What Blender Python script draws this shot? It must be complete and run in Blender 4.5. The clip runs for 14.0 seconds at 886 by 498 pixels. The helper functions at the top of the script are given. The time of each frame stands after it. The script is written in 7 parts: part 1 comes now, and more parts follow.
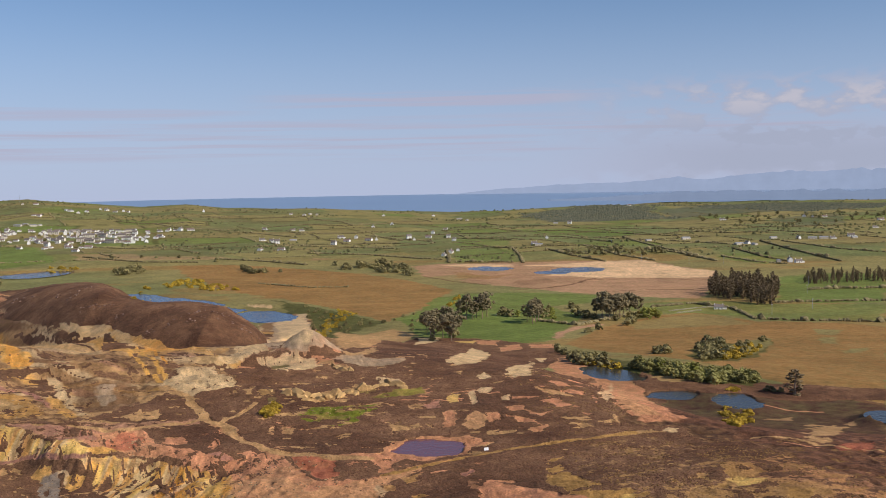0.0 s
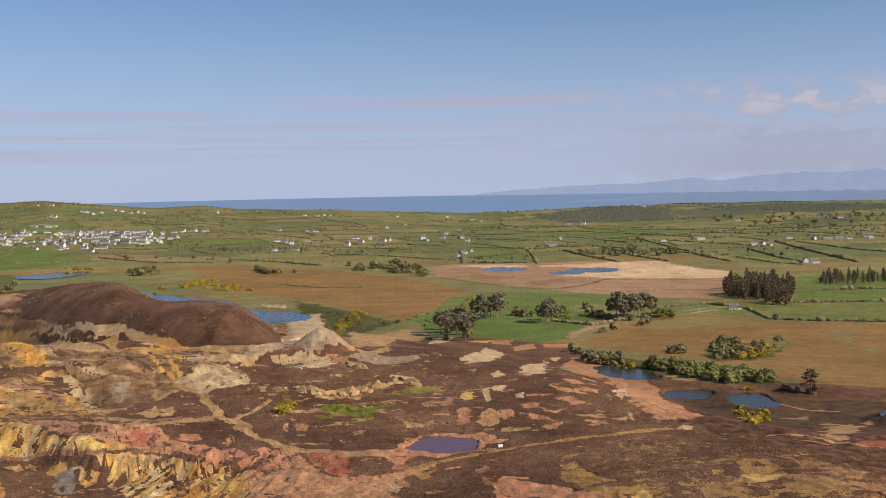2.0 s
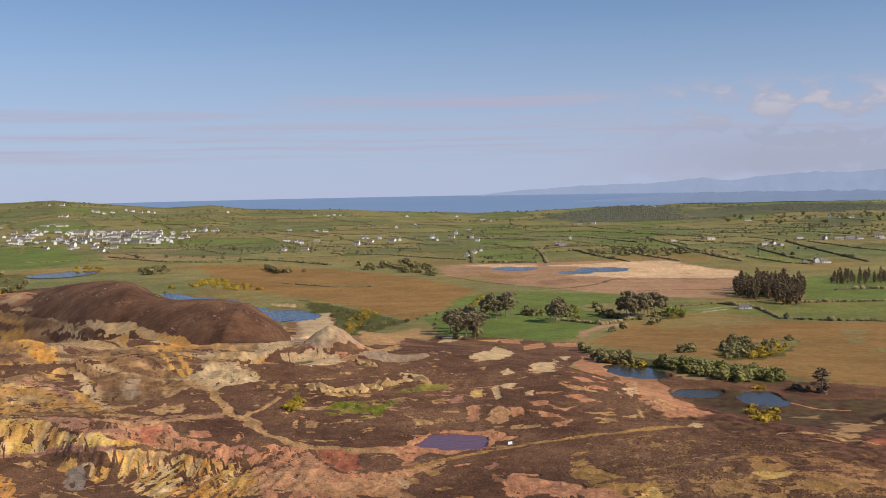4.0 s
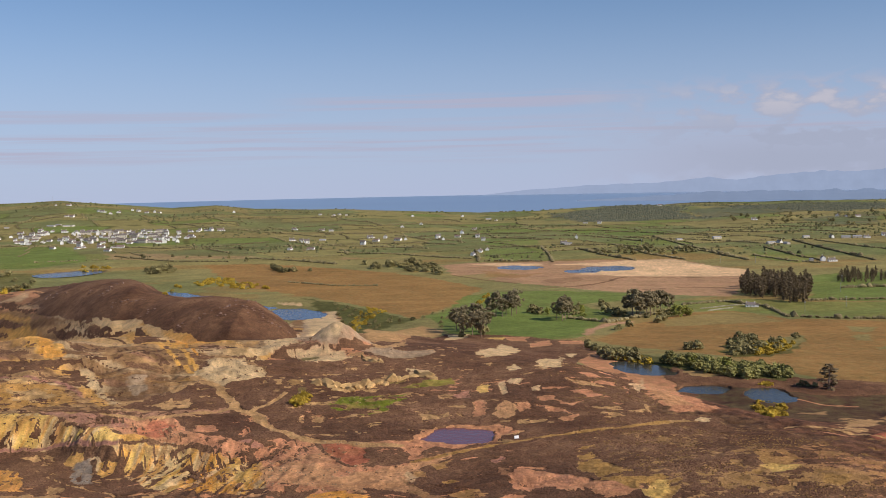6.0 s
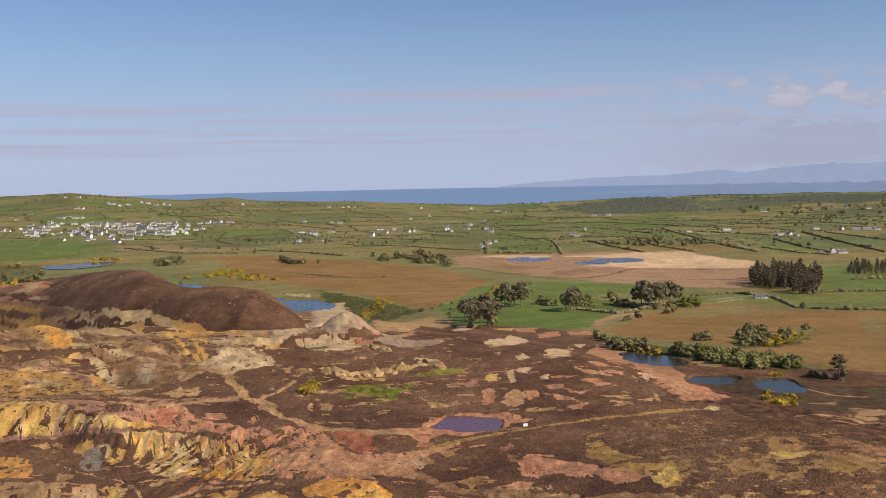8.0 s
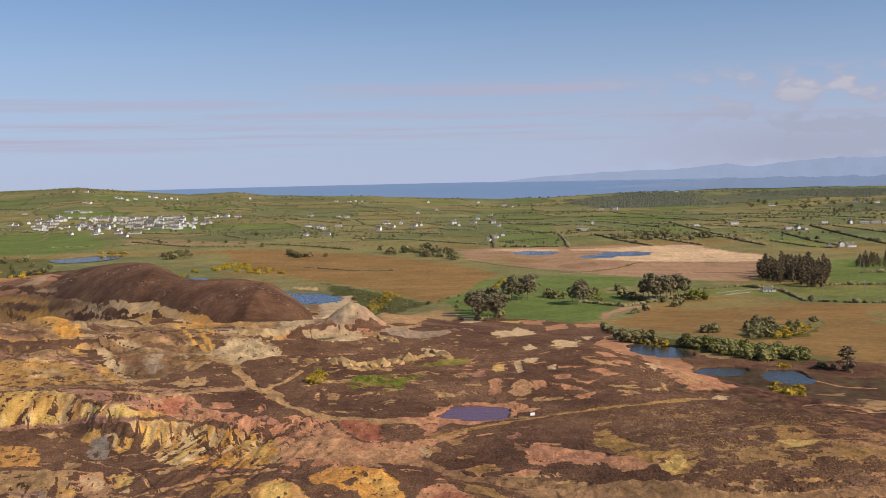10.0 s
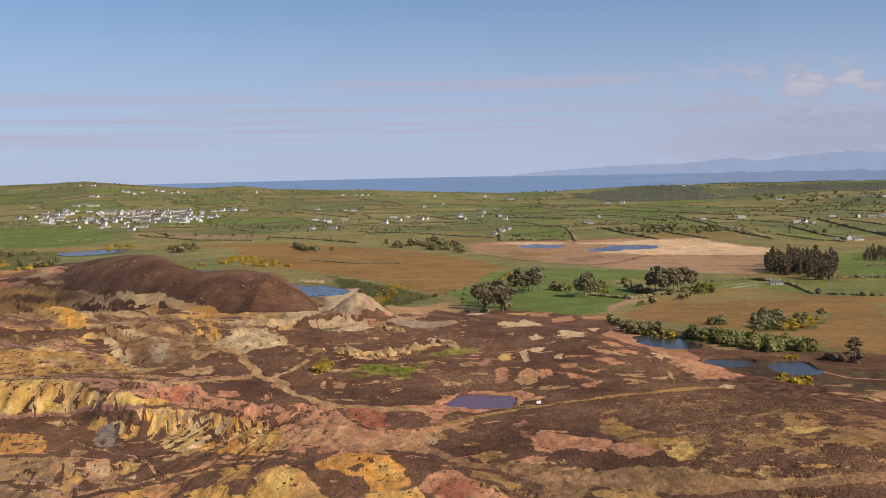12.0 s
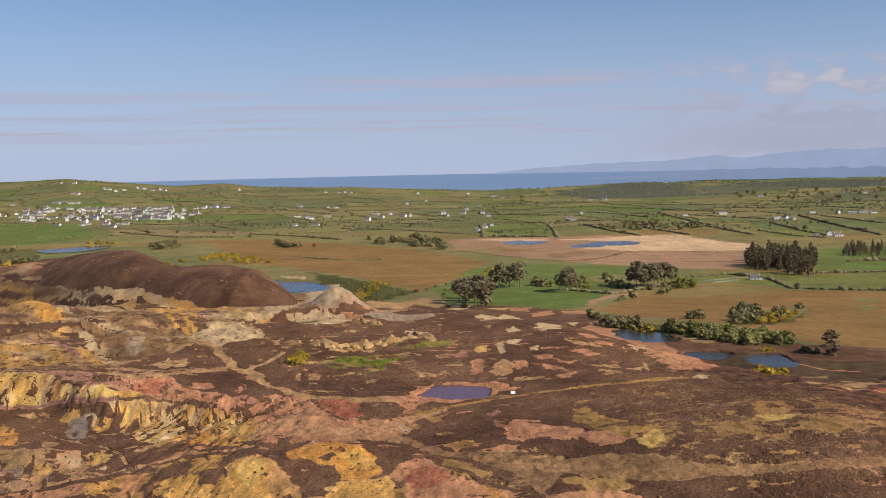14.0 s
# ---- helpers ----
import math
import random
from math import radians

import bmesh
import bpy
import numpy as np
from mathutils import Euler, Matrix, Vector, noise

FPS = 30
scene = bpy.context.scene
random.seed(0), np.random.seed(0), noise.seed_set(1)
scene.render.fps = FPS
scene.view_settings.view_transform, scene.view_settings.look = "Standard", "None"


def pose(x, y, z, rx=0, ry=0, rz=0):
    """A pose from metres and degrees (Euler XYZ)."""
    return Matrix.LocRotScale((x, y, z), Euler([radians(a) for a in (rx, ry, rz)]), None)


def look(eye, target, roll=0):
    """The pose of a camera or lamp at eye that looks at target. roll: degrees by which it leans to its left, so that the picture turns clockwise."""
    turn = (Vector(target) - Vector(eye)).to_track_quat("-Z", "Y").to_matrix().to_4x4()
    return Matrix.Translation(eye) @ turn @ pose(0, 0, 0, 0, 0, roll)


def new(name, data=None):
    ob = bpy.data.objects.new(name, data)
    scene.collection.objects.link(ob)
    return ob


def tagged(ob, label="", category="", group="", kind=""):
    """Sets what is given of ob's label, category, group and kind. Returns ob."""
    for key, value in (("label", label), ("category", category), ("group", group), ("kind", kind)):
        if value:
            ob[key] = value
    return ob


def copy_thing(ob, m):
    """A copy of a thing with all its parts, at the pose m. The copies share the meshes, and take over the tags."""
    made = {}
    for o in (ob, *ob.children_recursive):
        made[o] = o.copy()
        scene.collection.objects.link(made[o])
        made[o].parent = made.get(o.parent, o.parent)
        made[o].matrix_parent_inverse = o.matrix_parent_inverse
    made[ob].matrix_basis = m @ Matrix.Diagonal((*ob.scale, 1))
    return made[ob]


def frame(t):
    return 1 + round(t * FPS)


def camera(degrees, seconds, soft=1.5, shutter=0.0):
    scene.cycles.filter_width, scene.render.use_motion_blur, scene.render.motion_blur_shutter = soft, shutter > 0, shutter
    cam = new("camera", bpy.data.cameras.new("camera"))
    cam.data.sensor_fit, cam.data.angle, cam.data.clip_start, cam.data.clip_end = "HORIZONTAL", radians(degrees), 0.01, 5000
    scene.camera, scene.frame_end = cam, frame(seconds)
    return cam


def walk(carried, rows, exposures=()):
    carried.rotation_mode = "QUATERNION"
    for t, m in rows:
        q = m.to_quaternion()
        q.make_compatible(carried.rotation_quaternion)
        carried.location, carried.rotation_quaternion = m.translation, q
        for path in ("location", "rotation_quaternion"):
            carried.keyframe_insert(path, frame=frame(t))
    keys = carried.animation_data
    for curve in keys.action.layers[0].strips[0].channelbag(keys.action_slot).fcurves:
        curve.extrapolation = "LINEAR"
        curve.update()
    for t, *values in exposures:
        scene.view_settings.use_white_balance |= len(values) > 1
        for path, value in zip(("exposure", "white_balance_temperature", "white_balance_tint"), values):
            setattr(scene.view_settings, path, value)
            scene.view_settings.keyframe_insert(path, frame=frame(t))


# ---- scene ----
# ---------------------------------------------------------------- camera
cam = camera(46.0, 14.0, soft=0.85)
PATH = (
    (0.0, pose(-0.26, -1.25, 108.38, 85.720, 1.019, -0.022)),
    (0.5, pose(-0.38, -1.19, 107.84, 85.744, 1.042, 0.169)),
    (1.0, pose(-0.32, -1.13, 107.32, 85.790, 1.096, 0.351)),
    (1.5, pose(-0.48, -1.06, 107.01, 85.822, 1.081, 0.519)),
    (2.0, pose(-0.44, -1.00, 106.89, 85.817, 1.078, 0.725)),
    (2.5, pose(-0.49, -0.94, 106.50, 85.821, 1.087, 0.893)),
    (3.0, pose(-0.38, -0.88, 106.31, 85.826, 1.095, 1.032)),
    (5.5, pose(-0.61, -0.57, 104.61, 85.853, 1.122, 1.487)),
    (6.0, pose(-0.61, -0.50, 104.02, 85.856, 1.174, 1.564)),
    (6.5, pose(-0.66, -0.44, 103.64, 85.820, 1.152, 1.708)),
    (7.0, pose(-0.63, -0.38, 103.33, 85.686, 1.167, 1.834)),
    (9.5, pose(-0.78, 0.30, 101.17, 85.261, 1.201, 2.323)),
    (10.0, pose(-0.70, 0.42, 100.74, 85.194, 1.231, 2.428)),
    (10.5, pose(-0.70, 0.42, 100.25, 85.158, 1.243, 2.538)),
    (11.0, pose(-0.84, 0.61, 99.61, 85.074, 1.243, 2.597)),
    (11.5, pose(-0.70, 0.76, 99.19, 84.995, 1.232, 2.710)),
    (12.0, pose(-0.66, 0.81, 98.74, 84.907, 1.225, 2.789)),
    (12.5, pose(-0.57, 0.83, 98.32, 84.852, 1.335, 2.892)),
    (13.0, pose(-0.10, 0.96, 97.69, 84.903, 1.283, 2.980)),
    (13.5, pose(0.61, 1.01, 97.14, 84.852, 1.184, 3.373)),
    (13.6, pose(0.61, 1.01, 97.14, 84.852, 1.184, 3.373)),
    (13.7, pose(0.73, 1.01, 97.09, 84.847, 1.187, 3.271)),
    (13.8, pose(0.92, 1.02, 97.01, 84.838, 1.193, 3.096)),
    (13.9, pose(1.36, 1.05, 96.83, 84.817, 1.206, 2.689)),
    (14.0, pose(2.21, 1.10, 96.49, 84.777, 1.231, 1.917)),
)
walk(cam, PATH)
# ---------------------------------------------------------------- world and sun
SUN_TURN, SUN_HEIGHT = 117.0, 36.0   # degrees clockwise from +y, and above the horizon


def sky_world():
    world = bpy.data.worlds.new("sky")
    scene.world = world
    world.use_nodes = True
    t = world.node_tree
    t.nodes.clear()
    N, L = t.nodes.new, t.links.new

    def calc(op, a, b=None, c=None):
        n = N("ShaderNodeMath")
        n.operation = op
        for k, v in enumerate((a, b, c)):
            if v is None:
                continue
            if isinstance(v, (int, float)):
                n.inputs[k].default_value = v
            else:
                L(v, n.inputs[k])
        return n.outputs[0]

    out, bg, sky = N("ShaderNodeOutputWorld"), N("ShaderNodeBackground"), N("ShaderNodeTexSky")
    sky.sky_type, sky.sun_disc = "NISHITA", False
    sky.sun_elevation, sky.sun_rotation = radians(SUN_HEIGHT), radians(SUN_TURN)
    sky.air_density, sky.dust_density, sky.ozone_density = 1.0, 0.4, 3.0
    bg.inputs["Strength"].default_value = 0.093
    coord, parts, join = N("ShaderNodeTexCoord"), N("ShaderNodeSeparateXYZ"), N("ShaderNodeCombineXYZ")
    L(coord.outputs["Generated"], parts.inputs[0])
    x, y, z = parts.outputs
    # the sky's own horizon lies at the sea's edge, a little under eye level
    lifted = calc("MAXIMUM", calc("ADD", z, 0.05), 0.02)
    L(x, join.inputs[0]), L(y, join.inputs[1]), L(lifted, join.inputs[2])
    L(join.outputs[0], sky.inputs[0])
    # thin streaks of cloud in layers, and a bank of small cumulus to the east
    turn = calc("ARCTAN2", x, y)
    flat = N("ShaderNodeCombineXYZ")
    L(calc("MULTIPLY", turn, 3.4), flat.inputs[0]), L(calc("MULTIPLY", z, 150.0), flat.inputs[1])
    streak = N("ShaderNodeTexNoise")
    streak.inputs["Scale"].default_value, streak.inputs["Detail"].default_value, streak.inputs["Roughness"].default_value = 1.0, 7, 0.55
    L(flat.outputs[0], streak.inputs["Vector"])
    puffy = N("ShaderNodeCombineXYZ")
    L(calc("MULTIPLY", turn, 30.0), puffy.inputs[0]), L(calc("MULTIPLY", z, 62.0), puffy.inputs[1])
    puff = N("ShaderNodeTexNoise")
    puff.inputs["Scale"].default_value, puff.inputs["Detail"].default_value = 1.0, 8
    L(puffy.outputs[0], puff.inputs["Vector"])

    def band(v, low, high, soft):
        n = N("ShaderNodeMapRange")
        n.interpolation_type = "SMOOTHSTEP"
        n.inputs["From Min"].default_value, n.inputs["From Max"].default_value = low - soft, low + soft
        L(v, n.inputs["Value"])
        m = N("ShaderNodeMapRange")
        m.interpolation_type = "SMOOTHSTEP"
        m.inputs["From Min"].default_value, m.inputs["From Max"].default_value = high - soft, high + soft
        m.inputs["To Min"].default_value, m.inputs["To Max"].default_value = 1, 0
        L(v, m.inputs["Value"])
        return calc("MULTIPLY", n.outputs[0], m.outputs[0])

    def above(v, low, high):
        n = N("ShaderNodeMapRange")
        n.interpolation_type = "SMOOTHSTEP"
        n.inputs["From Min"].default_value, n.inputs["From Max"].default_value = low, high
        L(v, n.inputs["Value"])
        return n.outputs[0]

    low_streaks = calc("MULTIPLY", calc("MULTIPLY", above(streak.outputs["Fac"], 0.42, 0.66), band(z, 0.014, 0.049, 0.012)), 0.9)
    wavy = calc("ADD", z, calc("MULTIPLY", calc("SUBTRACT", streak.outputs["Fac"], 0.5), 0.03))
    top_streak = calc("MULTIPLY", calc("MULTIPLY", band(wavy, 0.064, 0.072, 0.004), band(turn, -0.15, 0.15, 0.06)), 0.8)
    west_wisp = calc("MULTIPLY", calc("MULTIPLY", band(wavy, 0.052, 0.060, 0.004), band(turn, -0.48, -0.20, 0.06)), 0.6)
    bank = calc("MULTIPLY", calc("MAXIMUM", above(puff.outputs["Fac"], 0.40, 0.58), band(z, -0.02, 0.030, 0.022)), calc("MULTIPLY", band(calc("ADD", z, calc("MULTIPLY", calc("SUBTRACT", puff.outputs["Fac"], 0.5), 0.05)), -0.01, 0.080, 0.010), band(turn, 0.17, 0.75, 0.12)))
    thin = calc("MAXIMUM", calc("MAXIMUM", low_streaks, top_streak), west_wisp)
    lit = calc("MULTIPLY", above(puff.outputs["Fac"], 0.46, 0.64), above(z, 0.032, 0.062))
    tint = N("ShaderNodeMix")
    tint.data_type = "RGBA"
    L(calc("MULTIPLY", lit, bank), tint.inputs["Factor"])
    body = N("ShaderNodeMix")
    body.data_type = "RGBA"
    L(bank, body.inputs["Factor"])
    body.inputs["A"].default_value, body.inputs["B"].default_value = (4.75, 4.7, 6.1, 1), (4.1, 4.45, 5.8, 1)
    L(body.outputs["Result"], tint.inputs["A"])
    tint.inputs["B"].default_value = (5.7, 5.5, 6.3, 1)
    cover = calc("MINIMUM", calc("MAXIMUM", thin, calc("MULTIPLY", bank, 0.9)), 0.9)
    mix = N("ShaderNodeMix")
    mix.data_type = "RGBA"
    L(cover, mix.inputs["Factor"])
    haze = N("ShaderNodeMix")
    haze.data_type = "RGBA"
    thick = N("ShaderNodeMapRange")
    thick.interpolation_type = "SMOOTHSTEP"
    for key, value in (("From Min", -0.06), ("From Max", 0.19), ("To Min", 0.95), ("To Max", 0.0)):
        thick.inputs[key].default_value = value
    L(z, thick.inputs["Value"]), L(thick.outputs[0], haze.inputs["Factor"])
    clear = N("ShaderNodeVectorMath")
    clear.operation = "MULTIPLY"
    clear.inputs[1].default_value = (0.95, 1.0, 1.12)
    L(sky.outputs[0], clear.inputs[0])
    L(clear.outputs[0], haze.inputs["A"])
    haze.inputs["B"].default_value = (4.65, 5.25, 7.4, 1)
    L(haze.outputs["Result"], mix.inputs["A"])
    L(tint.outputs["Result"], mix.inputs["B"])
    L(mix.outputs["Result"], bg.inputs["Color"])
    L(bg.outputs[0], out.inputs[0])


sky_world()
lamp = bpy.data.lights.new("sun", "SUN")
lamp.energy, lamp.angle, lamp.color = 4.05, radians(0.6), (1.0, 0.90, 0.76)
sun = new("sun", lamp)
sun_way = Vector((math.sin(radians(SUN_TURN)) * math.cos(radians(SUN_HEIGHT)), math.cos(radians(SUN_TURN)) * math.cos(radians(SUN_HEIGHT)), math.sin(radians(SUN_HEIGHT))))
sun.matrix_world = look(sun_way * 400, (0, 0, 0))
# ---------------------------------------------------------------- materials
def tone(r, g, b):
    """A linear colour from 0-255 values."""
    return tuple((v / 255 / 12.92) if v <= 10 else ((v / 255 + 0.055) / 1.055) ** 2.4 for v in (r, g, b))


def plain(name, colour, rough=0.85, metal=0.0, grain_size=1.0, vary=0.25, bump=0.0, random_tone=0.0):
    """A matte surface with mottling at two scales, fine relief, and a small change from piece to piece."""
    m = bpy.data.materials.new(name)
    m.use_nodes = True
    t = m.node_tree
    N, L = t.nodes.new, t.links.new
    b = t.nodes["Principled BSDF"]
    b.inputs["Roughness"].default_value, b.inputs["Metallic"].default_value = rough, metal
    b.inputs["Specular IOR Level"].default_value = 0.25
    coord = N("ShaderNodeTexCoord")
    big, fine = N("ShaderNodeTexNoise"), N("ShaderNodeTexNoise")
    for n, s in ((big, 0.35 / grain_size), (fine, 3.1 / grain_size)):
        n.inputs["Scale"].default_value, n.inputs["Detail"].default_value = s, 5
        L(coord.outputs["Object"], n.inputs["Vector"])
    add = N("ShaderNodeMath")
    add.operation = "ADD"
    L(big.outputs["Fac"], add.inputs[0]), L(fine.outputs["Fac"], add.inputs[1])
    if random_tone:
        info, more = N("ShaderNodeObjectInfo"), N("ShaderNodeMath")
        more.operation = "MULTIPLY_ADD"
        more.inputs[1].default_value, more.inputs[2].default_value = random_tone * 2, -random_tone
        L(info.outputs["Random"], more.inputs[0])
        total = N("ShaderNodeMath")
        total.operation = "ADD"
        L(add.outputs[0], total.inputs[0]), L(more.outputs[0], total.inputs[1])
        add = total
    ramp = N("ShaderNodeMapRange")
    ramp.inputs["From Min"].default_value, ramp.inputs["From Max"].default_value = 0.6, 1.4
    ramp.inputs["To Min"].default_value, ramp.inputs["To Max"].default_value = 1 - vary, 1 + vary
    L(add.outputs[0], ramp.inputs["Value"])
    mul = N("ShaderNodeVectorMath")
    mul.operation = "SCALE"
    mul.inputs[0].default_value = colour
    L(ramp.outputs[0], mul.inputs["Scale"])
    L(mul.outputs[0], b.inputs["Base Color"])
    if bump:
        n = N("ShaderNodeBump")
        n.inputs["Strength"].default_value, n.inputs["Distance"].default_value = 0.6, bump
        L(fine.outputs["Fac"], n.inputs["Height"]), L(n.outputs[0], b.inputs["Normal"])
    return m


def ground_material():
    """The land: its plant and soil colours lie on the mesh; grain, tufts and stones come on top."""
    m = bpy.data.materials.new("land")
    m.use_nodes = True
    t = m.node_tree
    N, L = t.nodes.new, t.links.new
    b = t.nodes["Principled BSDF"]
    b.inputs["Roughness"].default_value, b.inputs["Specular IOR Level"].default_value = 0.95, 0.1
    colour, coord = N("ShaderNodeVertexColor"), N("ShaderNodeTexCoord")
    colour.layer_name = "cover"
    made = []
    for s, d in ((1.6, 6), (0.22, 5), (0.03, 4), (0.7, 6)):
        n = N("ShaderNodeTexNoise")
        n.inputs["Scale"].default_value, n.inputs["Detail"].default_value, n.inputs["Roughness"].default_value = s, d, 0.65
        L(coord.outputs["Object"], n.inputs["Vector"])
        made.append(n)
    fac = None
    for n, low, high in zip(made, (0.74, 0.76, 0.86), (1.26, 1.24, 1.14)):
        r = N("ShaderNodeMapRange")
        r.inputs["From Min"].default_value, r.inputs["From Max"].default_value = 0.3, 0.7
        r.inputs["To Min"].default_value, r.inputs["To Max"].default_value = low, high
        L(n.outputs["Fac"], r.inputs["Value"])
        if fac is None:
            fac = r.outputs[0]
        else:
            k = N("ShaderNodeMath")
            k.operation = "MULTIPLY"
            L(fac, k.inputs[0]), L(r.outputs[0], k.inputs[1])
            fac = k.outputs[0]
    # heather: brown to purplish, ragged where it meets bare soil
    plant = N("ShaderNodeMix")
    plant.data_type = "RGBA"
    plant.inputs["A"].default_value, plant.inputs["B"].default_value = (*tone(97, 68, 50), 1), (*tone(131, 97, 71), 1)
    spread = N("ShaderNodeMapRange")
    spread.inputs["From Min"].default_value, spread.inputs["From Max"].default_value = 0.36, 0.66
    L(made[2].outputs["Fac"], spread.inputs["Value"]), L(spread.outputs[0], plant.inputs["Factor"])
    rag = N("ShaderNodeMath")
    rag.operation = "MULTIPLY_ADD"
    rag.inputs[1].default_value, rag.inputs[2].default_value = 0.9, -0.45
    L(made[3].outputs["Fac"], rag.inputs[0])
    edge = N("ShaderNodeMath")
    edge.operation = "ADD"
    L(colour.outputs["Alpha"], edge.inputs[0]), L(rag.outputs[0], edge.inputs[1])
    cut = N("ShaderNodeMapRange")
    cut.interpolation_type = "SMOOTHSTEP"
    cut.inputs["From Min"].default_value, cut.inputs["From Max"].default_value = 0.42, 0.58
    L(edge.outputs[0], cut.inputs["Value"])
    both = N("ShaderNodeMix")
    both.data_type = "RGBA"
    L(cut.outputs[0], both.inputs["Factor"]), L(colour.outputs["Color"], both.inputs["A"]), L(plant.outputs["Result"], both.inputs["B"])
    tuft = N("ShaderNodeMapRange")
    for key, value in (("From Min", 0.3), ("From Max", 0.7), ("To Min", 0.72), ("To Max", 1.28)):
        tuft.inputs[key].default_value = value
    L(made[0].outputs["Fac"], tuft.inputs["Value"])
    only = N("ShaderNodeMix")
    only.data_type = "FLOAT"
    only.inputs["A"].default_value = 1.0
    L(cut.outputs[0], only.inputs["Factor"]), L(tuft.outputs[0], only.inputs["B"])
    grown = N("ShaderNodeMath")
    grown.operation = "MULTIPLY"
    L(fac, grown.inputs[0]), L(only.outputs["Result"], grown.inputs[1])
    fac = grown.outputs[0]
    mul = N("ShaderNodeVectorMath")
    mul.operation = "SCALE"
    L(both.outputs["Result"], mul.inputs[0]), L(fac, mul.inputs["Scale"])
    L(mul.outputs[0], b.inputs["Base Color"])
    bump = N("ShaderNodeBump")
    bump.inputs["Strength"].default_value, bump.inputs["Distance"].default_value = 0.8, 0.6
    L(made[0].outputs["Fac"], bump.inputs["Height"]), L(bump.outputs[0], b.inputs["Normal"])
    return m


def water_material(name, colour, rough, ripple, size):
    m = bpy.data.materials.new(name)
    m.use_nodes = True
    t = m.node_tree
    N, L = t.nodes.new, t.links.new
    b = t.nodes["Principled BSDF"]
    b.inputs["Base Color"].default_value = (*colour, 1)
    b.inputs["Roughness"].default_value, b.inputs["IOR"].default_value = rough, 1.33
    coord, n, bump = N("ShaderNodeTexCoord"), N("ShaderNodeTexNoise"), N("ShaderNodeBump")
    n.inputs["Scale"].default_value, n.inputs["Detail"].default_value = size, 4
    bump.inputs["Strength"].default_value, bump.inputs["Distance"].default_value = ripple, 0.3
    L(coord.outputs["Object"], n.inputs["Vector"]), L(n.outputs["Fac"], bump.inputs["Height"]), L(bump.outputs[0], b.inputs["Normal"])
    return m


LAND = ground_material()
SEA_WATER = water_material("sea_water", tone(134, 156, 185), 0.35, 0.12, 0.05)
LAKE_WATER = water_material("lake_water", tone(44, 58, 84), 0.10, 0.8, 0.5)
POND_WATER = water_material("pond_water", tone(62, 60, 52), 0.12, 0.5, 0.6)
PURPLE_WATER = water_material("purple_water", tone(112, 72, 78), 0.14, 0.4, 0.6)
# ---------------------------------------------------------------- terrain
def smooth(a, b, v):
    t = np.clip((v - a) / (b - a), 0.0, 1.0)
    return t * t * (3 - 2 * t)


def hashed(ix, iy, seed):
    n = (ix * 374761393 + iy * 668265263 + seed * 974711) & 0x7FFFFFFF
    n = ((n ^ (n >> 13)) * 1274126177) & 0x7FFFFFFF
    return ((n ^ (n >> 16)) & 0xFFFF) / 32767.5 - 1.0


def grain(x, y, size, seed=1):
    """Smooth value noise in -1..1, with features of that size in metres."""
    u, v = x / size + seed * 17.31, y / size + seed * 9.77
    iu, iv = np.floor(u).astype(np.int64), np.floor(v).astype(np.int64)
    fu, fv = u - iu, v - iv
    fu, fv = fu * fu * (3 - 2 * fu), fv * fv * (3 - 2 * fv)
    a, b = hashed(iu, iv, seed), hashed(iu + 1, iv, seed)
    c, d = hashed(iu, iv + 1, seed), hashed(iu + 1, iv + 1, seed)
    return (a * (1 - fu) + b * fu) * (1 - fv) + (c * (1 - fu) + d * fu) * fv


def fbm(x, y, size, octaves=4, seed=1):
    total, amp, norm = 0.0, 1.0, 0.0
    for k in range(octaves):
        total = total + amp * grain(x, y, size / 2.03 ** k, seed + k)
        norm += amp
        amp *= 0.55
    return total / norm * 1.6


def hump(x, y, cx, cy, rx, ry, turn=0.0):
    """A smooth rise, 1 at its middle and 0 past its rim."""
    c, s = math.cos(radians(turn)), math.sin(radians(turn))
    u, v = ((x - cx) * c + (y - cy) * s) / rx, (-(x - cx) * s + (y - cy) * c) / ry
    return np.exp(-1.5 * (u * u + v * v))


def dish(x, y, cx, cy, rx, ry, turn=0.0, rim=0.35, rough=0.0, seed=3):
    """1 inside an ellipse, 0 outside, with a rim that wide and an uneven edge."""
    c, s = math.cos(radians(turn)), math.sin(radians(turn))
    u, v = ((x - cx) * c + (y - cy) * s) / rx, (-(x - cx) * s + (y - cy) * c) / ry
    d = np.sqrt(u * u + v * v)
    if rough:
        d = d + rough * fbm(x, y, min(rx, ry) * 0.9, 4, seed)
    return 1 - smooth(1 - rim, 1 + rim, d)


GULLY_LEAN = 0.12   # the gullies of the pit's bank run down it aslant
SEA = 0.0


def mine_part(x, y):
    """1 on the mine's plateau, 0 on the low farmland behind it."""
    edge = np.interp(x, (-60, 0, 40, 62, 90, 110, 150), (525, 492, 440, 395, 355, 338, 325))
    half = np.interp(x, (-60, 0, 40, 62, 90, 110), (85, 62, 52, 42, 36, 50))
    return 1 - smooth(-1, 1, (y - edge) / half)


# the crest of the land against the sea, by bearing (x / y): its height two kilometres out on the plan, fitted to the
# skyline in view
CREST_BEARING = (-0.60, -0.424, -0.397, -0.354, -0.289, -0.246, -0.208, -0.143, -0.10, -0.045, 0.008, 0.047, 0.074, 0.20, 0.30, 0.50)
CREST_HEIGHT = (48, 55, 58, 48.6, 36, 41, 32, 27, 24, 18, 12.5, 13, 14, 16, 20, 22)
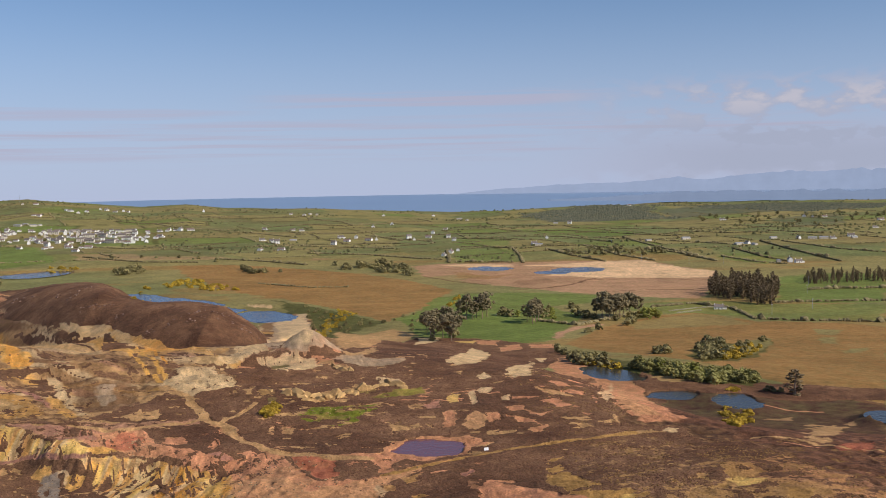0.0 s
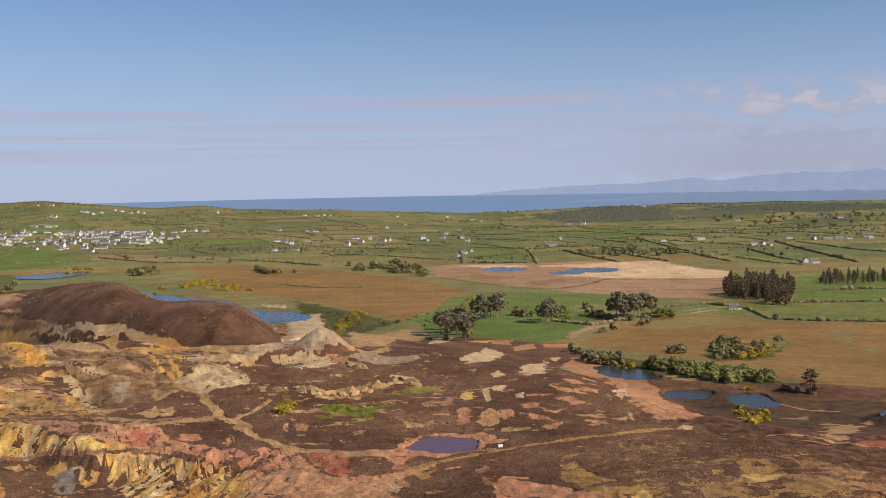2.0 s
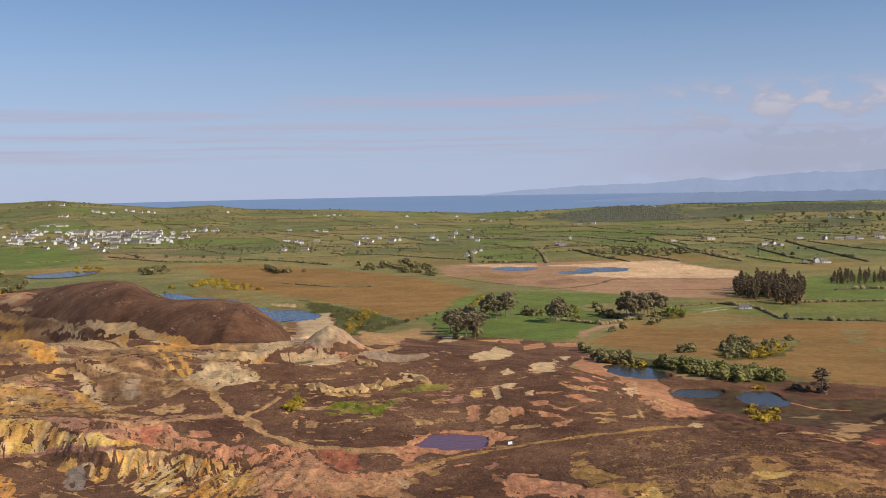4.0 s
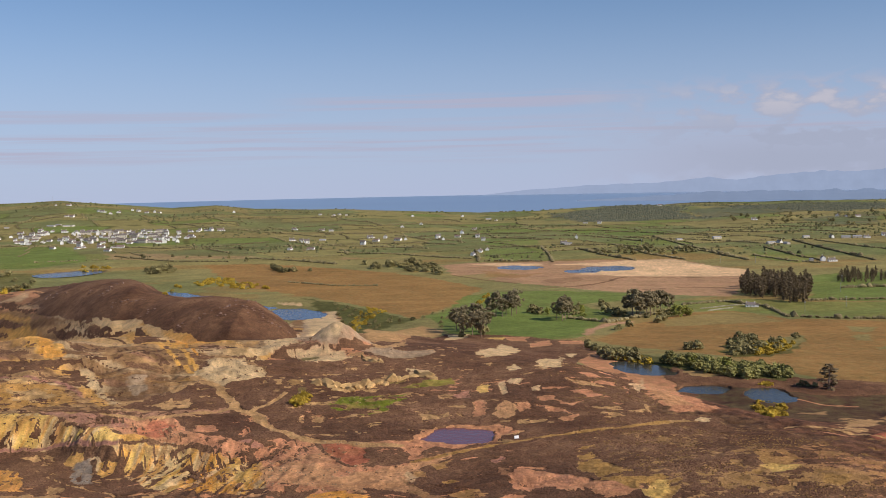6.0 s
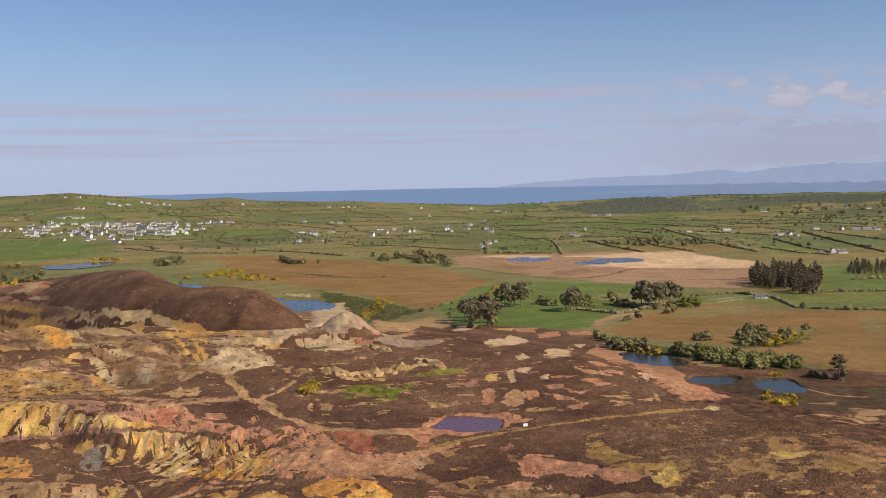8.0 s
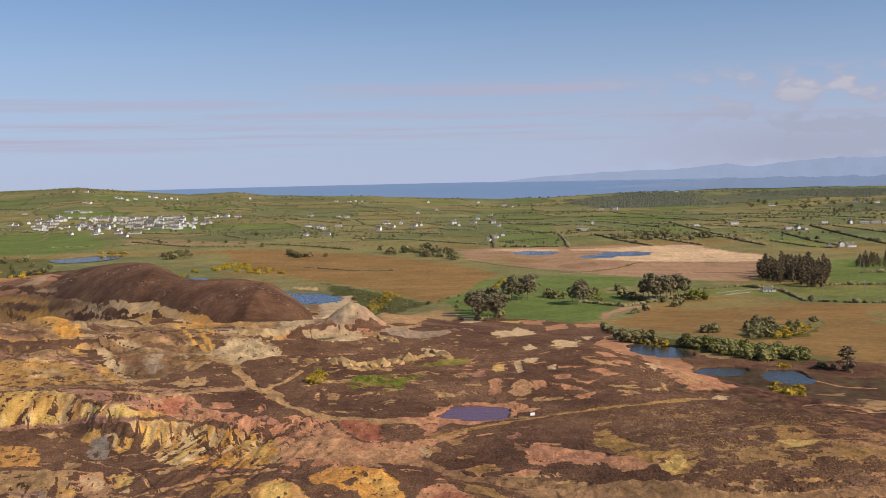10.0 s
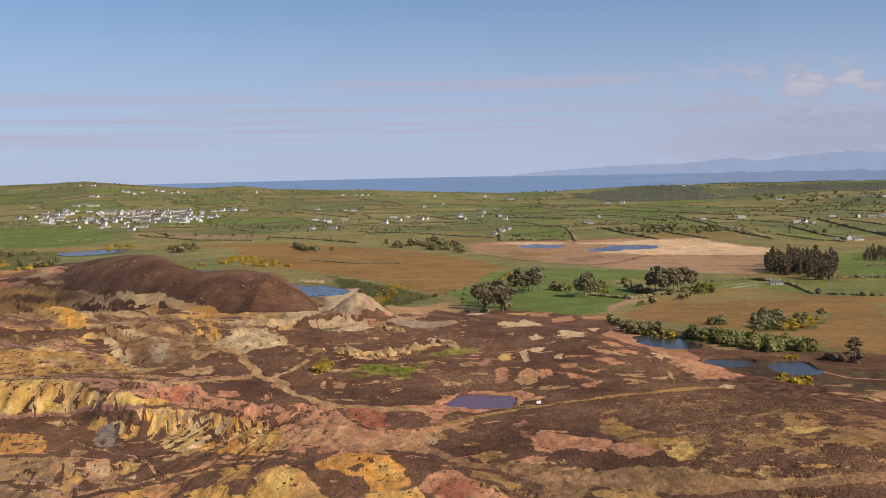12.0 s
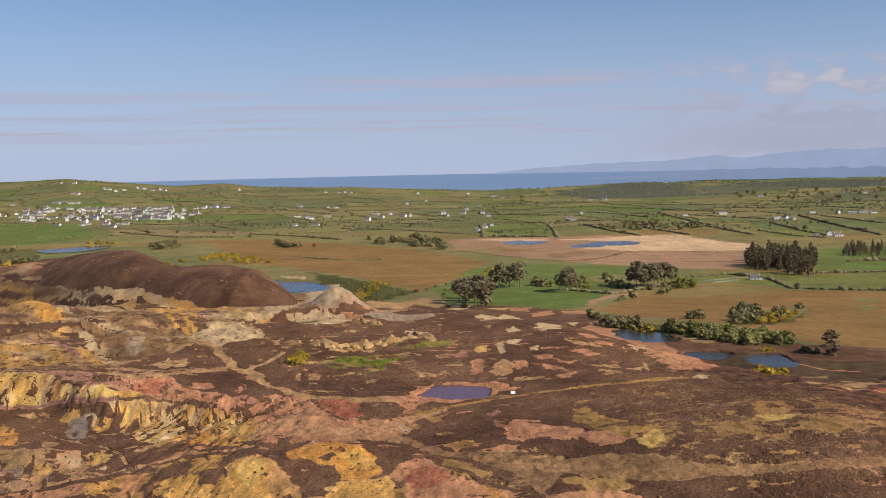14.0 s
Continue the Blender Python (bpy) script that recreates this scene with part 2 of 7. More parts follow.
# the brown hill's back, from west to east
RIDGE_X = (-480, -390, -330, -291, -272, -254, -239, -222, -206, -195, -189, -179, -163, -136, -121, -116, -111, -105, -99, -92, -84)
RIDGE_Z = (27, 29, 32, 33.5, 36.5, 37.6, 41, 42.6, 42.8, 41, 38, 35.8, 36.2, 37.6, 37, 34, 31, 27.5, 23, 14, 6)
RIDGE_Y = (636, 636, 632, 627, 624, 621, 618, 615, 608, 601, 597, 590, 579, 560, 551, 548, 546, 542, 539, 537, 536)


def hill_back(x, y):
    return np.interp(x, RIDGE_X, RIDGE_Z) - 0.006 * (y - np.interp(x, RIDGE_X, RIDGE_Y)) ** 2


def height(x, y):
    x, y = np.asarray(x, float), np.asarray(y, float)
    r = np.hypot(x, y)
    m = mine_part(x, y)
    low = 11 + 2.0 * fbm(x, y, 420, 3, 5) + 4 * hump(x, y, 110, 430, 160, 110)
    bearing = x / np.maximum(y, 50)
    # the land rises towards the coast, with a high hill over the village
    crest = np.interp(bearing, CREST_BEARING, CREST_HEIGHT) + 1.2 * fbm(x, y, 160, 3, 6)
    far = smooth(1300, 2150, y)
    low = low * (1 - far) + crest * far
    low = low + 12 * hump(x, y, 330, 2180, 230, 160) + 2 * hump(x, y, 120, 2120, 120, 90)
    low = low + 2 * smooth(2200, 2600, y) * fbm(x, y, 300, 3, 8)
    top = 27 + 1.4 * fbm(x, y, 60, 4, 11)
    # ridged spoil heaps on the west side
    heap = smooth(-20, -80, x) * smooth(345, 400, y) * (1 - smooth(520, 560, y))
    top = top + heap * (2.4 * (1 - 2 * np.abs(fbm(x * 0.45, y, 34, 3, 13))) + 0.7 * (1 - 2 * np.abs(fbm(x * 0.6, y, 11, 3, 14))) - 0.8)
    z = low * (1 - m) + top * m
    # brown hill and spoil heaps
    back = hill_back(x, y) + 0.9 * fbm(x, y, 22, 4, 15)
    z = np.maximum(z, back)
    z = z + 12.5 * hump(x, y, -63, 468, 14, 10) + 2.5 * hump(x, y, -82, 468, 14, 10) + 3 * hump(x, y, -45, 530, 34, 12)
    z = z + 9 * hump(x, y, 80, 225, 75, 60)
    # single spoil ridges and domes
    z = z + 5 * hump(x, y, -198, 462, 26, 16, -28) + 3 * hump(x, y, -180, 530, 40, 16, -12)
    z = z + 3 * hump(x, y, -117, 506, 15, 10) + 1.5 * hump(x, y, -96, 395, 18, 14) - 2.5 * hump(x, y, -132, 372, 20, 14)
    z = z + 2.5 * hump(x, y, -160, 425, 36, 12, 18) + 3 * hump(x, y, -235, 500, 40, 16, 8)
    # the open pit, with a steep gullied far bank
    brow = 308 + 2 * fbm(x, y * 0, 26, 2, 17) + 20 * smooth(-106, -142, x) - 8 * smooth(-90, -72, x)
    drop = smooth(brow + 3, brow - 13, y) * smooth(-34, -104, x)
    z = z - drop * (3.5 + 5.5 * smooth(222, 300, y))
    side = x - GULLY_LEAN * y
    z = z + 3.2 * drop * (1 - drop) * fbm(side, y * 0.12, 4.2, 3, 18)
    z = z - 1.2 * smooth(-20, -60, x) * smooth(300, 230, y)
    z = z + 3.0 * hump(x, y, -52, 230, 17, 14) + 2.5 * hump(x, y, -30, 236, 14, 10) + 2.5 * hump(x, y, -112, 262, 12, 10)
    # hollows for the waters
    for name, cx, cy, rx, ry, turn, level in WATERS:
        d = dish(x, y, cx, cy, rx * 1.04, ry * 1.04, turn, 0.10, 0.26, int(cy) % 50)
        bank = dish(x, y, cx, cy, rx * 1.55, ry * 1.55, turn, 0.45)
        z = z * (1 - bank) + (level + 0.3) * bank
        z = z - 1.6 * d
    z = z + 2.3 * hump(x, y, -131, 737, 17, 5, -32)   # a sand bar in the lake
    # the coast
    shore = 2420 + 60 * fbm(x, y, 300, 3, 21) + 290 * smooth(0.10, 0.22, bearing) * (y > 0)
    z = z - (z + 6) * smooth(shore - 80, shore + 80, np.where(y > 0, np.maximum(y, r * 0.8), r))
    return z


# The plan is drawn short past the plateau: there land is scaled out from the camera's last position, further and lower,
# to fit its view.
VIEW_POINT = (2.21, 1.10, 96.49)
OUT_REACH = (330, 380, 465, 570, 650, 1060, 1250, 2500, 3300, 4000, 4865)
OUT_TIMES = (1.12, 1.27, 1.27, 1.42, 1.50, 1.50, 1.40, 1.40, 1.20, 1.05, 1.0)


def times_out(x, y):
    close = np.maximum(mine_part(x, y), 0.75 * smooth(-330, -155, x) * smooth(-70, -98, x) * smooth(660, 590, y))
    return 1 + (np.interp(np.hypot(x, y), OUT_REACH, OUT_TIMES) - 1) * (1 - close)


def set_out(x, y, z):
    """A point of the plan scaled out along the camera's ray to fit its view, and how many times further out it lies."""
    k = times_out(x, y)
    ex, ey, ez = VIEW_POINT
    return ex + k * (x - ex), ey + k * (y - ey), ez + k * (z - ez), k


# name, middle x and y, half-lengths, turn, level
WATERS = (
    ("mine_pond", -6.2, 304.5, 10.0, 9.6, 0, 26.0),
    ("lake", -190, 744, 93, 27, -49, 10.5),
    ("lake_foot", -117, 684, 31, 17, -62, 10.42),
    ("tarn", -400, 1023, 27, 40, 0, 10.5),
    ("mere_pool", 44, 992, 19, 21, 0, 10.5),
    ("mere", 122, 968, 25, 22, 25, 10.5),
    ("mere_arm", 98, 946, 17, 14, -20, 10.44),
    ("spur_pond", 73, 452, 9.0, 17, 28, 15.5),
    ("reed_pool", 90, 407, 9.5, 8.5, 20, 15.5),
    ("heath_pond", 110.6, 391, 8.6, 12, 0, 16.5),
    ("moor_pond", 155, 358, 7, 8.5, 0, 17.5),
)
# ---------------------------------------------------------------- the ground sheet
SPREAD = np.concatenate([np.radians(np.linspace(-180, -29, 80)[:-1]), np.radians(np.linspace(-29, 26, 1200)), np.radians(np.linspace(26, 180, 80)[1:])])
REACH = np.concatenate([[0.02, 25, 60, 100, 140, 175], np.geomspace(195, 430, 380), np.geomspace(431.5, 1000, 210), np.geomspace(1005, 2760, 130), [2900, 3200, 3800, 4850]])


def ground_grid():
    a, r = np.meshgrid(SPREAD, REACH)
    x, y = (np.sin(a) * r).ravel(), (np.cos(a) * r).ravel()
    return x, y


GX, GY = ground_grid()
GZ = height(GX, GY)
GC = np.zeros((len(GX), 4))  # colour, and how much heather grows
GM = mine_part(GX, GY)


def lay(mask, cover):
    """Spread a soil or plant cover over the ground where mask is 1."""
    lay_on(slice(None), mask, cover)


def lay_on(idx, mask, cover):
    """Soils change the colour and clear the heather; heather grows over whatever soil lies there."""
    if cover == "heath":
        GC[idx, 3] = GC[idx, 3] * (1 - mask) + mask
        return
    full = np.array((*COVERS[cover], 0.0))
    GC[idx] = GC[idx] * (1 - mask[:, None]) + full[None, :] * mask[:, None]


def near(cx, cy, reach):
    return np.nonzero((np.abs(GX - cx) < reach) & (np.abs(GY - cy) < reach))[0]


COVERS = {
    "heath": tone(88, 60, 48), "heath_pale": tone(120, 90, 66), "tan": tone(184, 147, 102), "cream": tone(209, 181, 138),
    "stone": tone(170, 148, 122), "ochre": tone(211, 162, 88), "orange": tone(208, 149, 72), "yellow": tone(221, 184, 106),
    "pink": tone(194, 138, 103), "mauve": tone(160, 116, 100), "red": tone(170, 100, 76), "lawn": tone(118, 124, 44),
    "pasture": tone(140, 132, 84), "rough": tone(132, 112, 76), "dark_heath": tone(80, 57, 46), "woodland": tone(94, 97, 80), "moor": tone(152, 116, 70), "field": tone(112, 120, 76), "meadow": tone(108, 124, 62), "olive": tone(140, 131, 84),
    "sand": tone(222, 188, 146), "mud": tone(176, 138, 108), "gorse": tone(186, 150, 30), "scrub": tone(84, 84, 44), "straw": tone(164, 128, 76), "dirt": tone(146, 114, 80), "grey": tone(134, 126, 118), "track": tone(196, 150, 108),
}


def track(cover, width, *points, rough=0.12, sink=0.0):
    """A strip of bare ground along a line of points."""
    pts = np.array(points, float)
    lo, hi = pts.min(0) - width * 3 - 2, pts.max(0) + width * 3 + 2
    idx = np.nonzero((GX > lo[0]) & (GX < hi[0]) & (GY > lo[1]) & (GY < hi[1]))[0]
    x, y = GX[idx], GY[idx]
    wx = x + 0.35 * width * fbm(x, y, 9, 2, 31)
    best = np.full(len(idx), 1e9)
    for (ax, ay), (bx, by) in zip(pts[:-1], pts[1:]):
        ux, uy = bx - ax, by - ay
        k = np.clip(((wx - ax) * ux + (y - ay) * uy) / (ux * ux + uy * uy + 1e-9), 0, 1)
        best = np.minimum(best, np.hypot(wx - ax - k * ux, y - ay - k * uy))
    m = 1 - smooth(0.6, 1.25, best / (width / 2) + rough * fbm(x, y, 4, 3, 33))
    lay_on(idx, m, cover)
    if sink:
        GZ[idx] -= m * sink


def inside(points, wobble=1.0, streak=0.0):
    """Indices near a region of the plan, and how far inside its rim they lie (outside is negative)."""
    pts = np.array(points, float)
    size = np.ptp(pts, 0)
    lo, hi = pts.min(0) - 0.15 * size - 4, pts.max(0) + 0.15 * size + 4
    idx = np.nonzero((GX > lo[0]) & (GX < hi[0]) & (GY > lo[1]) & (GY < hi[1]))[0]
    x, y = GX[idx], GY[idx]
    seed = int(abs(pts.sum())) % 61
    step = min(max(0.5, min(size) * 0.16), 0.0045 * float(np.hypot(*pts.mean(0)))) * wobble
    wx = x + step * fbm(x, y, step * 3.2, 4, seed + 3)
    wy = y + step * fbm(x, y, step * 3.2, 4, seed + 29)
    if streak:
        wy = wy + streak * (np.abs(fbm(x + 0.35 * y, y * 0.1, 1.9, 4, 88)) - 0.3)
    odd, best = np.zeros(len(idx), bool), np.full(len(idx), 1e9)
    for (ax, ay), (bx, by) in zip(pts, np.roll(pts, -1, 0)):
        ux, uy = bx - ax, by - ay
        k = np.clip(((wx - ax) * ux + (wy - ay) * uy) / (ux * ux + uy * uy + 1e-9), 0, 1)
        best = np.minimum(best, np.hypot(wx - ax - k * ux, wy - ay - k * uy))
        if abs(uy) > 1e-9:
            odd ^= ((ay > wy) != (by > wy)) & (wx < ux * (wy - ay) / uy + ax)
    return idx, np.where(odd, best, -best)


def soft_edge(x, y):
    return 0.0016 * np.hypot(x, y)


def region(cover, strength, *points):
    idx, d = inside(points)
    e = soft_edge(GX[idx], GY[idx])
    m = smooth(-1, 1, d / e)
    m = m * (0.86 + 0.14 * fbm(GX[idx], GY[idx], 3, 2, 57))
    lay_on(idx, np.clip(m, 0, 1) * strength, cover)


def tongue(cover, strength, *points):
    """A cover that runs up and down a slope in narrow tongues."""
    idx, d = inside(points, 0.6, 9.0)
    lay_on(idx, smooth(-1, 1, d / soft_edge(GX[idx], GY[idx])) * strength, cover)


def ragged(cover, strength, *points):
    """A cover with much heather still growing through it."""
    idx, d = inside(points, 1.6)
    x, y = GX[idx], GY[idx]
    m = smooth(-1, 1, d / soft_edge(x, y)) * smooth(-0.22, -0.12, fbm(x * 0.6, y, 8, 5, 90))
    lay_on(idx, m * strength, cover)


def mottle(cover, strength, *points):
    """Small tufts and gaps of another cover all through the heather."""
    idx, d = inside(points)
    x, y = GX[idx], GY[idx]
    m = smooth(-1, 1, d / soft_edge(x, y) / 4) * strength
    lay_on(idx, m * smooth(0.12, 0.4, fbm(x * 0.8, y, 3.4, 5, 121) + 0.28 * fbm(x, y, 17, 3, 122)), cover)
    lay_on(idx, m * smooth(0.46, 0.58, fbm(x * 0.8, y, 2.0, 4, 124) + 0.4 * fbm(x, y, 14, 3, 125)), "straw")


def waste(cover, strength, *points):
    """Old mine waste: one soil in thin lighter and darker bands, coloured to read as ridges, with lines of heather
    along the benches.
    """
    idx, d = inside(points)
    x, y = GX[idx], GY[idx]
    m = smooth(-1, 1, d / soft_edge(x, y)) * strength
    lay_on(idx, m, cover)
    wx, wy = x + 6 * fbm(x, y, 40, 3, 58), y + 10 * fbm(x, y, 46, 3, 59) + 0.35 * x
    for k, (name, size, low, amount) in enumerate((("tan", 15, -0.05, 0.75), ("heath_pale", 12, 0.12, 0.7), ("ochre", 17, 0.2, 0.65), ("cream", 9, 0.34, 0.6), ("mauve", 11, 0.42, 0.55))):
        v = fbm(wx * 0.22 + 40 * k, wy, size, 5, 60 + 5 * k)
        lay_on(idx, m * smooth(low, low + 0.22, v) * amount, name)
    lines = 1 - smooth(0.02, 0.07, np.abs(fbm(wx * 0.2, wy, 22, 4, 81)))
    lay_on(idx, m * lines * smooth(0.05, 0.3, fbm(x, y, 40, 3, 83)) * 0.9, "heath")
    lay_on(idx, m * smooth(0.46, 0.54, fbm(wx * 0.35, wy, 7, 5, 126) + 0.25 * fbm(x, y, 40, 3, 127)), "heath")


def gully(cover, strength, *points):
    """A steep bank cut by narrow gullies that run down it aslant, with heather growing up them from the foot."""
    idx, d = inside(points, 0.7)
    x, y = GX[idx], GY[idx]
    side = x - GULLY_LEAN * y
    m = smooth(-1, 1, d / soft_edge(x, y)) * strength
    lay_on(idx, m, cover)
    lay_on(idx, m * smooth(-0.1, 0.25, fbm(side, y * 0.12, 2.6, 3, 71)) * 0.75, "cream")
    lay_on(idx, m * smooth(0.05, 0.3, fbm(side, y * 0.12, 2.0, 3, 73)) * 0.7, "orange")
    lay_on(idx, m * smooth(0.2, 0.4, fbm(side, y * 0.12, 1.5, 3, 75)) * 0.25, "mauve")
    foot = smooth(22.0, 16.0, GZ[idx])
    lay_on(idx, m * smooth(0.30, 0.42, 0.75 * fbm(side, y * 0.16, 1.7, 3, 77) + 0.25 * fbm(x, y, 6, 2, 78) + 0.9 * foot - 0.12), "heath")


def old_workings():
    """Bare flecks in the heather of the west side, and heather creeping over its bare soil."""
    works = GM * smooth(30, -10, GX) * (np.hypot(GX, GY) < 620) * (hill_back(GX, GY) < 12)
    soil = 1 - smooth(0.2, 0.7, GC[:, 3])
    pale = works * (1 - soil) * smooth(0.62, 0.70, fbm(GX * 0.55, GY, 3.2, 5, 131) + 0.25 * fbm(GX, GY, 30, 3, 132))
    sprig = works * soil * smooth(0.66, 0.74, fbm(GX * 0.9, GY, 2.4, 5, 133) + 0.35 * fbm(GX, GY, 22, 3, 134))
    gully = works * soil * smooth(0.62, 0.68, fbm(GX + 0.35 * GY, GY * 0.16, 1.5, 4, 135) + 0.3 * fbm(GX, GY, 15, 3, 136)) * smooth(345, 325, GY) * smooth(-40, -60, GX)
    GC[:, 3] = np.clip(GC[:, 3] * (1 - pale) + sprig + gully, 0, 1)


# far grass colours, muted partly to stand in for haze
FIELD_TONES = ("field", "pasture", "olive", "field", "olive", "field", "meadow", "pasture")


def field_quilt():
    """Small irregular fields over the far lowland, each with its own grass."""
    sel = np.nonzero((GY > 1080) & (GY < 2800) & (np.abs(GX) < GY))[0]
    x, y = GX[sel], GY[sel]
    u = (x * 0.94 + y * 0.34 + 22 * fbm(x, y, 160, 2, 101)) / 105
    v = (-x * 0.34 + y * 0.94 + 22 * fbm(x, y, 160, 2, 103)) / 90
    jv = np.floor(v).astype(np.int64)
    ju = np.floor(u + 0.5 * hashed(jv, jv * 0, 7)).astype(np.int64)
    kind = ((hashed(ju, jv, 13) * 0.5 + 0.5) * len(FIELD_TONES)).astype(int).clip(0, len(FIELD_TONES) - 1)
    fade = smooth(1080, 1250, y) * 0.8
    for k, name in enumerate(FIELD_TONES):
        lay_on(sel, (kind == k) * fade, name)
    fu, fv = (u + 0.5 * hashed(jv, jv * 0, 7)) % 1, v % 1
    edge = np.minimum(np.minimum(fu, 1 - fu) * 105, np.minimum(fv, 1 - fv) * 90)
    lay_on(sel, (1 - smooth(2.0, 5.0, edge)) * smooth(-0.5, 0.2, fbm(x, y, 60, 3, 105)) * fade, "scrub")
    lay_on(sel, smooth(0.15, 0.6, fbm(x, y * 2, 190, 4, 107)) * 0.4 * fade, "rough")


def base_cover():
    x, y = GX, GY
    lay(np.ones(len(GX)), "olive")
    lay(smooth(-0.3, 0.5, fbm(x, y, 130, 4, 41)) * 0.6, "field")
    lay(smooth(0.1, 0.5, fbm(x, y * 2.5, 120, 4, 43)) * 0.5, "moor")
    field_quilt()
    lay(smooth(0.35, 0.55, hump(x, y, 285, 1960, 185, 260) + 0.2 * fbm(x, y, 90, 3, 111)), "woodland")
    hill = smooth(0.5, 3, hill_back(x, y) - 13)
    land = np.maximum(GM, hill)
    on_heath = smooth(0.42, 0.55, land + 0.24 * smooth(85, 50, x) * smooth(-90, -50, x) + 0.15 * fbm(x, y, 20, 3, 44))
    lay(on_heath, "tan")
    lay(on_heath * smooth(0.0, 0.3, fbm(x, y, 60, 3, 49)), "pink")
    lay(on_heath, "heath")
    mine = GM * (1 - hill)
    # bare scars in the heather, longer across than deep
    scar = fbm(x * 0.6, y, 12, 5, 47)
    west = smooth(10, -40, x)
    GC[:, 3] *= 1 - mine * smooth(0.60, 0.66, scar - 0.10 - 0.03 * west + 0.02 * hump(x, y, 25, 375, 70, 75) - 0.3 * smooth(14, 34, x) * smooth(322, 300, y))
    fleck = fbm(x * 0.5, y, 4.2, 4, 48)
    GC[:, 3] *= 1 - mine * smooth(0.58, 0.66, fleck + 0.10 * hump(x, y, 30, 385, 75, 85) - 0.05 * west - 0.25 * smooth(14, 34, x) * smooth(322, 300, y))
    # grassy tussocks on the near east slope
    east = GM * smooth(20, 55, x) * (1 - smooth(300, 340, y))
    lay(east * smooth(0.0, 0.45, fbm(x, y, 4.5, 5, 51) + 0.3 * fbm(x, y, 30, 3, 52)) * 0.38, "heath_pale")
    lay(east * smooth(0.3, 0.6, fbm(x, y, 2.4, 4, 53) + 0.35 * fbm(x, y, 25, 3, 54)) * 0.4, "straw")


base_cover()


def field_lines():
    """The hedges between the far fields: ends of each on the plan."""
    found = []
    for jv in range(8, 26):
        for ju in range(-16, 26):
            shift = float(hashed(np.int64(jv), np.int64(0), 7)) * 0.5
            for side in (0, 1):
                if hashed(np.int64(ju * 2 + side), np.int64(jv), 23) < -0.1:
                    continue
                line = []
                for f in (0.04, 0.35, 0.65, 0.96):
                    u, v = (ju - shift + f, float(jv)) if side == 0 else (ju - shift, jv + f)
                    x, y = 0.0, 1500.0
                    for step in range(7):
                        a = u * 105 - 22 * float(fbm(np.array([x]), np.array([y]), 160, 2, 101)[0])
                        b = v * 90 - 22 * float(fbm(np.array([x]), np.array([y]), 160, 2, 103)[0])
                        x, y = (0.94 * a - 0.34 * b) / 0.9992, (0.34 * a + 0.94 * b) / 0.9992
                    line.append((x, y))
                (ax, ay), (bx, by) = line[0], line[-1]
                if min(ay, by) > 1120 and max(ay, by) < 2080 and all(-0.52 < p / q < 0.46 for p, q in line):
                    found.append(line)
    return found
# covers, outlined on the plan to fit the camera's view
region("meadow", 1, (-681, 1397), (-623, 1410), (-544, 1392), (-435, 1169), (-462, 1084), (-521, 1067))
region("mud", 0.5, (-458, 1280), (-380, 1260), (-355, 1219), (-262, 1200), (-228, 1161), (-370, 1161), (-419, 1188))
region("mud", 0.5, (-151, 1160), (-118, 1145), (-141, 1127))
region("moor", 1, (-281, 1078), (-243, 1083), (-185, 1058), (-103, 991), (-40, 904), (6, 813), (-5, 726), (-19, 684), (-37, 635), (-69, 694), (-98, 744), (-140, 794), (-182, 848), (-240, 970))
region("olive", 0.7, (-194, 1112), (-111, 1076), (-40, 925), (-97, 983), (-161, 1055))
region("mud", 1, (-30, 1019), (-6, 1049), (68, 1054), (165, 1055), (203, 1051), (221, 980), (243, 936), (201, 775), (175, 726), (147, 740), (111, 769), (70, 811), (23, 863), (-18, 925))
region("sand", 1, (66, 1013), (122, 1026), (164, 1050), (202, 1045), (217, 987), (243, 936), (230, 888), (177, 891), (126, 900), (89, 914), (142, 976), (98, 1005))
region("sand", 0.8, (-7, 1028), (34, 1041), (66, 1025), (65, 1007), (22, 1009))
region("olive", 0.8, (-22, 911), (10, 931), (40, 921), (9, 875), (-15, 880))
region("meadow", 1, (-5, 766), (21, 786), (68, 786), (114, 760), (102, 718), (71, 699), (87, 651), (62, 567), (38, 552), (14, 561), (-3, 581), (-32, 644), (-14, 689))
region("meadow", 1, (281, 873), (330, 901), (379, 893), (293, 691), (250, 690), (228, 711))
region("meadow", 0.7, (109, 677), (141, 709), (186, 711), (220, 688), (288, 678), (257, 606), (203, 614), (177, 636), (147, 652))
region("meadow", 1, (106, 1625), (216, 1599), (293, 1477), (229, 1418), (138, 1495))
region("field", 1, (298, 1210), (369, 1215), (442, 1208), (497, 1173), (446, 1051), (350, 1058), (301, 1085))
region("meadow", 0.7, (300, 1122), (354, 1070), (315, 985), (284, 1021), (282, 1076))
region("meadow", 0.8, (16, 1423), (83, 1391), (81, 1289), (18, 1291))
region("meadow", 0.7, (14, 1226), (81, 1240), (74, 1052), (12, 1068))
region("field", 1, (-60, 1414), (-7, 1407), (-10, 1290), (-56, 1315))
region("field", 1, (-297, 1715), (-227, 1753), (-202, 1630), (-269, 1600))
region("moor", 1, (63, 540), (91, 595), (131, 646), (162, 652), (174, 626), (183, 612), (218, 603), (251, 584), (165.3, 383.7), (154.0, 401.6), (142.4, 411.1), (132.8, 444.2), (115.4, 480.2), (98.3, 497.2), (74, 516))
region("olive", 0.7, (105, 614), (161, 649), (173, 623), (179, 600), (143, 594), (110, 586))
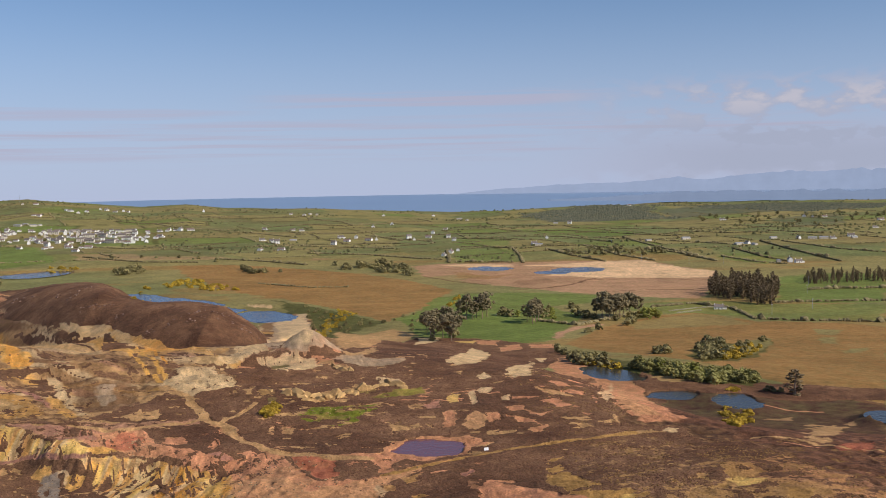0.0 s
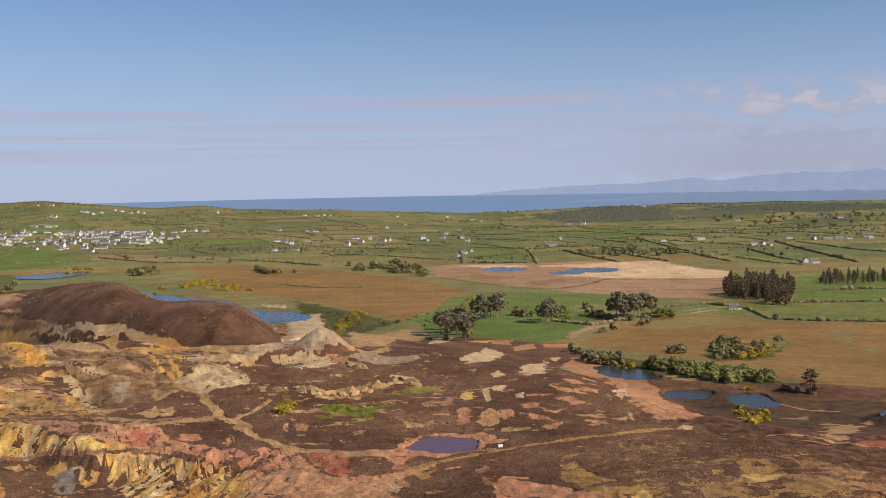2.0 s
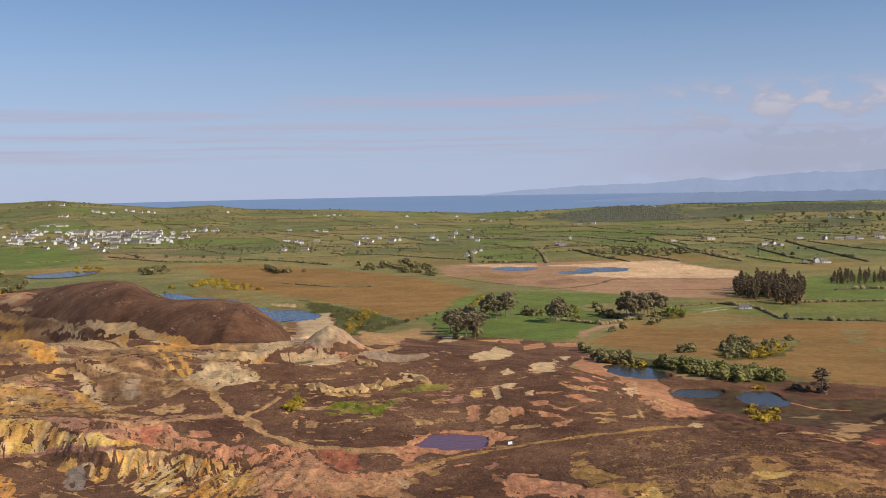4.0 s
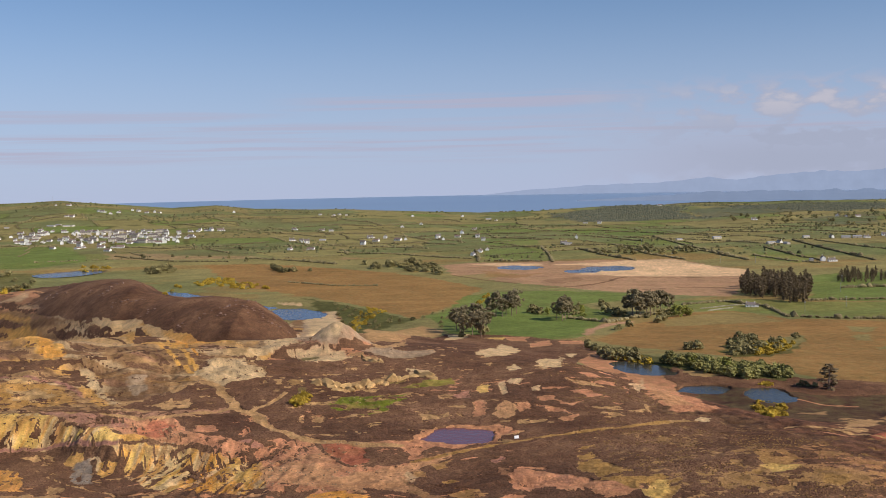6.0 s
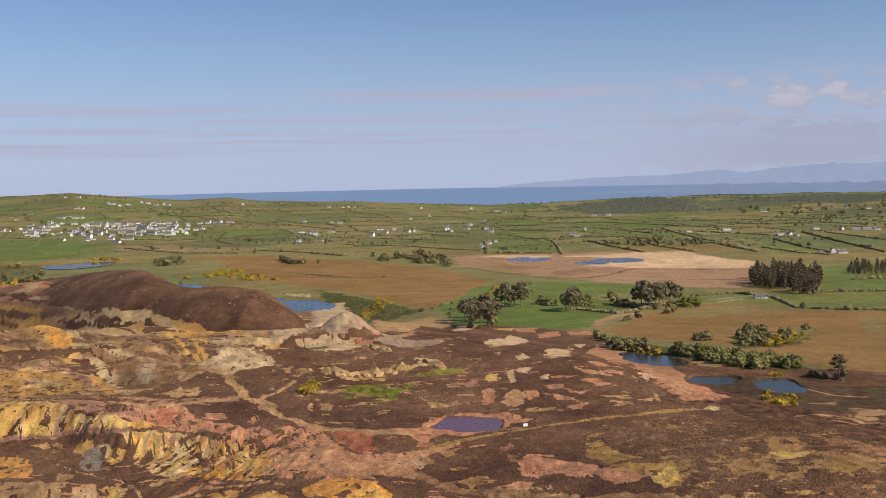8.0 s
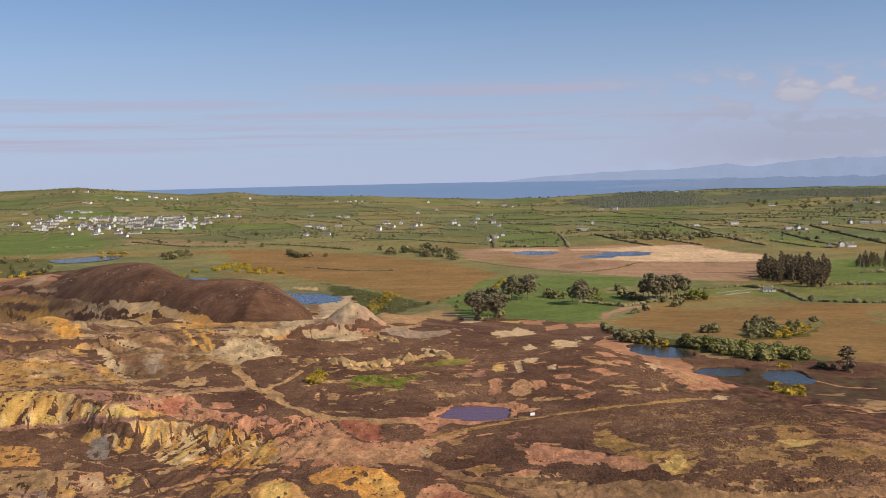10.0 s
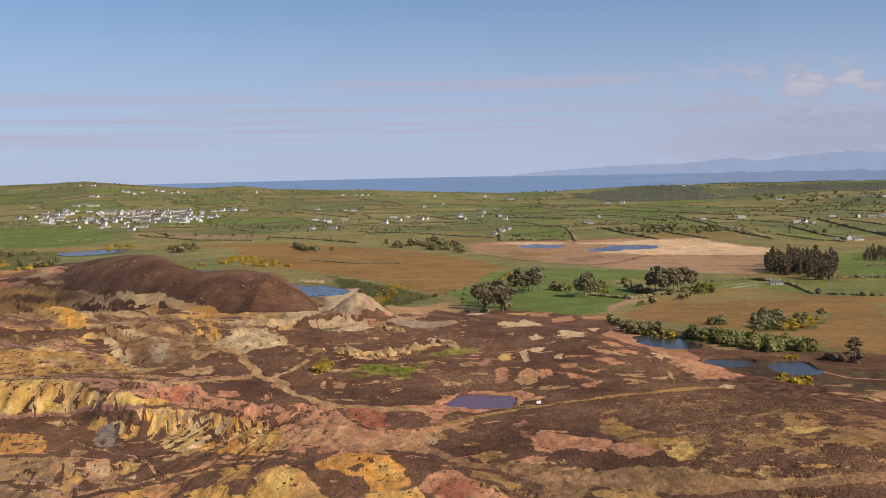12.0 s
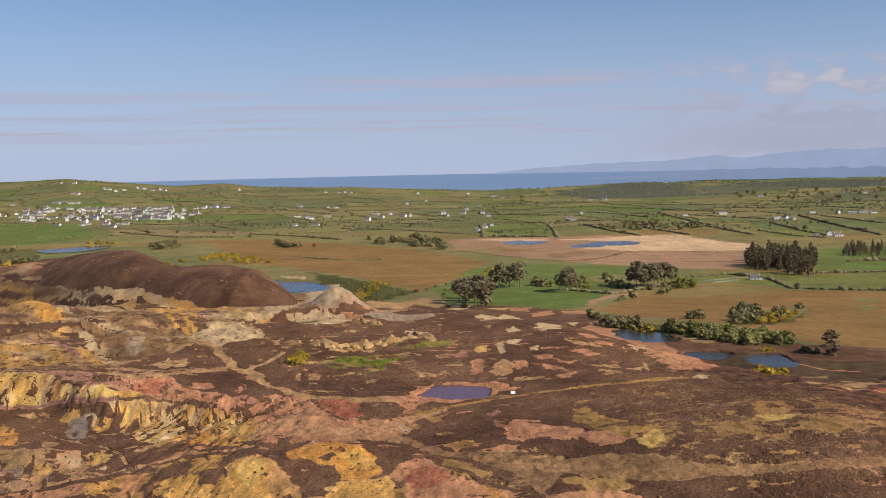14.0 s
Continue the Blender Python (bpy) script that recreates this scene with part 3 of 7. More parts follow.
region("scrub", 1, (116.3, 494.5), (134, 544), (148, 533), (172, 551), (171, 537), (147.8, 490.1), (133.0, 479.2), (119.1, 474.5))
region("olive", 1, (143, 527), (172, 551), (170, 535), (148.9, 498.2), (137.5, 495.2))
track("mud", 7, (54, 552), (63, 576), (75, 595), (90, 608))
region("scrub", 1, (50, 524), (69, 514), (82.4, 482.3), (106.5, 474.4), (129.6, 449.8), (134.2, 433.6), (122.7, 410.7), (95.2, 424.4), (81.8, 450.5), (62.8, 471.4))
region("heath", 1, (74.4, 464.9), (94.8, 422.7), (121.5, 406.5), (147.8, 403.2), (168.0, 389.9), (101.2, 234.7), (75.0, 270.6), (78.3, 326.3), (73.2, 343.3))
# a darker brown laid over the eastern heath
region("dark_heath", 1, (52.1, 326.8), (74.2, 323.7), (73.8, 307.8), (89.9, 295.8), (93.0, 253.8), (99.6, 231.2), (166.8, 387.1), (147.5, 402.3), (123.3, 412.6), (92.1, 410.6))
region("olive", 0.6, (82.4, 453.9), (102.9, 419.0), (99.0, 412.1), (83.1, 420.9))
region("scrub", 1, (-130, 773), (-97, 733), (-37, 633), (-46, 613), (-67, 547), (-110, 715))
region("olive", 1, (-170, 815), (-116, 750), (-116, 725), (-104, 555))
region("pink", 0.8, (-291, 593), (-281, 594), (-262, 588), (-246, 589), (-254, 593), (-280, 599), (-295, 601))
region("scrub", 0.7, (-505, 1032), (-429, 1006), (-268, 611), (-304, 620))
region("ochre", 1, (-285, 580), (-274, 584), (-255, 579), (-227, 566), (-232, 562), (-254, 569), (-283, 575))
region("scrub", 0.8, (-66.4, 369.1), (-61.4, 370.4), (-57.2, 349.4), (-62.3, 345.0))
region("straw", 0.5, (79.8, 267.3), (91.7, 277.4), (89.1, 243.1), (105.4, 244.7), (85.7, 236.6))
region("heath", 1, (86.4, 456.0), (106.6, 443.5), (127.3, 426.0), (140.2, 424.1), (178.8, 415.2), (170.0, 394.6), (118.3, 395.9), (92.5, 412.6), (79.3, 424.4))
region("scrub", 0.6, (88.5, 460.5), (106.0, 441.0), (130.3, 428.4), (124.6, 416.9), (102.9, 428.3), (86.2, 448.6))
region("tan", 0.8, (88.6, 442.6), (99.0, 441.2), (104.1, 433.1), (95.7, 426.7), (88.7, 431.4))
mottle("heath_pale", 0.4, (41.4, 301.3), (61.1, 310.3), (85.7, 309.2), (108.8, 296.8), (117.6, 272.9), (92.1, 213.5), (60.5, 218.4), (42.6, 223.2), (39.2, 247.4), (31.9, 276.0))
region("cream", 0.8, (-295, 609), (-273, 598), (-259, 589), (-278, 593))
region("mauve", 0.8, (-295, 601), (-273, 591), (-284, 591), (-291, 593))
mottle("straw", 0.35, (54.3, 255.6), (73.7, 242.7), (85.0, 232.0), (98.5, 228.6), (93.5, 217.0), (61.9, 223.4), (49.1, 231.3))
region("meadow", 1, (-26.1, 644.6), (2.1, 681.5), (65.6, 617.5), (61.7, 573.9), (55.3, 546.7), (40.3, 544.2), (17.1, 560.6), (-1.2, 558.8), (-13.6, 569.1))
region("tan", 1, (-48.4, 460.3), (-16.7, 569.6), (17.3, 564.8), (41.8, 544.0), (56.9, 539.6), (60.5, 503.1), (51.0, 477.2), (12.4, 390.7), (-31.0, 398.5))
region("heath", 1, (-48.4, 460.3), (-16.7, 569.6), (17.3, 564.8), (41.8, 544.0), (56.9, 539.6), (60.5, 503.1), (51.0, 477.2), (12.4, 390.7), (-31.0, 398.5))
waste("dirt", 1, (-301.7, 597.4), (-247.2, 579.8), (-214.7, 562.5), (-180.2, 552.5), (-161.3, 530.3), (-140.4, 518.5), (-124.2, 511.3), (-111.3, 516.5), (-104.1, 538.8), (-115.2, 648.9), (-108.4, 696.3), (-91.7, 686.8), (-55.6, 526.7), (-40.6, 518.7), (-60.5, 456.0), (-81.7, 462.4), (-89.8, 451.4), (-95.1, 430.5), (-81.9, 400.8), (-81.6, 393.9), (-92.0, 378.6), (-92.8, 369.0), (-103.4, 377.7), (-111.6, 373.3), (-111.1, 358.1), (-118.4, 356.1), (-121.7, 345.6), (-129.4, 337.6), (-144.4, 341.6), (-171.0, 337.0))
waste("pink", 0.8, (-435.3, 861.3), (-272.3, 615.5), (-255.7, 608.9), (-242.8, 589.6), (-255.0, 590.8), (-241.1, 581.2), (-228.6, 574.1), (-247.2, 579.8), (-301.7, 597.4))
region("cream", 0.7, (-277.1, 599.3), (-269.8, 602.0), (-268.0, 609.7), (-264.2, 612.9), (-263.6, 603.2), (-263.7, 595.6))
region("cream", 0.6, (-264.3, 589.0), (-255.0, 590.8), (-243.2, 586.3), (-242.8, 581.1), (-256.0, 585.1))
region("ochre", 0.7, (-300.1, 594.1), (-247.8, 573.3), (-246.2, 569.2), (-295.4, 584.0))
# dome with a darker face: soil tones that also paint its shading
region("ochre", 1, (-258.3, 567.1), (-251.4, 570.1), (-240.9, 564.0), (-191.7, 461.5), (-178.3, 443.7), (-173.6, 420.5), (-187.8, 442.7), (-198.0, 452.1))
region("orange", 0.9, (-238.8, 560.3), (-185.3, 449.0), (-178.3, 443.7), (-174.4, 420.7), (-189.8, 445.8))
region("ochre", 0.5, (-294.3, 581.8), (-259.5, 569.9), (-203.6, 459.1), (-208.2, 457.8), (-289.9, 572.4))
# ridge slopes: pale soil that also paints the light on them
region("cream", 0.6, (-231.7, 565.2), (-196.3, 554.6), (-180.0, 551.9), (-163.6, 532.8), (-156.4, 523.2), (-150.6, 490.5), (-174.4, 538.7), (-189.8, 548.6), (-211.6, 553.4))
ragged("heath", 0.9, (-183.7, 545.9), (-170.2, 534.8), (-161.1, 527.4), (-152.6, 492.6), (-158.4, 489.2), (-172.9, 520.5))
region("cream", 0.5, (-221.7, 555.3), (-200.2, 547.6), (-175.8, 520.4), (-153.9, 463.8), (-179.3, 483.1), (-181.8, 459.3))
region("orange", 0.8, (-152.0, 520.3), (-142.0, 519.0), (-134.6, 512.6), (-129.8, 489.2), (-137.1, 486.0), (-143.0, 478.6))
region("ochre", 0.8, (-126.8, 510.3), (-118.6, 511.9), (-111.2, 516.0), (-112.2, 507.6), (-124.3, 505.4))
track("heath", 2.5, (-245.2, 484.7), (-193.9, 436.7), (-181.2, 418.8), (-164.6, 418.5), (-149.9, 423.1), (-138.6, 447.5), (-143.3, 479.9))
track("heath", 1.6, (-228.8, 557.4), (-205.8, 546.0), (-176.6, 514.1), (-151.8, 474.9))
track("heath", 1.6, (-169.6, 443.8), (-158.0, 460.4), (-133.2, 430.3), (-118.1, 410.9))
region("heath", 0.9, (-221.0, 437.0), (-184.8, 421.6), (-168.8, 417.2), (-168.1, 409.5), (-180.1, 405.4), (-210.2, 415.0))
track("mauve", 3, (-208.3, 411.2), (-171.0, 394.8), (-152.7, 382.2), (-130.5, 356.3))
# hollow: browner soil that also paints its shade
region("heath_pale", 0.8, (-156.4, 415.0), (-136.5, 404.4), (-124.4, 408.8), (-111.9, 374.3), (-114.7, 357.0), (-125.5, 356.4), (-140.0, 385.6))
ragged("heath", 0.8, (-168.8, 411.3), (-156.6, 415.5), (-142.9, 390.5), (-140.0, 376.6), (-153.5, 384.3), (-164.2, 399.7))
region("stone", 1, (-136.4, 400.5), (-129.6, 400.1), (-122.1, 378.5), (-124.2, 373.5), (-129.9, 379.3))
# ridge beside the hollow, its light painted as paler soil stripes
region("cream", 0.9, (-161.7, 415.5), (-153.9, 411.2), (-135.3, 372.9), (-123.0, 349.7), (-126.7, 350.3), (-145.8, 384.3))
region("ochre", 0.8, (-149.8, 385.6), (-141.1, 376.6), (-126.1, 347.0), (-129.0, 344.4), (-142.6, 369.5))
region("ochre", 0.6, (-196.8, 388.4), (-168.5, 389.0), (-152.0, 375.1), (-138.6, 351.6), (-151.1, 348.3), (-174.8, 344.7))
region("cream", 0.5, (-173.5, 376.0), (-162.3, 374.6), (-149.8, 364.4), (-155.1, 357.7), (-164.4, 360.3))
ragged("heath", 0.8, (-116.3, 355.6), (-111.2, 372.1), (-103.0, 376.3), (-101.7, 371.3), (-106.7, 356.9), (-109.9, 347.9), (-120.2, 344.0))
track("ochre", 2.2, (-151.1, 490.2), (-124.9, 426.4), (-111.8, 402.8))
track("ochre", 2.2, (-153.3, 512.8), (-122.8, 435.7), (-108.5, 402.3))
track("orange", 1.5, (-147.5, 514.3), (-119.1, 437.9))
waste("stone", 0.8, (-128.5, 484.2), (-111.6, 492.4), (-105.2, 514.3), (-99.7, 451.1), (-108.3, 445.5), (-114.8, 442.0))
region("cream", 1, (-111.3, 412.6), (-112.6, 438.0), (-100.7, 444.3), (-87.6, 403.8), (-80.8, 397.6), (-82.5, 379.2), (-92.0, 378.6), (-92.0, 369.0), (-104.7, 387.9), (-109.9, 395.7))
region("heath", 0.8, (-116.0, 423.1), (-111.0, 423.9), (-108.2, 417.6), (-109.9, 405.7))
region("cream", 0.9, (-100.3, 454.3), (-104.1, 523.0), (-115.2, 648.9), (-80.7, 464.3), (-87.8, 454.5), (-96.2, 446.3))
region("heath_pale", 0.7, (-109.3, 482.4), (-99.3, 485.8), (-96.4, 465.5), (-101.5, 454.1))
region("stone", 1, (-97.8, 543.5), (-107.7, 679.8), (-101.4, 688.1), (-92.4, 692.3), (-56.7, 468.1), (-56.7, 523.6), (-46.4, 465.3), (-65.4, 455.9), (-79.5, 464.8))
region("cream", 0.9, (-106.1, 647.8), (-101.4, 688.1), (-92.4, 692.3), (-58.5, 466.1), (-61.0, 461.1), (-71.8, 465.0))
region("cream", 1, (-84.2, 455.3), (-70.6, 456.4), (-57.9, 455.0), (-52.1, 432.5), (-65.3, 422.2), (-77.7, 446.1))
ragged("scrub", 0.8, (-75.5, 447.9), (-66.9, 448.0), (-64.0, 421.6), (-69.9, 421.6))
region("stone", 1, (-50.4, 455.2), (-38.5, 462.3), (-29.8, 446.6), (-19.1, 452.7), (-19.6, 437.1), (-33.5, 431.5), (-43.9, 440.0))
region("tan", 0.9, (-57.2, 449.7), (-49.9, 450.4), (-40.5, 430.4), (-47.8, 432.1))
region("tan", 1, (-63.4, 598.1), (-45.9, 583.9), (-31.0, 605.3), (-17.2, 583.4), (-19.8, 567.7), (-35.0, 519.5), (-48.5, 485.2))
region("tan", 1, (-47.2, 461.1), (-40.1, 480.1), (-34.9, 518.1), (-32.3, 464.2), (-43.1, 457.5))
region("cream", 1, (-16.8, 526.9), (-13.6, 567.0), (-2.8, 569.8), (-3.6, 556.9))
region("cream", 1, (0.2, 446.4), (13.4, 533.2), (22.1, 517.4), (13.8, 440.3), (1.9, 435.5))
region("yellow", 0.9, (2.5, 556.0), (17.0, 556.2), (15.8, 545.6))
region("pink", 1, (17.1, 558.3), (29.0, 554.5), (26.7, 537.4), (18.1, 543.1))
region("pink", 1, (27.8, 530.9), (38.7, 542.1), (38.9, 524.6), (28.6, 518.2))
region("pink", 1, (41.4, 539.6), (57.5, 539.6), (56.1, 526.1), (43.5, 528.1))
region("tan", 1, (1.8, 418.9), (6.4, 421.6), (5.9, 412.2))
region("cream", 1, (11.9, 412.0), (15.0, 415.9), (17.5, 405.7), (12.8, 403.1))
region("cream", 1, (22.3, 409.8), (41.8, 490.9), (32.9, 402.3), (24.8, 403.0))
region("cream", 1, (42.3, 496.7), (48.9, 495.3), (45.0, 482.3))
region("yellow", 0.9, (-0.3, 375.1), (1.7, 381.4), (5.0, 377.7), (3.7, 364.1), (0.3, 360.9))
region("cream", 1, (7.6, 380.7), (10.2, 380.2), (10.8, 360.9), (8.6, 353.5))
region("cream", 1, (10.9, 380.0), (13.2, 388.9), (16.7, 381.7), (15.6, 374.2), (11.5, 374.8))
region("cream", 1, (18.8, 368.8), (23.0, 371.7), (21.9, 362.7), (19.1, 362.0))
ragged("cream", 1, (24.3, 366.8), (28.9, 369.1), (27.9, 356.6), (24.6, 355.7))
region("pink", 1, (-1.5, 344.5), (0.7, 348.5), (3.0, 344.9), (2.7, 329.5), (-1.6, 327.2))
region("track", 1, (6.7, 339.5), (9.2, 345.1), (11.9, 341.0), (12.0, 326.4), (8.7, 322.2), (5.0, 327.5))
region("pink", 1, (11.9, 341.0), (17.6, 342.9), (18.0, 333.3), (13.7, 330.5))
region("pink", 1, (19.8, 349.2), (25.9, 354.4), (25.3, 343.9), (20.4, 343.5))
region("pink", 1, (18.0, 340.5), (26.3, 334.3), (30.3, 324.0), (22.5, 331.3))
region("pink", 1, (25.3, 323.1), (32.1, 324.5), (29.7, 317.9), (25.8, 316.1))
region("pink", 1, (32.2, 360.7), (39.3, 363.7), (42.1, 350.2), (37.4, 345.0))
region("pink", 1, (18.9, 349.4), (29.5, 340.6), (37.1, 342.6), (29.2, 336.4))
region("mauve", 0.9, (-8.5, 359.6), (-3.3, 368.1), (-1.6, 351.9), (-6.8, 351.5))
region("tan", 1, (-14.5, 359.8), (-9.2, 360.9), (-8.5, 350.9), (-13.1, 351.3))
ragged("tan", 1, (-19.0, 336.7), (-14.7, 331.9), (-9.3, 332.8), (-9.1, 325.9), (-15.3, 325.0))
region("tan", 1, (-7.5, 334.5), (-4.7, 331.5), (-4.8, 325.2))
region("tan", 1, (-59.0, 331.5), (-56.4, 334.5), (-55.2, 323.4), (-57.4, 324.3))
region("tan", 1, (-54.0, 332.6), (-49.2, 331.2), (-49.9, 322.7), (-52.4, 324.9))
region("tan", 0.9, (-37.8, 311.3), (-34.5, 307.6), (-35.3, 304.6))
region("tan", 0.8, (-75.5, 379.8), (-73.2, 389.6), (-71.8, 371.8))
ragged("lawn", 1, (-49.3, 347.3), (-47.6, 359.4), (-35.8, 359.4), (-24.9, 367.9), (-24.9, 356.1), (-28.9, 348.5), (-30.6, 336.2), (-36.5, 330.2), (-44.6, 336.4))
region("lawn", 0.8, (-47.3, 349.7), (-37.1, 353.7), (-31.0, 350.1), (-33.7, 338.8), (-43.3, 340.8))
region("lawn", 0.9, (-29.3, 376.9), (-21.6, 388.4), (-8.9, 391.6), (-7.4, 379.9), (-18.8, 375.3))
region("lawn", 0.6, (-34.1, 384.3), (-29.9, 398.4), (-25.9, 388.7), (-29.5, 379.7))
ragged("tan", 1, (-62.2, 381.8), (-62.3, 402.5), (-54.5, 372.5), (-47.9, 376.9), (-40.7, 387.4), (-37.3, 396.4), (-33.4, 401.2), (-30.4, 391.0), (-39.1, 372.0), (-46.2, 363.7), (-52.8, 368.0))
region("cream", 0.9, (-29.8, 412.0), (-26.8, 418.3), (-19.4, 407.1), (-16.1, 397.4), (-24.4, 398.2))
region("straw", 0.6, (-69.1, 373.7), (-69.5, 399.1), (-63.0, 380.4), (-63.4, 370.3))
region("pink", 1, (48.0, 472.5), (54.1, 494.0), (60.1, 499.2), (65.7, 471.2), (73.8, 465.9), (77.2, 448.8), (79.9, 411.9), (74.1, 342.2), (78.4, 332.7), (71.7, 330.5), (62.6, 329.9), (58.2, 337.4), (57.5, 354.1), (54.1, 385.7), (45.6, 383.7))
region("tan", 0.5, (71.1, 426.3), (66.9, 353.4), (71.1, 336.4), (61.8, 335.0), (58.4, 348.0))
ragged("heath", 0.95, (41.8, 404.2), (53.8, 456.5), (62.1, 444.4), (59.6, 355.4), (62.8, 330.8), (53.7, 329.6), (47.7, 352.4), (41.2, 381.7))
region("heath", 1, (53.1, 380.8), (65.3, 430.6), (56.5, 357.4), (53.1, 350.0), (51.8, 362.8))
region("cream", 0.9, (55.3, 376.1), (68.8, 429.2), (58.2, 363.2), (53.7, 351.3))
region("tan", 1, (33.1, 383.3), (40.8, 377.9), (44.5, 365.4), (35.9, 369.4))
ragged("pink", 1, (38.0, 391.3), (44.3, 390.6), (50.2, 371.2), (44.1, 370.8))
ragged("pink", 1, (41.1, 344.4), (44.5, 349.5), (49.4, 339.6), (45.5, 335.2))
region("tan", 0.9, (54.2, 338.9), (55.5, 334.3), (54.7, 325.0), (53.6, 331.2))
region("pink", 1, (-22.5, 291.2), (-17.8, 306.4), (-13.9, 313.8), (-7.1, 317.4), (6.8, 316.7), (13.7, 306.4), (6.5, 302.3), (3.2, 293.5), (-6.3, 284.9), (-12.8, 290.3))
region("pink", 1, (-46.5, 300.8), (-32.6, 295.2), (-22.8, 295.1), (-16.0, 304.2), (-12.5, 290.3), (-15.5, 282.4), (-22.9, 277.3), (-31.4, 284.9))
region("red", 1, (-47.4, 298.8), (-32.5, 294.4), (-30.1, 273.1), (-34.3, 270.4), (-38.2, 276.9))
region("heath", 1, (-31.9, 289.5), (-22.1, 286.6), (-17.6, 282.4), (-19.3, 273.9), (-28.3, 270.6), (-31.4, 278.9))
region("pink", 1, (-121.5, 331.7), (-99.7, 333.3), (-88.5, 313.1), (-70.1, 301.7), (-52.0, 303.5), (-44.7, 288.9), (-35.9, 270.9), (-20.8, 270.0), (-16.7, 275.4), (-7.7, 281.5), (-7.6, 276.8), (-10.3, 269.4), (-12.9, 260.8), (-20.1, 260.8), (-20.3, 246.0), (-32.6, 246.6), (-39.4, 246.3), (-47.6, 253.0), (-54.6, 252.9), (-64.6, 291.2), (-75.5, 296.0), (-84.1, 303.4), (-100.8, 307.8), (-109.5, 308.0), (-107.5, 309.8), (-111.9, 314.9))
region("track", 0.9, (-39.8, 257.3), (-32.3, 266.0), (-20.8, 270.6), (-7.7, 280.4), (-8.1, 269.6), (-17.0, 257.7), (-18.7, 243.7), (-23.6, 239.3), (-33.0, 249.5))
region("track", 0.5, (-57.4, 287.8), (-44.1, 285.3), (-35.7, 269.3), (-39.8, 257.3), (-48.6, 258.3), (-56.9, 270.3))
region("mauve", 0.9, (-147.6, 340.2), (-137.1, 338.1), (-122.0, 335.5), (-110.3, 321.4), (-117.8, 316.6), (-130.2, 325.3))
region("mauve", 0.7, (-124.8, 340.7), (-102.0, 340.9), (-84.0, 345.2), (-82.1, 337.4), (-99.4, 332.1), (-112.9, 328.2))
region("red", 0.8, (-105.9, 312.7), (-106.5, 328.1), (-102.6, 330.5), (-95.0, 323.3), (-94.5, 309.7), (-101.4, 309.7))
region("heath", 1, (-98.9, 330.3), (-79.5, 338.0), (-69.3, 321.0), (-54.9, 301.0), (-59.3, 297.5), (-66.0, 298.1), (-73.9, 303.2), (-88.5, 313.1))
ragged("pink", 1, (-88.5, 313.1), (-88.6, 323.3), (-81.7, 324.3), (-79.5, 310.6), (-83.6, 308.0))
region("mauve", 1, (-71.3, 301.0), (-66.8, 302.0), (-62.4, 298.5), (-66.0, 297.9))
region("pink", 1, (-72.4, 307.7), (-73.1, 320.8), (-69.9, 315.7), (-69.8, 303.9))
region("pink", 1, (-62.5, 302.0), (-58.8, 304.1), (-56.4, 300.2), (-59.4, 298.5))
region("heath", 1, (-93.2, 376.7), (-81.7, 379.4), (-80.5, 405.2), (-80.4, 454.7), (-69.5, 399.1), (-54.8, 310.2), (-63.9, 320.8), (-74.3, 340.2), (-81.2, 349.6), (-89.9, 367.9))
region("heath", 1, (-107.0, 357.7), (-102.2, 373.3), (-93.5, 367.6), (-82.7, 347.5), (-88.9, 341.9), (-95.1, 343.5), (-101.9, 353.8))
region("tan", 0.8, (-114.2, 382.0), (-103.4, 377.7), (-105.3, 373.3), (-109.3, 365.6))
region("tan", 0.8, (-115.8, 348.2), (-100.9, 357.4), (-96.6, 345.5), (-103.9, 341.0), (-109.9, 347.9))
region("tan", 0.8, (-75.5, 379.8), (-73.5, 391.3), (-70.9, 373.2), (-73.1, 371.8))
gully("yellow", 1, (-171.8, 338.6), (-146.8, 338.2), (-135.2, 328.5), (-124.7, 320.4), (-117.2, 319.7), (-109.0, 309.0), (-109.0, 306.4), (-119.4, 310.9), (-131.8, 319.4), (-142.8, 319.5), (-161.4, 316.9))
region("ochre", 0.6, (-171.0, 337.0), (-149.0, 334.7), (-141.7, 326.1), (-147.7, 323.0), (-164.1, 322.8))
region("yellow", 1, (-119.3, 314.6), (-117.5, 320.5), (-108.8, 309.0), (-110.8, 306.5), (-119.4, 310.8))
region("ochre", 1, (-110.7, 311.3), (-103.6, 311.1), (-99.0, 308.5), (-106.5, 306.7))
track("mauve", 1.5, (-161.6, 317.2), (-142.9, 319.9), (-131.8, 319.5), (-119.5, 311.1), (-109.1, 306.7))
region("heath", 1, (-160.6, 315.1), (-142.2, 318.1), (-123.4, 311.9), (-118.9, 309.3), (-110.8, 306.5), (-107.7, 304.8), (-91.0, 297.1), (-79.1, 273.5), (-81.7, 259.8), (-77.3, 257.1), (-80.6, 245.0), (-83.2, 236.7), (-89.7, 236.1), (-95.6, 247.9), (-107.2, 259.2), (-121.4, 278.2), (-139.1, 272.5))
region("tan", 0.9, (-142.2, 315.3), (-139.1, 318.5), (-131.6, 315.2), (-130.7, 308.7), (-137.0, 310.2))
region("ochre", 0.8, (-127.7, 309.0), (-125.2, 311.8), (-119.5, 309.1), (-120.4, 307.6), (-122.1, 302.7))
region("grey", 1, (-119.9, 295.5), (-123.3, 306.8), (-119.8, 306.9), (-115.4, 303.4), (-111.6, 294.5), (-110.0, 283.8), (-114.5, 285.4))
region("cream", 0.8, (-118.3, 307.6), (-114.3, 304.4), (-111.6, 298.9), (-113.1, 298.5), (-116.0, 304.0))
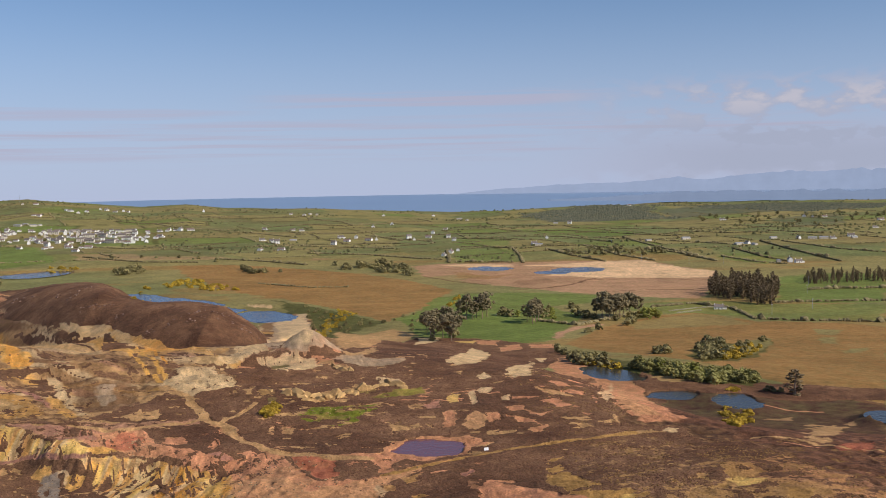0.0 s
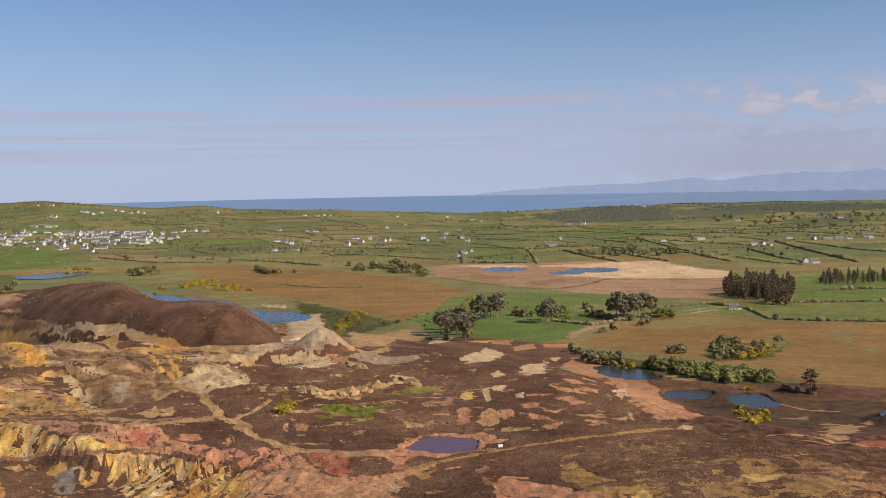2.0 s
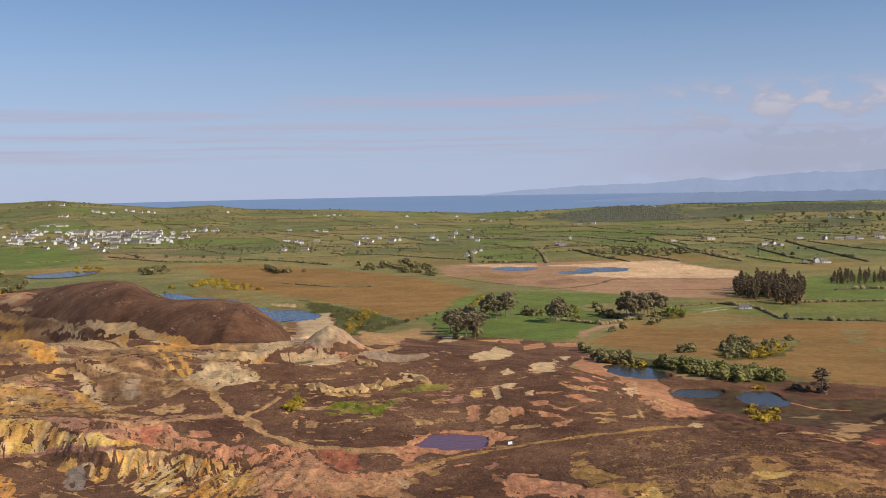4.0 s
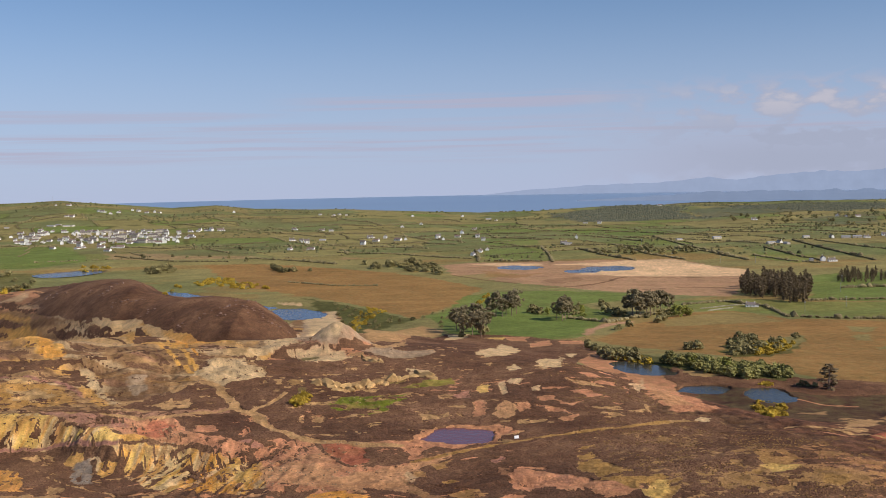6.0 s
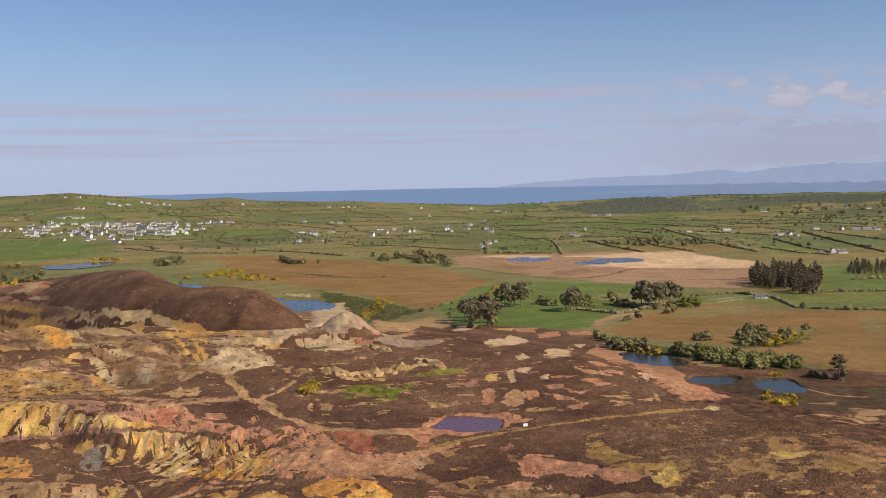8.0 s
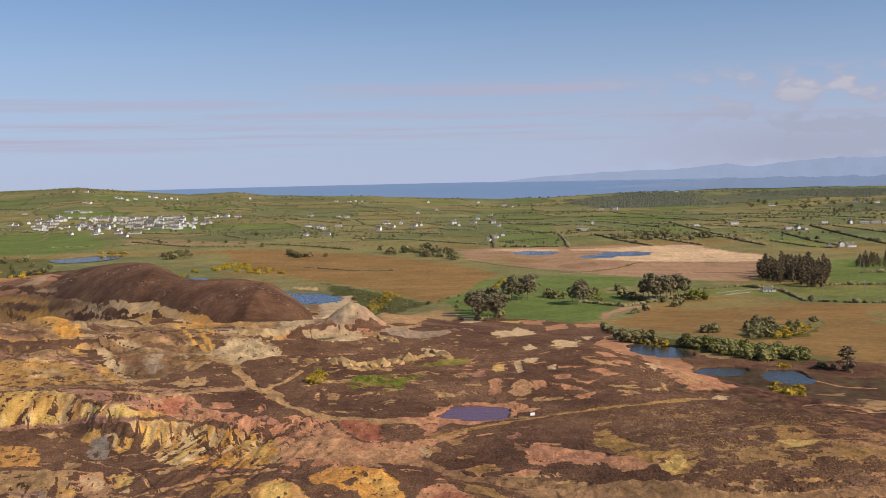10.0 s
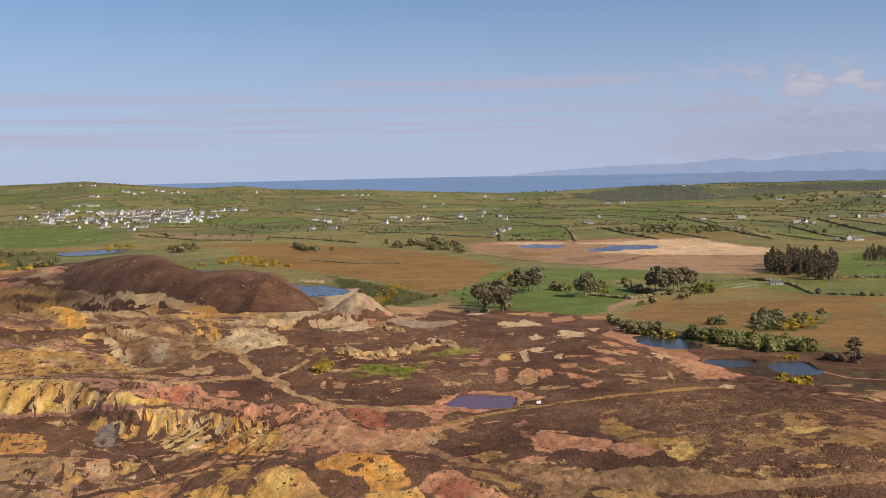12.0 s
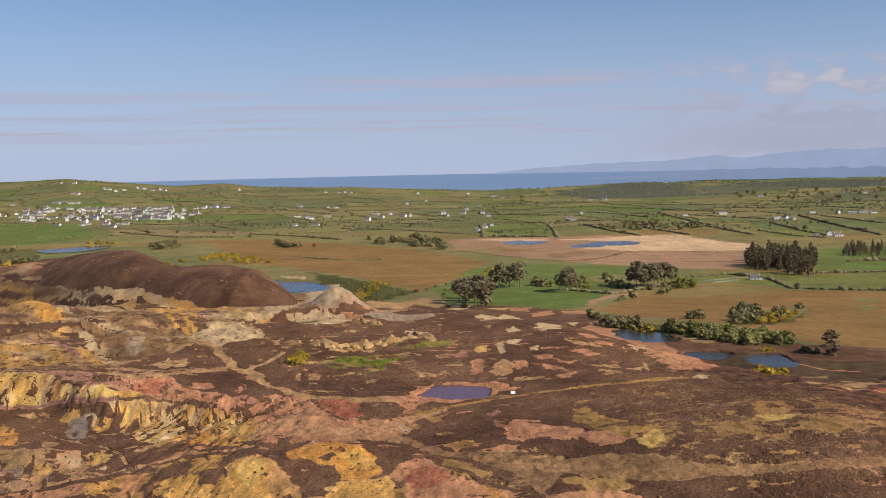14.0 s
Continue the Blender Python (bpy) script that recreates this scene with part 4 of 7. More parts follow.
region("ochre", 1, (-113.6, 301.8), (-109.0, 300.9), (-106.9, 298.3), (-108.1, 290.1))
region("stone", 0.6, (-113.9, 283.2), (-109.8, 283.2), (-109.0, 279.5), (-112.4, 280.0))
gully("yellow", 1, (-110.7, 306.1), (-100.4, 306.2), (-85.7, 302.8), (-80.8, 297.1), (-81.2, 290.9), (-78.7, 267.9), (-81.5, 263.7), (-89.5, 272.2), (-100.0, 290.1), (-107.5, 301.5))
region("tan", 0.9, (-107.2, 306.1), (-85.8, 303.3), (-82.3, 299.7), (-92.4, 302.4), (-104.9, 304.3))
gully("orange", 1, (-79.0, 267.1), (-82.0, 298.6), (-74.3, 294.2), (-69.6, 275.8), (-67.6, 260.1), (-72.2, 259.9))
gully("ochre", 1, (-76.9, 296.1), (-62.5, 289.0), (-55.2, 269.2), (-53.6, 251.2), (-57.6, 252.4), (-62.5, 254.8), (-68.5, 260.2))
region("yellow", 0.6, (-71.1, 291.1), (-62.0, 279.8), (-59.2, 261.6), (-64.3, 269.4))
region("pink", 0.8, (-58.2, 283.8), (-49.2, 282.3), (-43.6, 250.4), (-51.2, 250.0), (-57.0, 267.3))
ragged("heath", 1, (-76.6, 272.9), (-71.6, 265.6), (-67.1, 258.2), (-69.6, 255.5), (-77.5, 257.9), (-78.0, 267.1))
ragged("heath", 1, (-64.0, 256.1), (-58.3, 256.6), (-54.8, 257.2), (-52.3, 248.9), (-58.5, 251.2))
ragged("heath", 1, (-50.3, 258.4), (-46.2, 261.1), (-44.1, 250.7), (-47.8, 250.4))
region("orange", 0.8, (-156.2, 306.4), (-136.0, 300.2), (-125.2, 278.5), (-140.6, 275.5))
ragged("heath", 0.9, (-124.0, 276.9), (-113.3, 263.3), (-111.9, 256.4), (-117.6, 259.6))
region("tan", 0.9, (-113.5, 260.2), (-121.6, 284.1), (-115.5, 281.1), (-108.6, 260.9), (-110.1, 255.6))
track("tan", 1, (-126.1, 294.8), (-116.3, 285.1), (-109.0, 278.8), (-97.5, 268.9), (-90.0, 258.1), (-84.0, 247.0))
region("track", 1, (-104.8, 249.7), (-106.5, 258.9), (-103.1, 264.6), (-95.5, 250.4), (-93.0, 241.2), (-98.4, 241.0))
region("cream", 0.7, (-105.6, 257.0), (-102.6, 262.4), (-97.3, 252.4), (-100.3, 249.1))
region("cream", 1, (-91.7, 244.4), (-90.3, 249.7), (-88.7, 242.8))
region("ochre", 0.8, (-99.6, 258.4), (-100.1, 265.6), (-94.1, 257.4), (-92.4, 247.0))
waste("stone", 1, (-128.3, 251.3), (-117.7, 256.3), (-109.3, 257.2), (-103.5, 247.3), (-99.0, 232.6), (-114.8, 224.5))
region("ochre", 0.6, (-113.7, 250.6), (-111.5, 255.5), (-105.7, 252.0), (-102.9, 238.6), (-107.0, 238.7))
region("grey", 0.6, (-115.9, 250.7), (-114.5, 254.1), (-108.8, 246.0), (-110.5, 242.0))
region("pink", 1, (-114.4, 223.7), (-99.8, 228.4), (-88.7, 233.4), (-77.7, 236.2), (-75.4, 231.0), (-87.2, 225.9), (-94.0, 220.7), (-112.4, 219.8))
region("ochre", 0.9, (-83.0, 225.0), (-76.1, 231.2), (-75.2, 237.5), (-74.0, 246.1), (-65.6, 246.0), (-60.1, 247.3), (-57.5, 228.0), (-54.1, 222.7), (-52.0, 224.6), (-50.7, 208.2), (-79.6, 215.7))
track("pink", 2, (-74.0, 241.6), (-72.3, 229.7), (-71.8, 220.1))
ragged("heath", 1, (-87.6, 232.2), (-81.1, 226.9), (-73.2, 226.3), (-72.6, 216.7), (-79.7, 222.9))
region("heath", 1, (-74.4, 240.8), (-68.6, 246.9), (-65.3, 231.0), (-70.8, 228.8), (-70.6, 219.1), (-73.8, 224.3))
region("heath", 1, (-62.8, 230.7), (-54.9, 224.9), (-56.6, 221.5), (-60.4, 221.9), (-61.8, 213.6), (-66.4, 221.0))
region("orange", 0.7, (-69.5, 247.5), (-67.7, 248.5), (-66.7, 242.6))
region("ochre", 1, (-89.0, 230.8), (-83.0, 236.0), (-75.9, 239.0), (-73.4, 227.8), (-80.6, 227.3), (-85.2, 220.8))
region("tan", 1, (-139.1, 272.5), (-122.9, 274.4), (-111.9, 260.1), (-109.2, 250.2), (-126.4, 247.5))
region("yellow", 0.8, (-99.4, 263.7), (-93.4, 260.6), (-90.2, 250.7), (-93.6, 249.3))
region("ochre", 0.9, (-68.8, 228.9), (-62.7, 228.0), (-60.0, 221.2), (-61.4, 212.0), (-66.0, 215.3))
region("pink", 0.8, (-82.3, 236.1), (-76.6, 237.8), (-74.1, 225.1), (-77.4, 218.0), (-79.8, 219.5))
region("track", 0.8, (-60.8, 281.1), (-49.6, 280.3), (-41.9, 271.2), (-34.6, 261.7), (-39.1, 252.8), (-48.3, 256.7), (-55.4, 263.1))
track("track", 2.6, (-103.5, 230.8), (-91.6, 237.5), (-84.4, 241.9), (-76.2, 248.9), (-73.4, 253.7), (-61.2, 250.7), (-54.5, 250.2))
region("ochre", 1, (-56.5, 227.4), (-52.9, 233.3), (-50.8, 238.4), (-45.8, 230.5), (-39.0, 222.1), (-33.7, 203.1), (-51.5, 208.2), (-52.5, 221.2))
region("yellow", 0.8, (-52.5, 225.9), (-50.9, 235.7), (-46.9, 230.7), (-46.9, 220.1), (-49.1, 215.9))
region("track", 0.6, (-47.1, 230.4), (-39.2, 222.1), (-34.9, 206.9), (-42.8, 208.8), (-43.7, 219.5))
region("orange", 1, (-43.8, 247.6), (-33.0, 249.5), (-26.0, 237.3), (-22.9, 234.3), (-19.9, 230.4), (-18.9, 223.9), (-21.6, 219.0), (-28.7, 216.9), (-30.3, 224.4), (-35.0, 226.9), (-38.0, 229.6), (-42.9, 230.4))
region("yellow", 0.5, (-30.5, 231.4), (-25.6, 233.3), (-21.8, 227.0), (-24.6, 223.7))
region("heath", 1, (-53.9, 249.6), (-46.9, 249.5), (-41.2, 250.2), (-44.1, 234.7), (-39.5, 225.0), (-33.9, 213.1), (-36.5, 213.2), (-42.2, 224.8), (-48.3, 236.1))
region("heath", 1, (-28.3, 252.3), (-20.4, 247.5), (-12.3, 240.4), (-13.3, 234.8), (-17.6, 230.1), (-18.2, 221.3), (-19.5, 219.8), (-22.9, 232.4), (-25.7, 234.6))
region("heath", 1, (-42.5, 226.5), (-31.2, 226.9), (-28.8, 219.9), (-32.8, 212.3), (-35.3, 213.0), (-38.8, 219.5))
ragged("heath", 1, (-35.4, 229.3), (-32.0, 232.7), (-30.5, 231.1), (-32.6, 228.0))
region("ochre", 1, (-28.7, 217.3), (-21.6, 218.3), (-18.1, 220.2), (-16.1, 213.6), (-12.8, 199.4), (-31.3, 202.8), (-29.6, 213.1))
region("pink", 1, (-18.1, 220.2), (-16.7, 227.8), (-11.4, 232.6), (-4.6, 219.7), (-0.9, 213.8), (7.1, 205.3), (12.1, 194.2), (-12.8, 199.4), (-14.9, 213.3))
region("red", 0.9, (-15.3, 219.4), (-11.7, 226.7), (-7.2, 223.2), (-4.5, 216.3), (-9.1, 210.6), (-13.2, 210.8))
region("orange", 0.6, (2.6, 209.1), (4.9, 208.7), (6.9, 198.7), (3.0, 199.7))
ragged("heath", 1, (-16.3, 213.6), (-14.7, 217.8), (-14.2, 209.6), (-15.3, 206.7))
region("straw", 0.9, (-15.9, 211.3), (-14.0, 213.8), (-12.8, 199.4), (-15.2, 199.7))
region("dirt", 1, (-19.9, 259.1), (-13.5, 247.1), (-5.1, 236.6), (7.8, 230.1), (19.8, 222.5), (31.7, 220.6), (42.2, 212.9), (52.7, 208.2), (82.4, 207.4), (84.0, 202.6), (51.5, 203.4), (40.3, 202.7), (29.7, 206.1), (18.9, 212.2), (13.5, 200.1), (7.4, 217.4), (-2.4, 230.9), (-10.2, 235.1), (-16.0, 244.0))
region("track", 0.4, (-7.7, 237.0), (7.7, 226.4), (19.5, 218.7), (30.6, 212.2), (19.1, 213.7), (7.5, 220.7), (-2.4, 230.9))
region("straw", 1, (-8.2, 232.9), (-1.1, 226.3), (5.0, 214.0), (9.8, 203.6), (7.1, 204.7), (0.2, 213.7), (-5.9, 222.9))
track("heath", 1.8, (-6.0, 224.5), (-1.0, 217.8), (4.9, 209.4), (9.8, 202.2))
region("heath", 1, (-18.6, 263.9), (-9.1, 275.3), (-6.1, 277.9), (1.6, 283.5), (11.0, 288.1), (19.2, 293.5), (25.6, 292.8), (31.0, 280.4), (29.6, 270.1), (22.8, 258.9), (8.8, 266.5), (7.1, 257.4), (7.4, 240.0), (2.8, 236.2), (-2.5, 241.3), (-10.6, 243.7), (-14.5, 251.5))
ragged("straw", 1, (-10.0, 254.5), (-4.2, 259.0), (-1.0, 247.3), (-5.3, 244.7))
region("cream", 0.8, (-20.0, 263.3), (-18.2, 265.4), (-15.0, 258.6), (-16.5, 254.3))
region("straw", 0.8, (-18.1, 265.4), (-13.8, 265.1), (-13.5, 259.6), (-15.7, 259.8))
region("straw", 0.9, (-13.4, 271.4), (-7.6, 275.9), (-8.3, 269.0), (-11.6, 265.2))
ragged("mauve", 1, (2.3, 272.6), (6.1, 276.6), (6.8, 273.7), (4.5, 268.2))
ragged("heath_pale", 0.8, (4.5, 268.2), (7.4, 266.5), (7.4, 257.2), (5.2, 260.2))
ragged("straw", 0.8, (-8.0, 245.8), (0.1, 247.6), (3.1, 239.5), (-1.1, 235.7), (-6.4, 239.0))
region("pink", 1, (7.5, 256.0), (9.5, 266.4), (16.0, 264.8), (22.3, 252.8), (29.2, 240.5), (33.9, 236.9), (36.8, 232.8), (33.8, 227.2), (27.6, 227.1), (25.8, 233.3), (20.7, 233.4), (16.2, 243.5), (10.7, 239.9), (8.2, 245.2))
tongue("heath", 1, (10.0, 239.5), (16.1, 241.9), (20.7, 233.4), (25.6, 236.3), (25.3, 226.2), (17.7, 227.3), (10.4, 232.5))
region("heath", 1, (10.2, 264.4), (22.2, 251.9), (29.2, 240.9), (34.1, 238.1), (29.6, 244.0), (22.8, 258.9))
ragged("straw", 1, (25.1, 277.5), (31.5, 287.9), (32.2, 266.9), (36.4, 245.4), (41.0, 240.8), (47.1, 235.2), (42.6, 221.0), (36.6, 221.2), (35.6, 229.1), (29.2, 240.5), (25.6, 258.9))
region("yellow", 0.8, (37.0, 233.2), (42.5, 237.9), (43.5, 231.5), (38.2, 220.1), (36.3, 225.4))
region("yellow", 0.8, (66.0, 241.6), (70.6, 244.3), (73.6, 240.3), (71.3, 235.3), (66.1, 234.8))
ragged("straw", 0.8, (75.5, 230.7), (82.5, 229.6), (79.7, 224.9), (74.7, 224.4))
ragged("straw", 0.9, (61.1, 214.5), (70.1, 213.5), (68.4, 212.0), (61.7, 212.5))
ragged("straw", 0.7, (67.0, 261.6), (79.3, 260.3), (80.2, 241.4), (67.8, 243.7))
ragged("yellow", 0.6, (5.3, 233.4), (17.9, 229.7), (20.2, 227.0), (7.8, 229.8))
ragged("straw", 0.8, (17.6, 209.7), (25.6, 209.1), (33.4, 201.1), (26.5, 198.6), (19.2, 202.4))
region("pink", 0.8, (13.5, 200.1), (24.8, 202.8), (32.9, 197.5), (32.3, 193.7), (13.3, 195.5))
old_workings()
track("tan", 4, (-109.4, 395.5), (-92.8, 369.0), (-81.3, 345.7), (-72.8, 333.3), (-62.7, 315.1), (-54.6, 304.2), (-46.3, 299.3), (-32.3, 292.7), (-22.3, 289.2))
track("tan", 2.6, (-80.8, 343.8), (-88.5, 340.2), (-98.3, 334.8), (-108.1, 330.4), (-123.4, 336.9))
track("tan", 2, (-75.1, 339.6), (-70.7, 345.9), (-68.2, 363.4))
track("straw", 2.6, (-18.1, 274.4), (-9.2, 279.7), (1.6, 286.1), (11.2, 293.0), (19.5, 297.4), (29.5, 300.9), (41.5, 304.8), (54.5, 313.3), (63.3, 315.1))
region("cream", 0.9, (65.7, 316.8), (69.9, 322.0), (72.5, 319.6), (69.4, 313.3))
region("tan", 0.9, (58.2, 315.2), (63.9, 318.3), (63.6, 315.1), (58.6, 312.9))
region("tan", 0.8, (112.3, 365.0), (125.6, 369.7), (122.2, 362.3))
ragged("tan", 0.9, (104.2, 300.9), (126.1, 354.2), (142.2, 361.4), (140.2, 355.3), (109.2, 296.7))
region("woodland", 0.8, (424.9, 2060.0), (526.6, 2163.0), (714.5, 2411.3), (889.9, 2312.1), (750.8, 1949.3), (626.9, 1940.8), (512.6, 1897.7), (406.6, 1828.4))
region("sand", 1, (-141.5, 739.8), (-132.3, 734.3), (-120.9, 726.4), (-121.9, 720.2), (-135.3, 728.6))
region("woodland", 0.6, (537.2, 1748.3), (629.6, 1801.5), (711.6, 1847.2), (617.9, 1602.7), (532.5, 1570.0))
track("pink", 1, (115.1, 385.1), (125.9, 380.7), (138.7, 378.1))
track("pink", 1.5, (98.2, 297.3), (105.1, 290.3))
region("red", 0.8, (109.5, 289.5), (124.4, 299.6), (118.3, 281.4), (107.4, 280.1))
track("tan", 1.5, (92.0, 308.0), (102.9, 301.6), (110.4, 287.9), (119.0, 279.6))
track("heath_pale", 4, (52, 805), (83, 818), (104, 842), (129, 890))
track("heath_pale", 2.5, (128, 880), (176, 886), (222, 865))
track("heath_pale", 2.5, (117, 781), (157, 793), (189, 786))
track("heath_pale", 3, (-18, 920), (9, 875), (36, 843))
region("moor", 0.7, (10, 959), (39, 916), (65, 928), (38, 890), (10, 905))
region("heath_pale", 0.5, (56, 872), (87, 893), (93, 862), (63, 838))
region("olive", 1, (206, 581), (222, 576), (211, 557), (201, 561))
region("olive", 1, (200, 550), (209, 553), (201, 532), (194, 533))
region("olive", 1, (199, 512), (211, 518), (204, 505), (195, 502))
region("moor", 0.6, (-185, 862), (-136, 864), (-122, 831), (-162, 831))
def build_ground():
    # the hill keeps its heather; every cover is mottled
    GC[:, 3] = np.maximum(GC[:, 3], (GX < -88) * smooth(-268, -240, GX + 6 * fbm(GX, GY, 12, 3, 112)) * smooth(-1, 1.5, hill_back(GX, GY) - np.interp(GX, (-160, -110), (27, 16)) + 1.5 * fbm(GX, GY, 14, 4, 113)))
    GC[:, :3] *= np.array((1.04, 0.985, 0.93))
    GC[:, :3] *= (1 + 0.26 * GM * (1 - GC[:, 3]) * fbm(GX + 0.3 * GY, GY * 0.25, 1.7, 4, 119))[:, None]
    GC[:, :3] *= (1 + 0.13 * fbm(GX, GY, 45, 5, 115) + 0.10 * fbm(GX * 0.5, GY, 9, 4, 117))[:, None]
    # heather stands a little above the bare soil, in uneven cushions
    near_by = 1 - smooth(420, 700, np.hypot(GX, GY))
    GZ[:] += GC[:, 3] * near_by * (0.3 + 0.2 * fbm(GX, GY, 2.2, 3, 91))
    GZ[:] += (1 - GC[:, 3]) * GM * near_by * 0.5 * (1 - np.abs(fbm(GX, GY, 8, 4, 93)) * 2)
    cols, rows = len(SPREAD), len(REACH)
    i = np.arange(rows - 1)[:, None] * cols + np.arange(cols - 1)[None, :]
    faces = np.stack([i, i + 1, i + 1 + cols, i + cols], -1).reshape(-1, 4)[:, ::-1]
    me = bpy.data.meshes.new("ground")
    me.vertices.add(len(GX))
    me.vertices.foreach_set("co", np.stack(set_out(GX, GY, GZ)[:3], 1).ravel().astype(np.float32))
    me.loops.add(faces.size)
    me.loops.foreach_set("vertex_index", faces.ravel().astype(np.int32))
    me.polygons.add(len(faces))
    me.polygons.foreach_set("loop_start", np.arange(0, faces.size, 4, dtype=np.int32))
    me.polygons.foreach_set("loop_total", np.full(len(faces), 4, np.int32))
    me.update(calc_edges=True)
    me.polygons.foreach_set("use_smooth", np.ones(len(faces), bool))
    layer = me.color_attributes.new("cover", "FLOAT_COLOR", "POINT")
    layer.data.foreach_set("color", GC.ravel().astype(np.float32))
    me.materials.append(LAND)
    ob = new("ground", me)
    return tagged(ob, "rolling ground of brown heath, coloured mine spoil and farmland", "ground", kind="structure")


build_ground()


def mesh_of(name, bm, material, smooth_faces=False):
    me = bpy.data.meshes.new(name)
    if smooth_faces:
        for f in bm.faces:
            f.smooth = True
    bm.to_mesh(me)
    bm.free()
    if material:
        me.materials.append(material)
    return me


def sheet(name, rim, level, material, label, category, kind="structure"):
    """A flat water surface inside a rim of (x, y) points."""
    bm = bmesh.new()
    bm.faces.new([bm.verts.new((x, y, level)) for x, y in rim])
    bmesh.ops.triangulate(bm, faces=bm.faces[:])
    return tagged(new(name, mesh_of(name, bm, material)), label, category, kind=kind)


def sea_sheet():
    """The sea all round the island, from under the coast out to the horizon; ahead it slopes up to fit the camera's
    view.
    """
    bm = bmesh.new()
    rings = []
    for r in (2330, 2600, 2900, 3300, 3650, 4000, 4400, 4865):
        a = np.radians(np.arange(360))
        x, y, z, k = set_out(r * np.sin(a), r * np.cos(a), np.full(360, SEA))
        rings.append([bm.verts.new(p) for p in zip(x, y, z)])
    for inner, outer in zip(rings[:-1], rings[1:]):
        for k in range(360):
            bm.faces.new((inner[k], outer[k], outer[(k + 1) % 360], inner[(k + 1) % 360]))
    bmesh.ops.recalc_face_normals(bm, faces=bm.faces[:])
    tagged(new("sea", mesh_of("sea", bm, SEA_WATER, True)), "calm blue sea reaching out to the hazy horizon", "sea", kind="structure")


def ellipse_rim(cx, cy, rx, ry, turn, n=72):
    c, s = math.cos(radians(turn)), math.sin(radians(turn))
    pts = []
    for k in range(n):
        a = 2 * math.pi * k / n
        u, v = rx * 1.22 * math.cos(a), ry * 1.22 * math.sin(a)
        pts.append((cx + u * c - v * s, cy + u * s + v * c))
    return pts


sea_sheet()
for kind_name, cx, cy, rx, ry, turn, level in WATERS:
    purple = kind_name == "mine_pond"
    mx, my, mz, k = set_out(cx, cy, level)
    rim = [(mx + k * (x - cx), my + k * (y - cy)) for x, y in ellipse_rim(cx, cy, rx, ry, turn)]
    sheet("pond" if "pond" in kind_name or "pool" in kind_name else "lake", rim, mz,
          PURPLE_WATER if purple else (POND_WATER if level > 12 else LAKE_WATER),
          "still purple pond with pink mud banks in the heath" if purple else "still dark blue pond with low grassy banks", "pond")


# backdrop heights of the mountains across the bay, by bearing, fitted to the camera's view
PEAK_BEARING = (0.0, 0.05, 0.12, 0.17, 0.20, 0.225, 0.252, 0.29, 0.335, 0.36, 0.40, 0.425, 0.60, 0.9)
PEAK_HEIGHT = (-4, 20, 38, 42, 52, 63, 50, 70, 85, 76, 90, 84, 95, 80)


def far_hills():
    """Backdrop ridges across the bay, haze painted as a glow: mountains past the sea's edge, and a low nearer shore."""
    def ridge(name, r0, first, last_one, crest, colour, rough, label):
        bm = bmesh.new()
        last = None
        for k in range(620):
            b = first + (last_one - first) * k / 619
            a = math.atan(b)
            h = crest(b) * (1 + rough * noise.fractal(Vector((b * 60, r0, 0)), 0.9, 2.1, 6))
            col = []
            for f, dr in ((-0.3, -14), (0.55, 0), (1.0, 12), (0.3, 40)):
                col.append(bm.verts.new(((r0 + dr) * math.sin(a), (r0 + dr) * math.cos(a), h * f)))
            if last:
                for p in range(3):
                    bm.faces.new((last[p], col[p], col[p + 1], last[p + 1]))
            last = col
        me = bpy.data.meshes.new(name)
        bm.to_mesh(me)
        bm.free()
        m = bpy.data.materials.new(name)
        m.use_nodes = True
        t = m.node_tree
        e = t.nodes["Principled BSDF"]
        # near-black base: the hazy blue is emission, not lit surface
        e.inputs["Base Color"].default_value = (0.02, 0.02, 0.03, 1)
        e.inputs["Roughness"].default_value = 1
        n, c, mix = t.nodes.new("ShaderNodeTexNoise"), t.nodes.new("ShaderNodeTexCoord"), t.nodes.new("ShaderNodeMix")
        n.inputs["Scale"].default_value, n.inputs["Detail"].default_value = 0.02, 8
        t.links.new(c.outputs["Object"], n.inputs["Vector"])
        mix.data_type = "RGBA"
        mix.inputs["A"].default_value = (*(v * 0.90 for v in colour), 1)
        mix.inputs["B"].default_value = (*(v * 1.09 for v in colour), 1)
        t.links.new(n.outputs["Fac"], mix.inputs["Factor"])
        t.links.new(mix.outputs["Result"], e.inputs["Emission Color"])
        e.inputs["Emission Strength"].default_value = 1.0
        me.materials.append(m)
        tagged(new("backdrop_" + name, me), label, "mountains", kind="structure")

    ridge("mountains", 4800, 0.0, 0.9, lambda b: float(np.interp(b, PEAK_BEARING, PEAK_HEIGHT)), tone(147, 161, 189), 0.10, "pale blue mountain backdrop across the bay, its haze painted as a glow")
    ridge("far_shore", 3620, 0.10, 0.9, lambda b: 3 + 22 * float(smooth(0.10, 0.25, b)), tone(122, 138, 166), 0.26, "low wooded shore backdrop across the strait, its haze painted as a glow")


far_hills()


